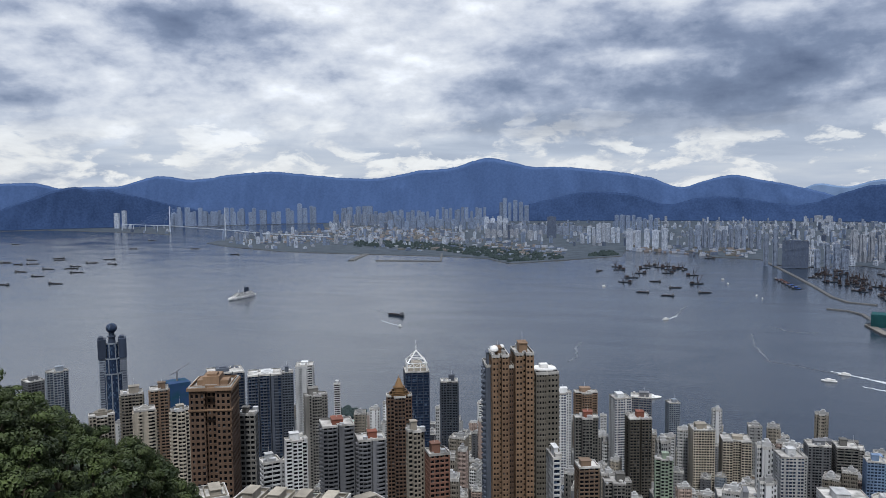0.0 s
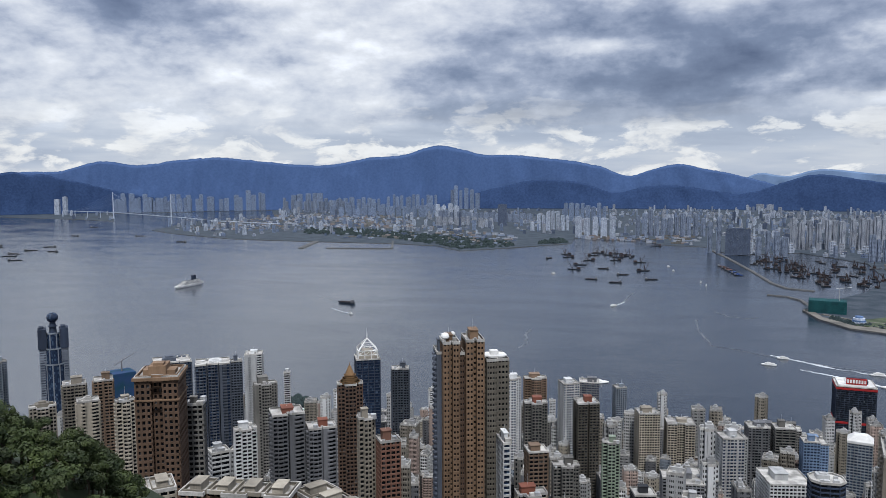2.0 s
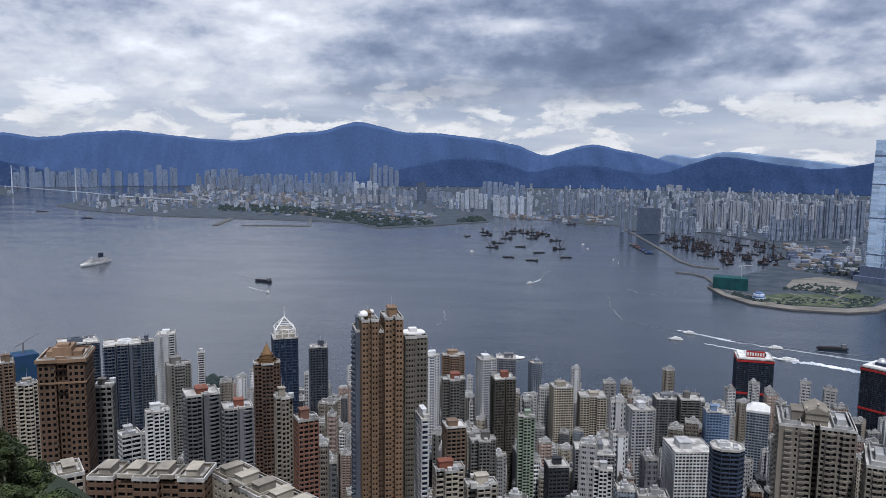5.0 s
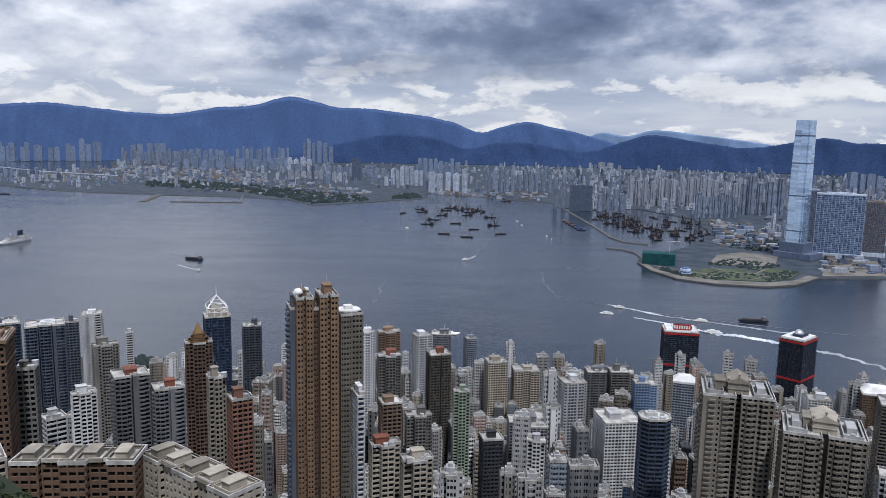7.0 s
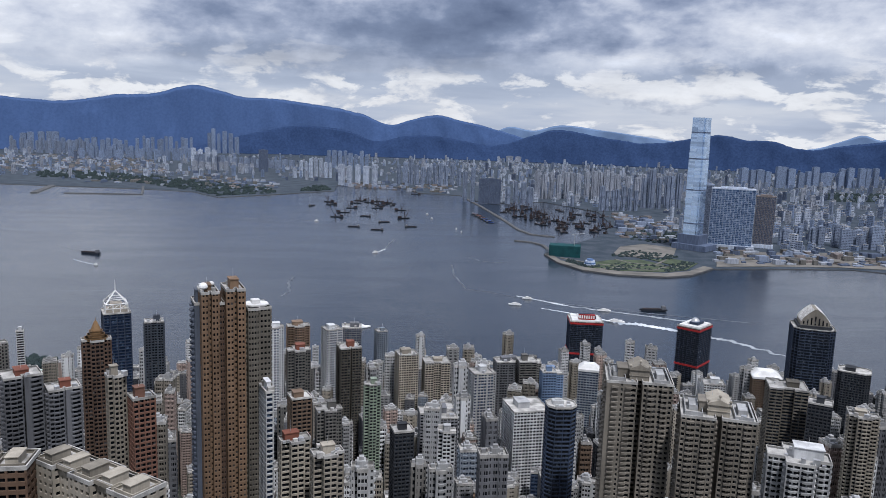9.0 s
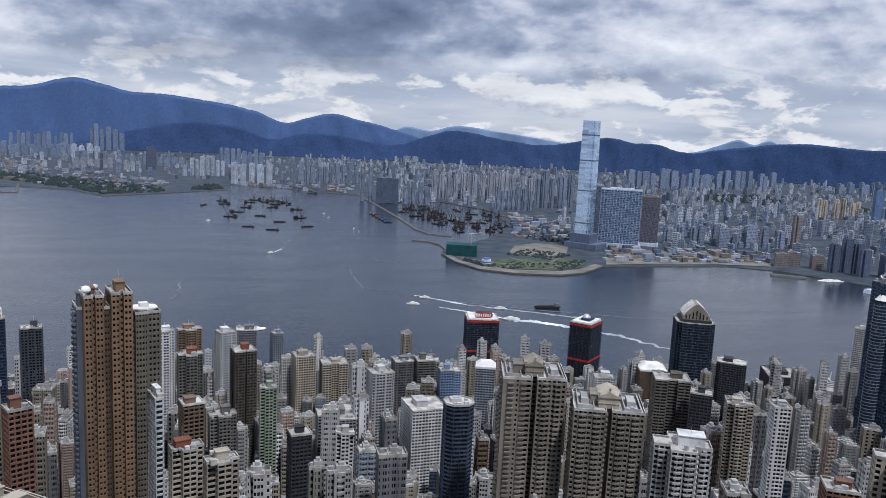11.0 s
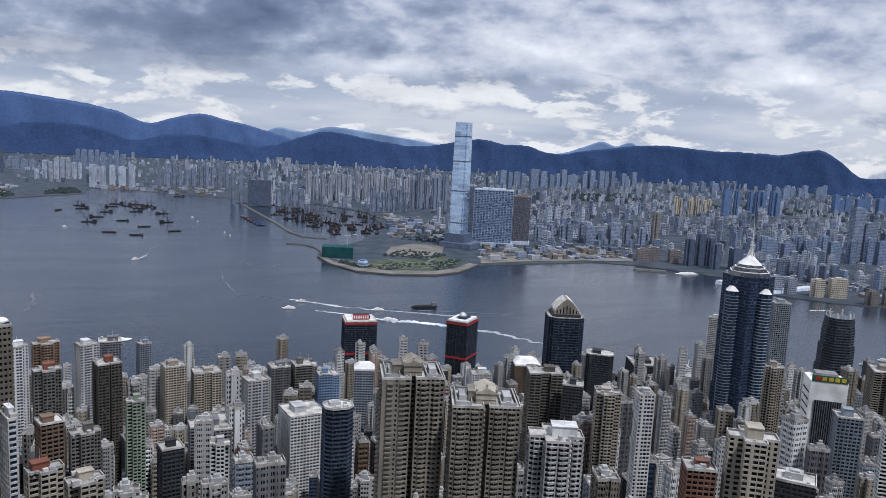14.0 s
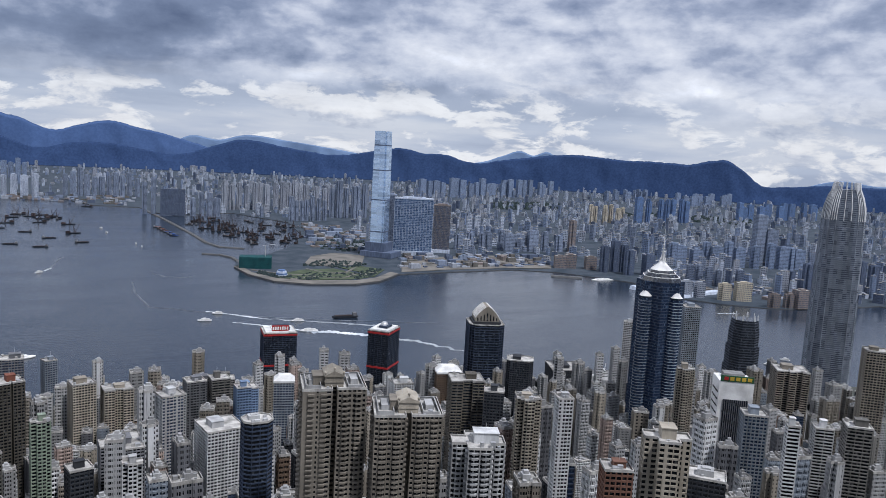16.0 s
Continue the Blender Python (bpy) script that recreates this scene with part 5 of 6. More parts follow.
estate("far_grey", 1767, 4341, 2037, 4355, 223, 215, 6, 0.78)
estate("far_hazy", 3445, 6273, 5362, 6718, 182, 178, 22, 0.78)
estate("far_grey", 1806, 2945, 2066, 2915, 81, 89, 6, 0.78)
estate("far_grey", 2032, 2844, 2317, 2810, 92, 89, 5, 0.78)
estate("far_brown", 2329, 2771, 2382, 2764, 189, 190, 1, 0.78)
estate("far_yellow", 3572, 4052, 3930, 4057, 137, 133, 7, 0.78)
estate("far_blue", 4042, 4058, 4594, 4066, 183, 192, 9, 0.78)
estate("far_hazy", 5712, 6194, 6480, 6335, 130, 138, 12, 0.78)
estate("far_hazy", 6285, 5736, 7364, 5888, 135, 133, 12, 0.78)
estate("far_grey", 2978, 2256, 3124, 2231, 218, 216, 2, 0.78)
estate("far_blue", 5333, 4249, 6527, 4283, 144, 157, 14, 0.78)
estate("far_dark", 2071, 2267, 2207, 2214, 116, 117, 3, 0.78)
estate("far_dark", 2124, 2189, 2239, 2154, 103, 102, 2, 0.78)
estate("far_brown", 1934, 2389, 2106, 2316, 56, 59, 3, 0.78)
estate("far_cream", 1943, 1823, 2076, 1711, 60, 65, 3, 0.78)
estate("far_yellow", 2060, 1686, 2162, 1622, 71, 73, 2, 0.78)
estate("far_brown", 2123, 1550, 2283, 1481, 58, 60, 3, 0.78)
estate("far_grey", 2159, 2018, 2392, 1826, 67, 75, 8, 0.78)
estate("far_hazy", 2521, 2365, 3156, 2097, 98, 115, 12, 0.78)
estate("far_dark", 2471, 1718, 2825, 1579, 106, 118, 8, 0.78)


# ---- the crowd of towers on the near slope ----
TAKEN = [(o.location.x, o.location.y) for o in scene.objects if o.type == "EMPTY"]


def plain_tower(plan, colour, h, w, d, glass="window", rng=random):
    """A slim block of flats whose copies fill the streets."""
    slim = h > 70
    style = rng.choice(("mixed", "mixed", "mixed", "stripes", "balcony")) if glass == "window" else rng.choice(("ribbon", "ribs", "mixed"))
    kind = ("apartment_tower" if plan == "cross" else "flats_tower" if plan == "wells" else "pencil_tower") if slim else "office_block" if glass != "window" else ("flats_block" if plan == "slab" and colour != "stone" else "housing_block") if h > 48 else "tenement_block"
    root = tower(plan, colour, 0, 0, 0, h, w, d, 0, glass, "fill", 2.9, rng.uniform(0.36, 0.52), rng.uniform(2.2, 2.9), 0.8, rng.uniform(0.6, 1.0), style=style, name=kind, extra=f"{WORDS[colour]} {kind.replace('_', ' ')} with a cluttered roof")
    root["category"] = kind.replace("_", " ")
    return onto(root, "wall")


def near_crowd():
    rng = random.Random(11)
    kinds = []
    for plan, colour, h, w, d, glass in (("cross", "cream", 84, 19, 17, "window"), ("wells", "white", 92, 18, 18, "window"), ("slab", "white", 66, 13, 20, "window"), ("wells", "grey", 78, 24, 15, "window"), ("cross", "pale", 88, 20, 18, "window"),
                                         ("slab", "stone", 58, 16, 18, "window"), ("wells", "pink", 80, 18, 16, "window"), ("slab", "cream", 50, 22, 16, "window"), ("notch", "beige", 90, 22, 18, "window"), ("slab", "dark", 62, 17, 17, "dark"),
                                         ("slab", "steel", 72, 16, 18, "blue"), ("slab", "tan", 56, 17, 17, "window"), ("wells", "white", 70, 22, 16, "window"), ("slab", "white", 40, 24, 20, "window"), ("wells", "cream", 46, 26, 18, "window"), ("slab", "grey", 34, 26, 20, "dark"),
                                         ("cross", "white", 86, 18, 18, "window"), ("wells", "pale", 86, 17, 19, "window"), ("cross", "stone", 74, 18, 18, "window"), ("slab", "pale", 80, 13, 15, "window"), ("wells", "beige", 64, 21, 17, "window"), ("slab", "navy", 70, 15, 15, "blue")):
        kinds.append((plain_tower(plan, colour, h, w, d, glass, rng), h))
    spots, grid = list(TAKEN), {}
    for p in spots:
        grid.setdefault((int(p[0] // 30), int(p[1] // 30)), []).append(p)
    made, used = 0, set()
    for _ in range(60000):
        if made >= 1410:
            break
        a, r = radians(rng.uniform(-45, 62)), math.sqrt(rng.uniform(400 ** 2, 1420 ** 2))
        x, y = r * math.sin(a), r * math.cos(a)
        edge = 1300 - 0.16 * abs(x) - 0.00012 * x * x
        if y > edge - 30 or r < 430 + 60 * (a < -0.4):
            continue
        cell = (int(x // 30), int(y // 30))
        if any(math.hypot(x - p[0], y - p[1]) < 16.5 for i in (-1, 0, 1) for j in (-1, 0, 1) for p in grid.get((cell[0] + i, cell[1] + j), ())):
            continue
        if noise.noise((x * 0.006, y * 0.006, 4.0)) < -0.42:
            continue
        kind, h = kinds[int(rng.random() * len(kinds))] if y < edge - 220 else kinds[rng.choice((0, 1, 2, 3, 5, 6, 7, 9, 10, 12, 13, 14, 16, 17, 20))]
        base = island_height(x, y) - 4
        k = rng.uniform(0.8, 1.3) * (0.72 if y > edge - 110 else 1.18)
        m = pose(x, y, base, 0, 0, rng.choice((0, 90)) - math.degrees(a) * 0.4 + rng.uniform(-14, 14)) 
        if id(kind) not in used:
            used.add(id(kind))
            ob = kind
            ob.matrix_basis = m
        else:
            ob = copy_thing(kind, m)
        if r < 820:
            k *= rng.uniform(0.95, 1.3)
        slim = rng.uniform(0.6, 0.9)
        ob.scale = (slim, slim, k)
        grid.setdefault(cell, []).append((x, y))
        made += 1


near_crowd()


def far_crowd():
    """Lower blocks that fill the ground of the far shore, thinning towards the hills: too small to pick apart, one mesh."""
    rng = random.Random(5)
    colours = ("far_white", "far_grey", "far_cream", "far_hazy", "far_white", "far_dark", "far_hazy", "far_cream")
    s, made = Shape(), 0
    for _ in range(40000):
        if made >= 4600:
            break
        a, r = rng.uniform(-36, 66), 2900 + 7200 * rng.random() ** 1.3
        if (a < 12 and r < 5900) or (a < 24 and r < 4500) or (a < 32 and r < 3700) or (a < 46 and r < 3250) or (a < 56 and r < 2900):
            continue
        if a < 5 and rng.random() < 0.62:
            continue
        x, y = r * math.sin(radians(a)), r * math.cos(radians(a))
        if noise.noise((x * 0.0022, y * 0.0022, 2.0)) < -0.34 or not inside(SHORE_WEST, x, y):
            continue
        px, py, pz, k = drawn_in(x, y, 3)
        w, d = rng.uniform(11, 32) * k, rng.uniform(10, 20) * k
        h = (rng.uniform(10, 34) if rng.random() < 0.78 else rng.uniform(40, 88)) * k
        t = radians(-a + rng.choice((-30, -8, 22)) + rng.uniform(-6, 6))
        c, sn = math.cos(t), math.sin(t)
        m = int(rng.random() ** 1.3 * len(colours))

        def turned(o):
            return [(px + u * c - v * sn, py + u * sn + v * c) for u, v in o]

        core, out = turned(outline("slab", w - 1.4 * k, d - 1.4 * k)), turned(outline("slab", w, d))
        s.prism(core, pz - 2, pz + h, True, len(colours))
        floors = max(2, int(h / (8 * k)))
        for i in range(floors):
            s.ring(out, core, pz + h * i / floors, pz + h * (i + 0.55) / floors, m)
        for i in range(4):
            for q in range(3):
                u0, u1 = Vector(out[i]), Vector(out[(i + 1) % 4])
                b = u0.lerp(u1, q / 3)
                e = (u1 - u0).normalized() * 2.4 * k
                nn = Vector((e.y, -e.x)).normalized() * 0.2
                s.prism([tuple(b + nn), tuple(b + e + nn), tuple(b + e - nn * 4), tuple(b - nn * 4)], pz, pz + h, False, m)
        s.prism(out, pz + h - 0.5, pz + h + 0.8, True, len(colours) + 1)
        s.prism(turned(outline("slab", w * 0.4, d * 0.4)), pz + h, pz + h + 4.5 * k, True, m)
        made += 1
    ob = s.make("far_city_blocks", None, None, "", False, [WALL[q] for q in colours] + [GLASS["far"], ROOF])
    tagged(ob, "hazy crowded city blocks across the harbour", "buildings", kind="stuff")


far_crowd()



# ---- trees on the near hillside ----
LEAF = material("tree_leaves", (0.062, 0.084, 0.024), 0.6, other=(0.010, 0.020, 0.008), vary=0.45, size=0.7, bump=0.0, random_by=0.3)
BARK = material("bark", (0.10, 0.08, 0.06), 0.9, size=4)


def tree(seed):
    """Tapered trunk, limbs, and a crown of many small leaf sprays in uneven lobes with gaps."""
    rng = random.Random(seed)
    root = thing("tree", 0, 0, 0, 0, 1, "dense dark green broadleaf tree on the hillside", "tree", "trees on the hillside")
    h = rng.uniform(6.5, 9.0)
    s = Shape()
    s.tube((0, 0, -2), (0.2, 0.1, h * 0.55), 0.28, 0.16, 7)
    lobes = []
    for i in range(rng.randint(8, 11)):
        a, q = rng.uniform(0, 6.28), rng.uniform(0.5, 2.9)
        c = Vector((q * math.cos(a), q * math.sin(a), h * rng.uniform(0.5, 0.95) - q * 0.35))
        s.tube((0.1, 0.05, h * 0.38), tuple(c), 0.12, 0.04, 5)
        lobes.append((c, rng.uniform(0.9, 1.7)))
    s.make("trunk", BARK, root)
    t = Shape()
    for c, r in lobes:
        for i in range(150):
            d = Vector((rng.gauss(0, 1), rng.gauss(0, 1), rng.gauss(0.25, 0.8))).normalized()
            p = c + Vector((d.x * r, d.y * r, d.z * r * 0.75)) * rng.uniform(0.72, 1.08)
            u = d.cross(Vector((rng.uniform(-1, 1), rng.uniform(-1, 1), rng.uniform(-1, 1)))).normalized()
            w = (d + Vector((0, 0, 0.4))).cross(u).normalized()
            k = rng.uniform(0.20, 0.40)
            o = len(t.v)
            t.v += [tuple(p - u * k), tuple(p - w * k * 0.6 + d * k * 0.25), tuple(p + u * k), tuple(p + w * k * 0.6 + d * k * 0.25)]
            t.f.append((o, o + 1, o + 2, o + 3))
            t.m.append(0)
    t.make("crown", LEAF, root)
    return onto(root, "trunk")


def slope_edge(a):
    """How far below the level line of sight the wooded spur ends, by bearing."""
    return 11.9 + (a + 44.0) * 0.76 + 0.5 * math.sin(a * 0.9) + max(0.0, a + 33.0) * 0.9


def spur_height(r, a):
    top = EYE - 150 * math.tan(radians(slope_edge(a)))
    return top - 6.8 - 0.26 * abs(150 - r) if r > 150 else top - 6.8 - 0.30 * (150 - r)


def hillside():
    s, na, nr = Shape(), 30, 14
    for i in range(na + 1):
        a = -64 + 36 * i / na
        for j in range(nr + 1):
            r = 40 + 220 * j / nr
            s.v.append((r * math.sin(radians(a)), r * math.cos(radians(a)), spur_height(r, a) - 2.0 + 1.5 * noise.noise((r * 0.05, a * 0.3, 0))))
    s.f = [(i * (nr + 1) + j, i * (nr + 1) + j + 1, (i + 1) * (nr + 1) + j + 1, (i + 1) * (nr + 1) + j) for i in range(na) for j in range(nr)]
    ob = s.make("hillside", WOOD_NEAR, smooth=True)
    tagged(ob, "steep hillside of dark earth under the trees", "ground", kind="structure")
    rng = random.Random(3)
    kinds = [tree(i) for i in range(6)]
    placed = []
    for _ in range(4000):
        if len(placed) >= 255:
            break
        a, r = rng.uniform(-56, -28.5), rng.uniform(80, 175)
        x, y = r * math.sin(radians(a)), r * math.cos(radians(a))
        if any(math.hypot(x - p, y - q) < 3.2 for p, q in placed):
            continue
        m = pose(x, y, spur_height(r, a) - 1.0, 0, 0, rng.uniform(0, 360))
        k = rng.uniform(0.75, 1.2)
        if len(placed) < 6:
            ob = kinds[len(placed)]
            ob.matrix_basis = m
        else:
            ob = copy_thing(rng.choice(kinds), m)
        ob.scale = (k, k, k * rng.uniform(0.85, 1.1))
        placed.append((x, y))


hillside()


# ---- far shore: works, park, breakwaters ----
def wall_line(name, pts, width, height, mat, label, category):
    """A low wall or bank along a line of places, following the drawn-in ground."""
    s = Shape()
    pts = [Vector(p) for p in pts]
    rows = []
    for i, p in enumerate(pts):
        d = (pts[min(i + 1, len(pts) - 1)] - pts[max(i - 1, 0)]).normalized()
        nrm = Vector((-d.y, d.x)) * width / 2
        row = []
        for q, z in ((p - nrm * 1.3, -3), (p - nrm, height), (p + nrm, height), (p + nrm * 1.3, -3)):
            row.append(len(s.v))
            s.v.append(drawn_in(q.x, q.y, z)[:3])
        rows.append(row)
    for a, b in zip(rows, rows[1:]):
        s.f += [(a[i], a[i + 1], b[i + 1], b[i]) for i in range(3)]
    s.f += [tuple(rows[0]), tuple(reversed(rows[-1]))]
    ob = s.make(name, mat)
    return tagged(ob, label, category, kind="structure")


wall_line("breakwater_shelter", [(792, 4823), (802, 4272), (802, 3661), (793, 3297), (816, 3152), (897, 3092)], 14, 4, QUAY, "low grey stone breakwater round the boat shelter", "breakwater")
wall_line("breakwater_point", [(701, 2971), (760, 2933), (787, 2856), (775, 2680)], 12, 4, QUAY, "low grey stone breakwater off the park point", "breakwater")
wall_line("breakwater_basin", [(-1525, 4555), (-1111, 4571), (-1230, 5095)], 14, 5, QUAY, "straight pale concrete breakwater of a basin", "breakwater")
wall_line("pier_basin", [(-1682, 4534), (-1750, 5033)], 34, 5, QUAY, "broad pale concrete pier", "pier")


def green_block():
    """A new building wrapped in green netting, with poles and floors showing."""
    x, y = 800, 2612
    root = thing("netted_building", x, y, 3, -18, 1, "mid-rise building wrapped in teal construction netting", "building")
    w, d, h = 108.4, 60, 39.6
    s = Shape()
    s.box(-w / 2, -d / 2, 0, w / 2, d / 2, h)
    s.make("netting", NET_GREEN, root)
    s = Shape()
    for i in range(12):
        px = -w / 2 + w * i / 11
        for sy in (-1, 1):
            s.box(px - 0.5, sy * d / 2 - 0.6, 0, px + 0.5, sy * d / 2 + 0.6, h + 3)
    for i in range(6):
        s.ring(outline("slab", w + 1.6, d + 1.6), outline("slab", w, d), h * i / 6, h * i / 6 + 0.8)
    s.make("scaffold", NET_GREEN, root)
    s = Shape()
    s.tube((w * 0.3, 0, h), (w * 0.3, 0, h + 40), 1.2, 1.2, 6)
    s.tube((w * 0.3 - 10, 0, h + 38), (w * 0.3 + 34, 0, h + 44), 0.9, 0.6, 5)
    s.make("tower_crane", METAL, root)


green_block()


def round_pavilion():
    x, y = 829, 2418
    root = thing("round_pavilion", x, y, 3, 0, 1, "round blue and white banded waterside pavilion", "building")
    for i, (r, z0, z1, m) in enumerate(((20, 0, 7, "far_white"), (18, 7, 12, "far_blue"), (16, 12, 18, "far_white"), (11, 18, 23, "far_blue"))):
        s = Shape()
        s.prism(outline("round", r * 2, r * 2), z0, z1)
        s.make("drum", WALL[m], root)


round_pavilion()
LAWN = material("park_lawn", (0.075, 0.098, 0.055), 0.9, other=(0.035, 0.048, 0.030), vary=0.3, size=0.2)
PATH = material("pale_paving", (0.19, 0.178, 0.16), 0.9, other=(0.09, 0.088, 0.082), size=0.1)
# FARWOOD: leaf green turned bluish, some distance haze in the colour.
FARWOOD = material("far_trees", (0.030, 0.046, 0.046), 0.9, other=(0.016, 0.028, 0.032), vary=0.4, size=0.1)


def patch(name, pts, z, mat, label, category):
    """A flat piece of ground with its own edge, a hand's breadth thick."""
    s = Shape()
    s.v = [drawn_in(x, y, z)[:3] for x, y in pts] + [drawn_in(x, y, z - 1.5)[:3] for x, y in pts]
    n = len(pts)
    s.f = [tuple(range(n))] + [(i, n + i, n + (i + 1) % n, (i + 1) % n) for i in range(n)]
    return tagged(s.make(name, mat), label, category, kind="structure")


patch("promenade", [(731, 2636), (734, 2470), (776, 2333), (872, 2261), (1014, 2230), (1113, 2262), (1245, 2383), (1231, 2422), (1131, 2324), (1039, 2288), (893, 2319), (801, 2380), (756, 2512), (760, 2657)], 5.0, PATH, "pale paved waterfront promenade", "pavement")
patch("lawn_west", [(804, 2391), (897, 2328), (1041, 2309), (1109, 2397), (1058, 2529), (940, 2525), (850, 2471)], 5.2, LAWN, "green park lawn with paths beside the water", "lawn")
patch("lawn_east", [(1048, 2308), (1133, 2346), (1233, 2472), (1183, 2558), (1089, 2549), (1129, 2417)], 5.3, LAWN, "green park lawn near the podium", "lawn")
patch("building_site", [(990, 2644), (1078, 2576), (1205, 2608), (1310, 2812), (1213, 2905), (1086, 2828)], 5.2, PATH, "pale sandy building site", "ground")
patch("building_site_shore", [(1273, 2414), (1470, 2428), (1724, 2423), (1922, 2374), (2091, 2587), (1880, 2733), (1542, 2732), (1360, 2583)], 5.0, PATH, "pale building site along the shore", "ground")


def woods(name, pts, count, size, seed, label):
    """Far-off tree cover: many uneven small crowns, each a lumpy heap."""
    rng = random.Random(seed)
    xs, ys = [p[0] for p in pts], [p[1] for p in pts]
    t = Shape()

    made = tries = 0
    while made < count and tries < count * 40:
        tries += 1
        x, y = rng.uniform(min(xs), max(xs)), rng.uniform(min(ys), max(ys))
        if not inside(pts, x, y):
            continue
        made += 1
        px, py, pz, k = drawn_in(x, y, 3)
        for _ in range(3):
            r = size * rng.uniform(0.5, 1.1) * k
            qx, qy = px + rng.uniform(-1, 1) * size * 0.6 * k, py + rng.uniform(-1, 1) * size * 0.6 * k
            o = len(t.v)
            t.dome(qx, qy, pz - 1, r, r * rng.uniform(0.9, 1.7), 7, 3)
            for i in range(o, len(t.v)):
                vx, vy, vz = t.v[i]
                t.v[i] = (vx + rng.uniform(-1, 1) * r * 0.22, vy + rng.uniform(-1, 1) * r * 0.22, vz + rng.uniform(-1, 1) * r * 0.18)
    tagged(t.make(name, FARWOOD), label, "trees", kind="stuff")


woods("woods", [(-2081, 5679), (-1694, 5548), (-1238, 5284), (-873, 4835), (-684, 4554), (-369, 4819), (-446, 5099), (-824, 5483), (-1344, 5936), (-1916, 6278), (-2262, 6246)], 700, 11, 1, "dark wooded low headland on the far shore")
woods("woods", [(-239, 4996), (-45, 5104), (-105, 5414), (-233, 5259)], 60, 11, 2, "small dark wooded knoll by the water")
woods("park_trees", [(975, 2620), (1140, 2514), (1227, 2605), (1142, 2731), (1003, 2696)], 90, 6, 3, "dark park trees by the building site")
woods("park_trees", [(811, 2411), (905, 2348), (1062, 2338), (1119, 2419), (953, 2475)], 60, 5, 4, "small green park trees on the lawn")
woods("park_trees", [(760, 2480), (800, 2390), (893, 2325), (930, 2340), (820, 2440), (790, 2530)], 90, 5, 31, "dark green trees along the promenade")
woods("park_trees", [(1030, 2300), (1110, 2330), (1230, 2470), (1190, 2500), (1090, 2390)], 90, 5, 32, "dark green trees beside the park paths")
for bend in ([(770, 2560), (850, 2440), (960, 2400), (1060, 2430), (1150, 2540)], [(830, 2350), (930, 2380), (1010, 2330), (1090, 2400), (1180, 2420)], [(960, 2540), (990, 2460), (1060, 2430), (1130, 2370)]):
    wall_line("park_path", bend, 9, 5.9, PATH, "pale winding path across the park lawn", "path")
woods("street_trees", [(1181, 3079), (1319, 2859), (1519, 3235), (1438, 3453)], 120, 7, 5, "dark street trees beside the road")
woods("hill_trees", [(3350, 5071), (4093, 5003), (4743, 5807), (3948, 5796)], 200, 14, 6, "dark trees on a low city hill")
woods("hill_trees", [(4302, 4553), (5059, 3870), (5858, 4490), (4771, 4915)], 200, 12, 7, "dark band of trees between the blocks")


# ---- port and bridge ----
def bridge():
    """A cable-stayed bridge: a long deck on piers, two slender pylons with fans of stays."""
    ends = [(-5747, 7864), (-4918, 7561), (-3789, 6749), (-3180, 6388), (-2412, 6233)]
    root = thing("cable_stayed_bridge", 0, 0, 0, 0, 1, "pale cable-stayed road bridge with two slender pylons", "bridge")
    deck, piers = Shape(), []
    pts = []
    for (ax, ay), (bx, by) in zip(ends, ends[1:]):
        pts += [(ax + (bx - ax) * i / 8, ay + (by - ay) * i / 8) for i in range(8)]
    rows = []
    for i, (x, y) in enumerate(pts):
        z = 72 if i < 18 else 72 - (i - 18) * 2.2
        px, py, pz, k = drawn_in(x, y, z)
        o = len(deck.v)
        out = Vector((px, py)).normalized() * 14 * k
        deck.v += [(px - out.x, py - out.y, pz), (px + out.x, py + out.y, pz), (px + out.x, py + out.y, pz - 5 * k), (px - out.x, py - out.y, pz - 5 * k)]
        rows.append((o, px, py, pz, k))
        if i % 2 == 0 and (i > 16 or i < 8):
            s = Shape()
            qz = drawn_in(x, y, 0)[2]
            s.tube((px, py, qz - 1), (px, py, pz - 4 * k), 4.5 * k, 4 * k, 6)
            s.make("pier", WALL["far_white"], root)
    for (a, *_), (b, *_) in zip(rows, rows[1:]):
        deck.f += [(a + j, a + (j + 1) % 4, b + (j + 1) % 4, b + j) for j in range(4)]
    deck.m = [0] * len(deck.f)
    deck.make("deck", WALL["far_white"], root)
    for i in (8, 16):
        o, px, py, pz, k = rows[i]
        s = Shape()
        qz = drawn_in(*pts[i], 0)[2]
        s.tube((px, py, qz - 1), (px, py, pz + 215 * k), 8 * k, 3.5 * k, 10)
        s.make("pylon", WALL["far_white"], root)
        s = Shape()
        for j in list(range(max(0, i - 6), i)) + list(range(i + 1, min(len(rows), i + 7))):
            for f in (90, 150, 205):
                s.tube((px, py, pz + f * k), rows[j][1:4], 0.5 * k, 0.5 * k, 4)
        s.make("stay_fan", WALL["far_hazy"], root)


def quay_crane(x, y):
    px, py, pz, k = drawn_in(x, y, 3)
    root = thing("container_crane", px, py, pz, 20, k, "dark container crane standing on the port quay", "crane", "container cranes")
    s = Shape()
    for sx in (-12, 12):
        for sy in (-9, 9):
            s.tube((sx, sy, 0), (sx, sy, 48), 1.8, 1.5, 5)
    s.tube((-12, 0, 48), (12, 0, 48), 2, 2, 5)
    s.make("portal", WALL["far_dark"], root)
    s = Shape()
    s.tube((-26, 0, 50), (20, 0, 50), 2.2, 2.2, 5)
    s.tube((20, 0, 50), (38, 0, 88), 1.8, 1.2, 5)
    s.tube((-4, 0, 50), (4, 0, 76), 1.4, 1.2, 5)
    s.make("boom", WALL["far_dark"], root)


bridge()
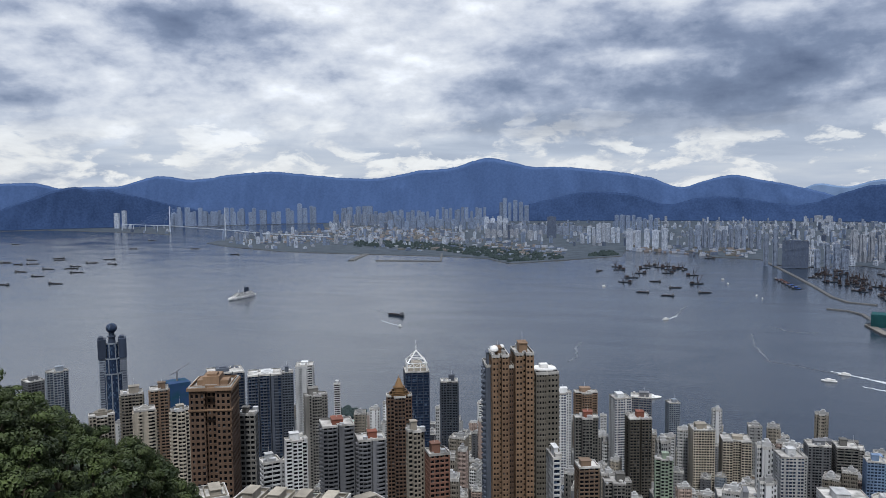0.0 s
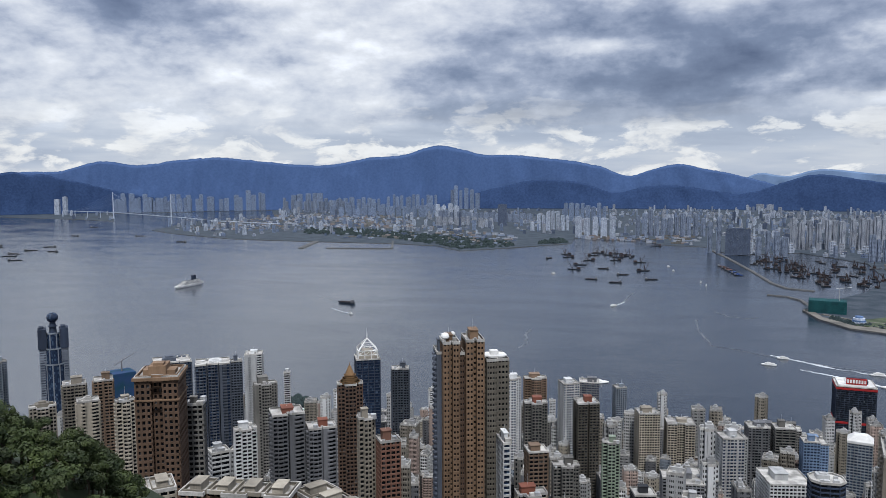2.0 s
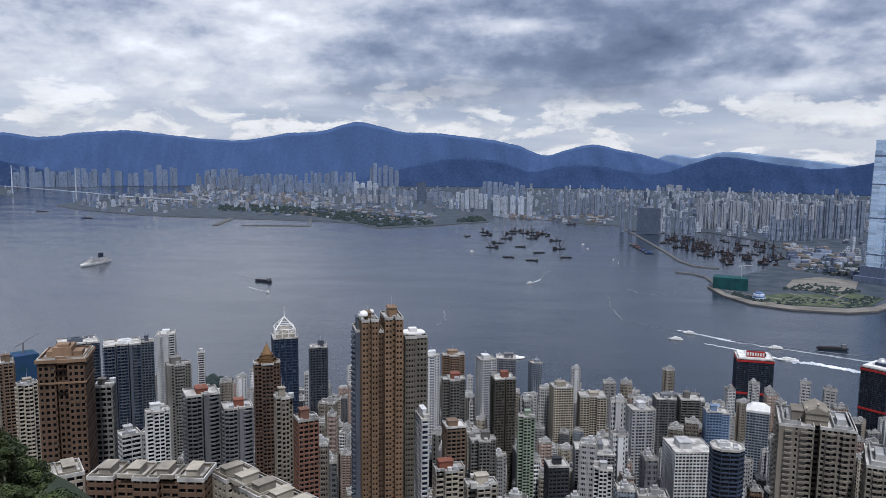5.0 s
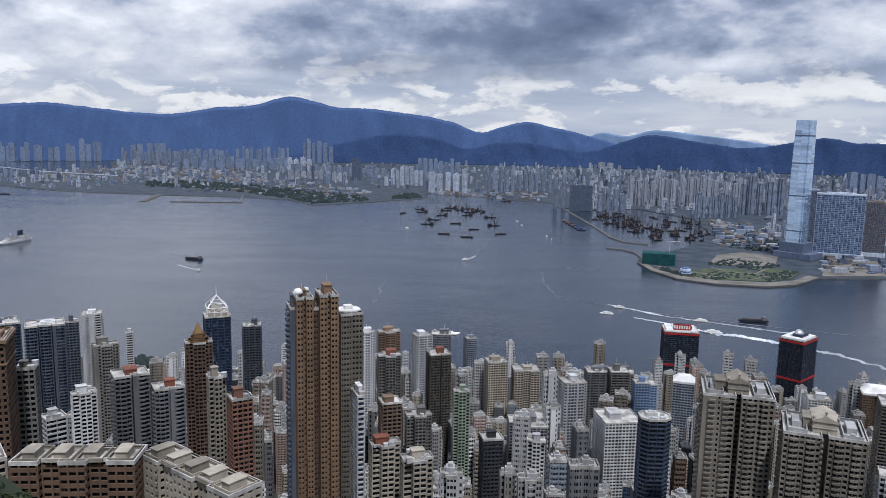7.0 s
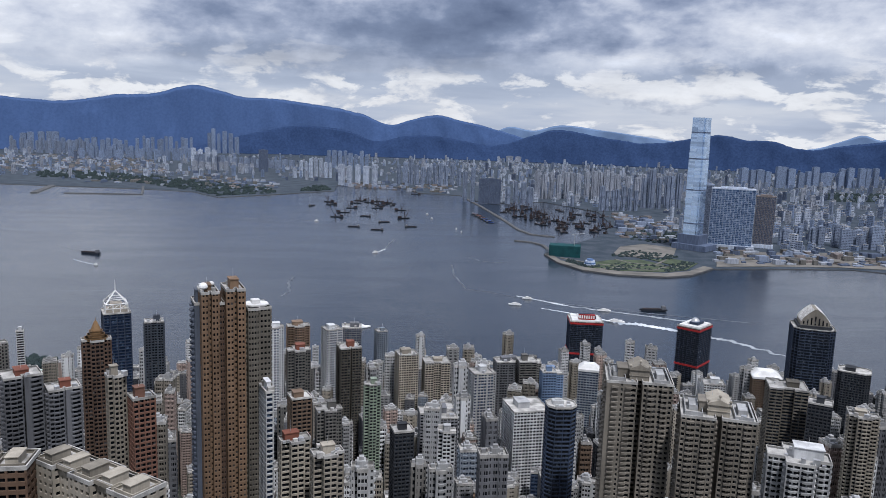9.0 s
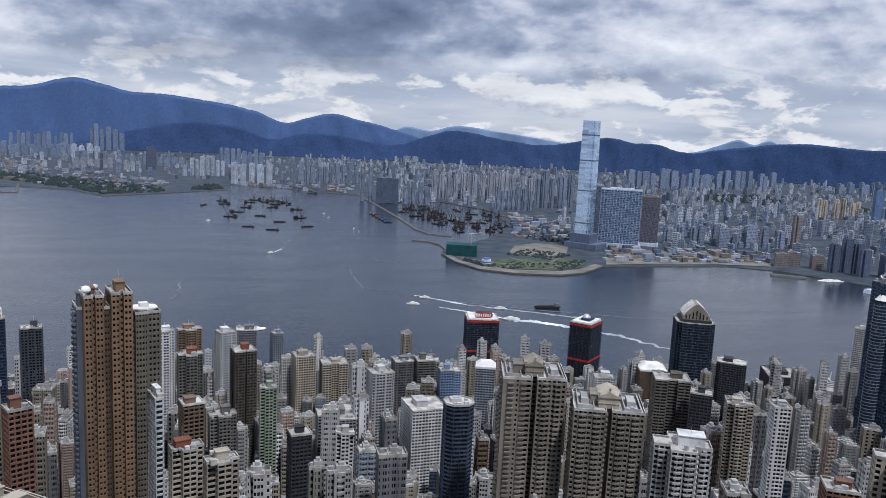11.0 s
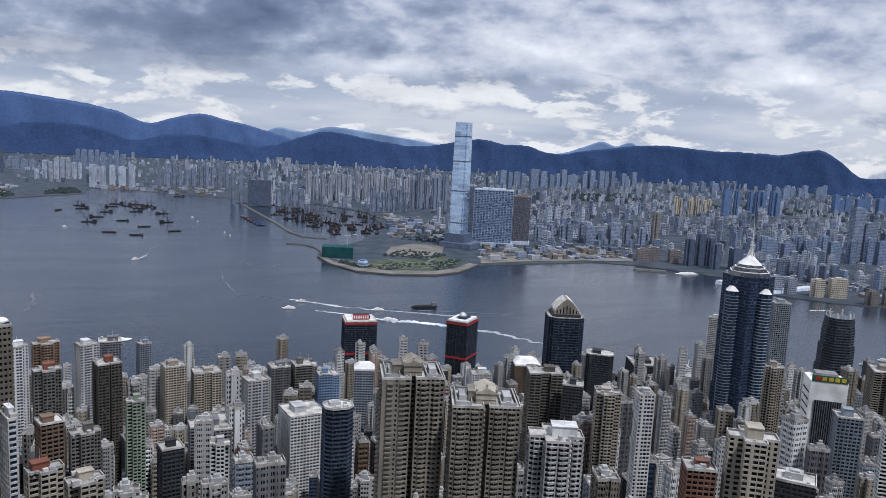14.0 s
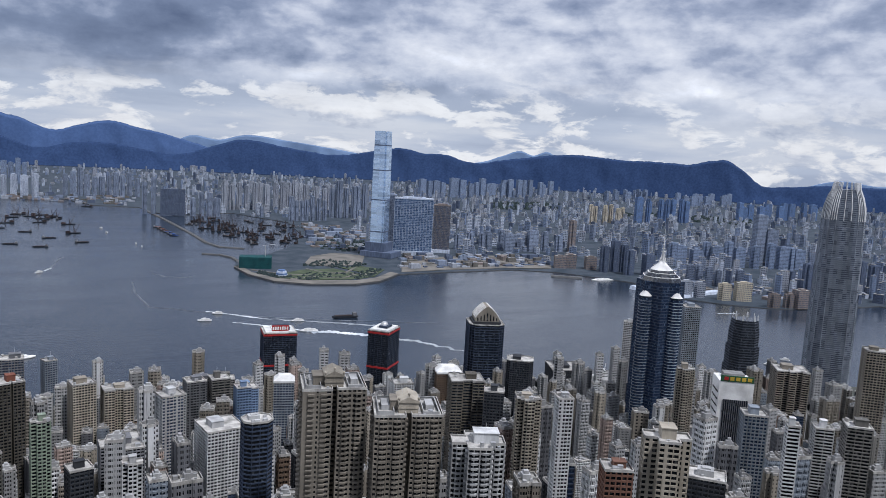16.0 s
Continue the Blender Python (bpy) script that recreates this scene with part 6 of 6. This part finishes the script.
for cx, cy in [(-3612, 6942), (-3463, 6863), (-3318, 6786), (-2852, 6494), (-2798, 6498), (-2735, 6504)]:
    quay_crane(cx, cy)


def containers(corners, count, seed, label):
    """Stacks of boxes and sheds, too small to pick apart."""
    rng = random.Random(seed)
    s, mats = Shape(), [WALL["far_cream"], WALL["far_grey"], WALL["far_brown"], WALL["stone"], WALL["far_dark"]]
    (ax, ay), (bx, by), (cx, cy), (dx, dy) = corners
    for _ in range(count):
        u, v = rng.random(), rng.random()
        x = (ax * (1 - u) + bx * u) * (1 - v) + (dx * (1 - u) + cx * u) * v
        y = (ay * (1 - u) + by * u) * (1 - v) + (dy * (1 - u) + cy * u) * v
        px, py, pz, k = drawn_in(x, y, 3)
        w, d, h = rng.uniform(6, 24) * k, rng.uniform(5, 14) * k, rng.choice((5, 7, 10, 18)) * k
        s.box(px - w, py - d, pz - 2, px + w, py + d, pz + h, rng.randrange(5))
    tagged(s.make("low_sheds", None, None, "", False, mats), label, "sheds", kind="stuff")


# ---- ships ----
HULL = material("dark_hull", (0.02, 0.024, 0.032), 0.6, random_by=0.4)
HULL_RED = material("rust_hull", (0.24, 0.10, 0.07), 0.7)
HULL_BLUE = material("blue_tarpaulin", (0.03, 0.10, 0.38), 0.6)
FOAM = material("wake_foam", (0.66, 0.69, 0.72), 0.9, other=(0.30, 0.34, 0.39), vary=0.2, size=0.1)
FOAM_THIN = material("broken_foam", (0.36, 0.39, 0.42), 0.8, other=(0.10, 0.12, 0.145), vary=0.4, size=0.12)
SLICK = material("thin_foam", (0.13, 0.145, 0.165), 0.4, other=(0.05, 0.062, 0.08), vary=0.3, size=0.06)
RUST = material("derrick_paint", (0.042, 0.031, 0.032), 0.8, random_by=0.4)


def hull(s, length, beam, z0, z1, rake=0.12):
    pts = [(-length / 2, -beam * 0.42), (length * 0.30, -beam / 2), (length * 0.44, -beam * 0.28), (length / 2, 0), (length * 0.44, beam * 0.28), (length * 0.30, beam / 2), (-length / 2, beam * 0.42)]
    s.prism([(x * (1 - rake), y * 0.85) for x, y in pts], -1, z0, False)
    o = len(s.v)
    s.prism(pts, z0, z1)


def barge(x, y, z, turn, scale, length=46.0, cargo=None):
    root = thing("cargo_barge", x, y, z, turn, scale, "dark low cargo barge at anchor on the water", "barge", "barges at anchor")
    s = Shape()
    hull(s, length, 13, 1.5, 3.6)
    s.make("hull", HULL, root)
    s = Shape()
    s.box(-length * 0.46, -4.2, 3.6, -length * 0.30, 4.2, 9)
    s.box(-length * 0.43, -3, 9, -length * 0.34, 3, 11.5)
    s.make("wheelhouse", WALL["grey"], root)
    s = Shape()
    s.box(-length * 0.25, -5, 3.6, length * 0.35, 5, 4.8)
    s.make("hatch", cargo or RUST, root)


def derrick(x, y, z, turn, scale, length=52.0):
    root = thing("derrick_barge", x, y, z, turn, scale, "dark derrick barge with raised lifting boom", "barge", "derrick barges at anchor")
    s = Shape()
    hull(s, length, 17, 1.8, 4.2)
    s.make("hull", HULL, root)
    s = Shape()
    s.box(-length * 0.46, -6, 4.2, -length * 0.22, 6, 12)
    s.make("deckhouse", RUST, root)
    s = Shape()
    s.tube((length * 0.1, -5, 4), (length * 0.02, 0, 34), 1.3, 1.0, 5)
    s.tube((length * 0.1, 5, 4), (length * 0.02, 0, 34), 1.3, 1.0, 5)
    s.tube((length * 0.12, 0, 5), (length * 0.42, 0, 40), 1.4, 0.9, 5)
    s.tube((length * 0.02, 0, 34), (length * 0.42, 0, 40), 0.4, 0.4, 4)
    s.make("boom", RUST, root)


def launch(x, y, z, turn, scale, length=26.0):
    root = thing("ferry", x, y, z, turn, scale, "white fast ferry under way on the water", "ferry", "ferries under way")
    s = Shape()
    hull(s, length, length * 0.30, 1.0, 2.6)
    s.make("hull", WHITE, root)
    s = Shape()
    s.box(-length * 0.38, -length * 0.11, 2.6, length * 0.24, length * 0.11, 5.4)
    s.box(-length * 0.12, -length * 0.07, 5.4, length * 0.12, length * 0.07, 7.4)
    s.make("cabin", WHITE, root)


def freighter(x, y, z, turn, scale, length=70.0):
    root = thing("freighter", x, y, z, turn, scale, "dark low freighter under way with pale deckhouse", "ship")
    s = Shape()
    hull(s, length, 14, 2, 6)
    s.make("hull", HULL, root)
    s = Shape()
    s.box(-length * 0.44, -5, 6, -length * 0.30, 5, 14)
    s.make("bridge", WALL["grey"], root)
    s = Shape()
    s.box(-length * 0.26, -5.5, 6, length * 0.38, 5.5, 7.5)
    s.make("hatch_covers", RUST, root)


def cruise_ship(x, y, z, turn, scale, length=170.0):
    root = thing("cruise_ship", x, y, z, turn, scale, "white cruise ship with stepped decks and dark funnel", "cruise ship")
    s = Shape()
    hull(s, length, 25, 4, 10)
    s.make("hull", WHITE, root)
    for i in range(5):
        s = Shape()
        x0, x1, z0 = -length * (0.44 - 0.02 * i), length * (0.34 - 0.05 * i), 10 + 3.1 * i
        s.box(x0, -11.5 + 0.6 * i, z0, x1, 11.5 - 0.6 * i, z0 + 2.0)
        s.make("deck", WHITE, root)
        s = Shape()
        s.box(x0 + 2, -11 + 0.6 * i, z0 + 2.0, x1 - 2, 11 - 0.6 * i, z0 + 3.1)
        s.make("deck_windows", GLASS["dark"], root)
    s = Shape()
    s.prism([(-length * 0.26, -4), (-length * 0.14, -4), (-length * 0.14, 4), (-length * 0.26, 4)], 25, 42, True)
    s.make("funnel", WALL["navy"], root, "dark blue funnel")
    s = Shape()
    s.tube((length * 0.12, 0, 25), (length * 0.10, 0, 38), 0.8, 0.4, 6)
    s.make("mast", WHITE, root)


def wake(pts, w0, w1, mat=None, label="white foaming wake on the water"):
    """A strip of broken foam that widens away from its boat."""
    rng = random.Random(int(pts[0][0]))
    if mat is SLICK:
        w0, w1 = w0 * 0.6, w1 * 0.6
    s, n, rows = Shape(), 60, []
    pts = [Vector(p) for p in pts]
    for i in range(n + 1):
        f = i / n * (len(pts) - 1)
        k = min(int(f), len(pts) - 2)
        p = pts[k].lerp(pts[k + 1], f - k)
        d = (pts[k + 1] - pts[k]).normalized()
        nrm = Vector((-d.y, d.x))
        w = (w0 + (w1 - w0) * i / n) * (0.55 + 0.75 * abs(noise.noise((i * 0.35, w0, 1)))) * (1 if i < n - 8 else (n - i + 0.5) / 8)
        c = p + nrm * noise.noise((i * 0.2, 7, w1)) * w0 * 0.5
        row = []
        for sgn in (-1, 0, 1):
            q = c + nrm * sgn * w * rng.uniform(0.7, 1.2) / 2
            row.append(len(s.v))
            s.v.append(tuple(Vector(drawn_in(q.x, q.y, 0)[:3]) + Vector((0, 0, 0.5 if sgn == 0 else 0.25))))
        rows.append(row)
    for a, b in zip(rows, rows[1:]):
        s.f += [(a[i], a[i + 1], b[i + 1], b[i]) for i in range(2)]
    tagged(s.make("wake", mat or FOAM, smooth=True), label, "wake", kind="stuff")


cruise_ship(-1553, 2880, 0.0, -100, 1.000)
freighter(-789, 2566, 0.0, 160, 1.000)
launch(129, 2646, 0.0, 215, 1.000)
launch(-712, 2364, 0.0, 330, 1.000, 16.0)
launch(-97, 3505, 0.0, 10, 1.000, 20.0)
launch(448, 3850, 0.0, 330, 1.000, 16.0)
launch(513, 3290, 0.0, 60, 1.000, 14.0)
barge(-3848, 4097, 0.0, 10, 1.000, 84.0)
barge(-3682, 4009, 0.0, 170, 1.000, 84.0)
barge(-3832, 4295, 0.0, 0, 1.000, 84.0)
barge(-3611, 4055, 0.0, 20, 1.000, 84.0)
barge(-3635, 4321, 0.0, 20, 1.000, 84.0)
barge(-3887, 4130, 0.0, 10, 1.000, 84.0)
barge(-3318, 3634, 0.0, 0, 1.000, 84.0)
barge(-3044, 3449, 0.0, 0, 1.000, 84.0)
barge(-2708, 3181, 0.0, 0, 1.000, 84.0)
barge(-3275, 4174, 0.0, 20, 1.000, 84.0)
barge(-3324, 4402, 0.0, 200, 1.000, 84.0)
barge(-3096, 4124, 0.0, 170, 1.000, 84.0)
barge(-3228, 3966, 0.0, 0, 1.000, 84.0)
barge(-2969, 3655, 0.0, 10, 1.000, 84.0)
barge(-3159, 3843, 0.0, 200, 1.000, 84.0)
barge(-3738, 4433, 0.0, 200, 1.000, 84.0)
barge(-2938, 3100, 0.0, 170, 1.000, 84.0)
barge(-3756, 5268, 0.0, 170, 1.000, 84.0)
barge(-3247, 5324, 0.0, 10, 1.000, 84.0)
barge(-4235, 6218, 0.0, 0, 1.000, 84.0)
barge(-2672, 4876, 0.0, 170, 1.000, 84.0)
barge(-5169, 5621, 0.0, 10, 1.000, 84.0)
barge(-3276, 3794, 0.0, 0, 1.000, 84.0)
barge(-139, 4150, 0.0, 60, 1.000, 56.0)
barge(67, 3321, 0.0, 170, 1.000, 56.0)
barge(164, 3232, 0.0, 170, 1.000, 56.0)
barge(210, 3494, 0.0, 10, 1.000, 56.0)
barge(319, 3344, 0.0, 10, 1.000, 56.0)
barge(131, 3711, 0.0, 170, 1.000, 56.0)
barge(116, 4458, 0.0, 170, 1.000, 56.0)
barge(300, 4241, 0.0, 60, 1.000, 56.0)
derrick(-53, 4372, 0.0, 150, 1.000, 66.0)
derrick(-6, 3668, 0.0, 170, 1.000, 66.0)
derrick(26, 3858, 0.0, 0, 1.000, 66.0)
derrick(70, 4069, 0.0, 200, 1.000, 66.0)
derrick(133, 4493, 0.0, 170, 1.000, 66.0)
derrick(174, 4372, 0.0, 150, 1.000, 66.0)
derrick(217, 4440, 0.0, 20, 1.000, 66.0)
derrick(206, 4089, 0.0, 200, 1.000, 66.0)
derrick(274, 4386, 0.0, 10, 1.000, 66.0)
derrick(291, 4328, 0.0, 10, 1.000, 66.0)
derrick(323, 4002, 0.0, 10, 1.000, 66.0)
derrick(313, 3652, 0.0, 20, 1.000, 66.0)
derrick(228, 4260, 0.0, 170, 1.000, 66.0)
derrick(98, 4331, 0.0, 0, 1.000, 66.0)
derrick(-37, 4222, 0.0, 200, 1.000, 66.0)
derrick(500, 4969, 0.0, 170, 1.000, 66.0)
cruise_ship(1073, 1118, 0.0, 150, 1.000, 75.0)
launch(45, 1647, 0.0, 10, 1.000, 60.0)
launch(1959, 2119, 0.0, 172, 1.000, 90.0)
launch(448, 1864, 0.0, 165, 1.000, 34.0)
launch(651, 1693, 0.0, 165, 1.000, 44.0)
launch(661, 1800, 0.0, 170, 1.000, 34.0)
launch(497, 1933, 0.0, 165, 1.000, 28.0)
freighter(790, 1800, 0.0, 175, 1.000)
launch(1528, 1082, 0.0, 120, 1.000, 22.0)
launch(1604, 1095, 0.0, 120, 1.000, 22.0)
launch(2027, 1240, 0.0, 170, 1.000, 24.0)
launch(449, 3674, 0.0, 120, 1.000, 16.0)
launch(520, 3199, 0.0, 90, 1.000, 14.0)
barge(701, 3872, 0.0, 330, 1.000, 44.0, HULL_RED)
barge(704, 3800, 0.0, 330, 1.000, 44.0, HULL_RED)
barge(706, 3731, 0.0, 330, 1.000, 44.0, HULL_RED)
barge(708, 3664, 0.0, 330, 1.000, 44.0, HULL_BLUE)
barge(711, 3600, 0.0, 330, 1.000, 44.0, HULL_BLUE)
barge(713, 3537, 0.0, 330, 1.000, 44.0, HULL_BLUE)
wake([(508, 1829), (571, 1776), (647, 1694)], 8, 20)
wake([(645, 1689), (711, 1663), (780, 1602)], 30, 38)
wake([(780, 1602), (858, 1519), (916, 1406)], 30, 16, FOAM_THIN)
wake([(477, 1970), (533, 1910), (590, 1848)], 10, 18)
wake([(590, 1848), (670, 1800), (770, 1737), (881, 1667)], 14, 20, FOAM_THIN)
wake([(390, 2029), (503, 1928), (601, 1867), (752, 1784), (1019, 1667)], 9, 20, SLICK)
wake([(146, 2683), (179, 2773), (195, 2879), (223, 2965)], 12, 22, SLICK)
wake([(144, 2671), (173, 2736)], 7, 9)
wake([(-717, 2374), (-759, 2409), (-813, 2466)], 5, 8)
wake([(-822, 2597), (-878, 2652), (-941, 2709)], 6, 10, SLICK)
wake([(-142, 1956), (-124, 2014), (-135, 2137), (-121, 2220)], 14, 18, SLICK, "pale foam slick drifting on the water")
wake([(449, 2575), (477, 2501), (527, 2472), (572, 2499)], 12, 18, SLICK, "pale foam slick drifting on the water")
wake([(368, 2425), (350, 2252), (353, 2052), (425, 2015)], 10, 16, SLICK, "pale foam slick drifting on the water")
wake([(-164, 1669), (-127, 1667), (-91, 1674), (-66, 1664)], 18, 14, SLICK, "pale wake along the near shore")
wake([(-104, 3504), (-181, 3533), (-272, 3561)], 8, 6, SLICK)
wake([(1904, 1543), (1942, 1533), (1973, 1516)], 10, 6)


containers([(-3288, 5873), (-1335, 6331), (-1877, 8299), (-3382, 8747)], 700, 8, "stacked containers and sheds on the port land")
containers([(1481, 4002), (1685, 3629), (1360, 2920), (1181, 3079)], 160, 9, "low sheds and works beside the boat shelter")
containers([(1309, 2484), (1961, 2424), (2162, 2677), (1460, 2776)], 150, 10, "low site sheds along the far waterfront")
containers([(-1918, 5414), (-378, 4938), (-427, 5578), (-1196, 6634)], 160, 12, "low sheds and works on the far headland")
containers([(21, 5442), (739, 5003), (883, 5729), (24, 6010)], 160, 13, "low sheds and works on the far quay")
containers([(2035, 2008), (2311, 1520), (2532, 1670), (2212, 2156)], 60, 14, "low piers and sheds on the far waterfront")
woods("shore_trees", [(-564, 1445), (-486, 1414), (-447, 1330), (-508, 1325)], 70, 5, 21, "green shore park trees between the towers")
woods("shore_trees", [(1208, 1014), (1250, 980), (1234, 967), (1178, 988)], 60, 5, 22, "green street trees near the ferry piers")
PIERS = wall_line("ferry_pier", [(1088, 1179), (1035, 1078)], 26, 5, QUAY, "pale concrete ferry pier on the near shore", "pier")
wall_line("ferry_pier_long", [(1285, 1067), (1254, 990)], 30, 6, QUAY, "long pale ferry pier on the near shore", "pier")
wall_line("harbour_pier", [(1812, 2235), (1904, 2167)], 26, 5, QUAY, "low dark pier off the far waterfront", "pier")
wall_line("terminal_pier", [(1949, 1948), (1968, 1758), (2234, 1795)], 30, 12, WALL["far_white"], "long white terminal pier across the harbour", "pier")


def bunch(box_pts, count, seed):
    """Working boats packed side by side in the shelter."""
    rng = random.Random(seed)
    (ax, ay), (bx, by), (cx, cy), (dx, dy) = box_pts
    for i in range(count):
        u, v = rng.random(), rng.random()
        x = (ax * (1 - u) + bx * u) * (1 - v) + (dx * (1 - u) + cx * u) * v
        y = (ay * (1 - u) + by * u) * (1 - v) + (dy * (1 - u) + cy * u) * v
        px, py, pz, k = drawn_in(x, y, 0)
        kind = (derrick, derrick, barge)[i % 3]
        kind(px, py, pz, rng.uniform(0, 360), k, rng.uniform(34, 52))


bunch([(861, 3997), (964, 3172), (1094, 3516), (1073, 4407)], 46, 2)
bunch([(1081, 3474), (1144, 3082), (1412, 3813), (1234, 4290)], 26, 3)


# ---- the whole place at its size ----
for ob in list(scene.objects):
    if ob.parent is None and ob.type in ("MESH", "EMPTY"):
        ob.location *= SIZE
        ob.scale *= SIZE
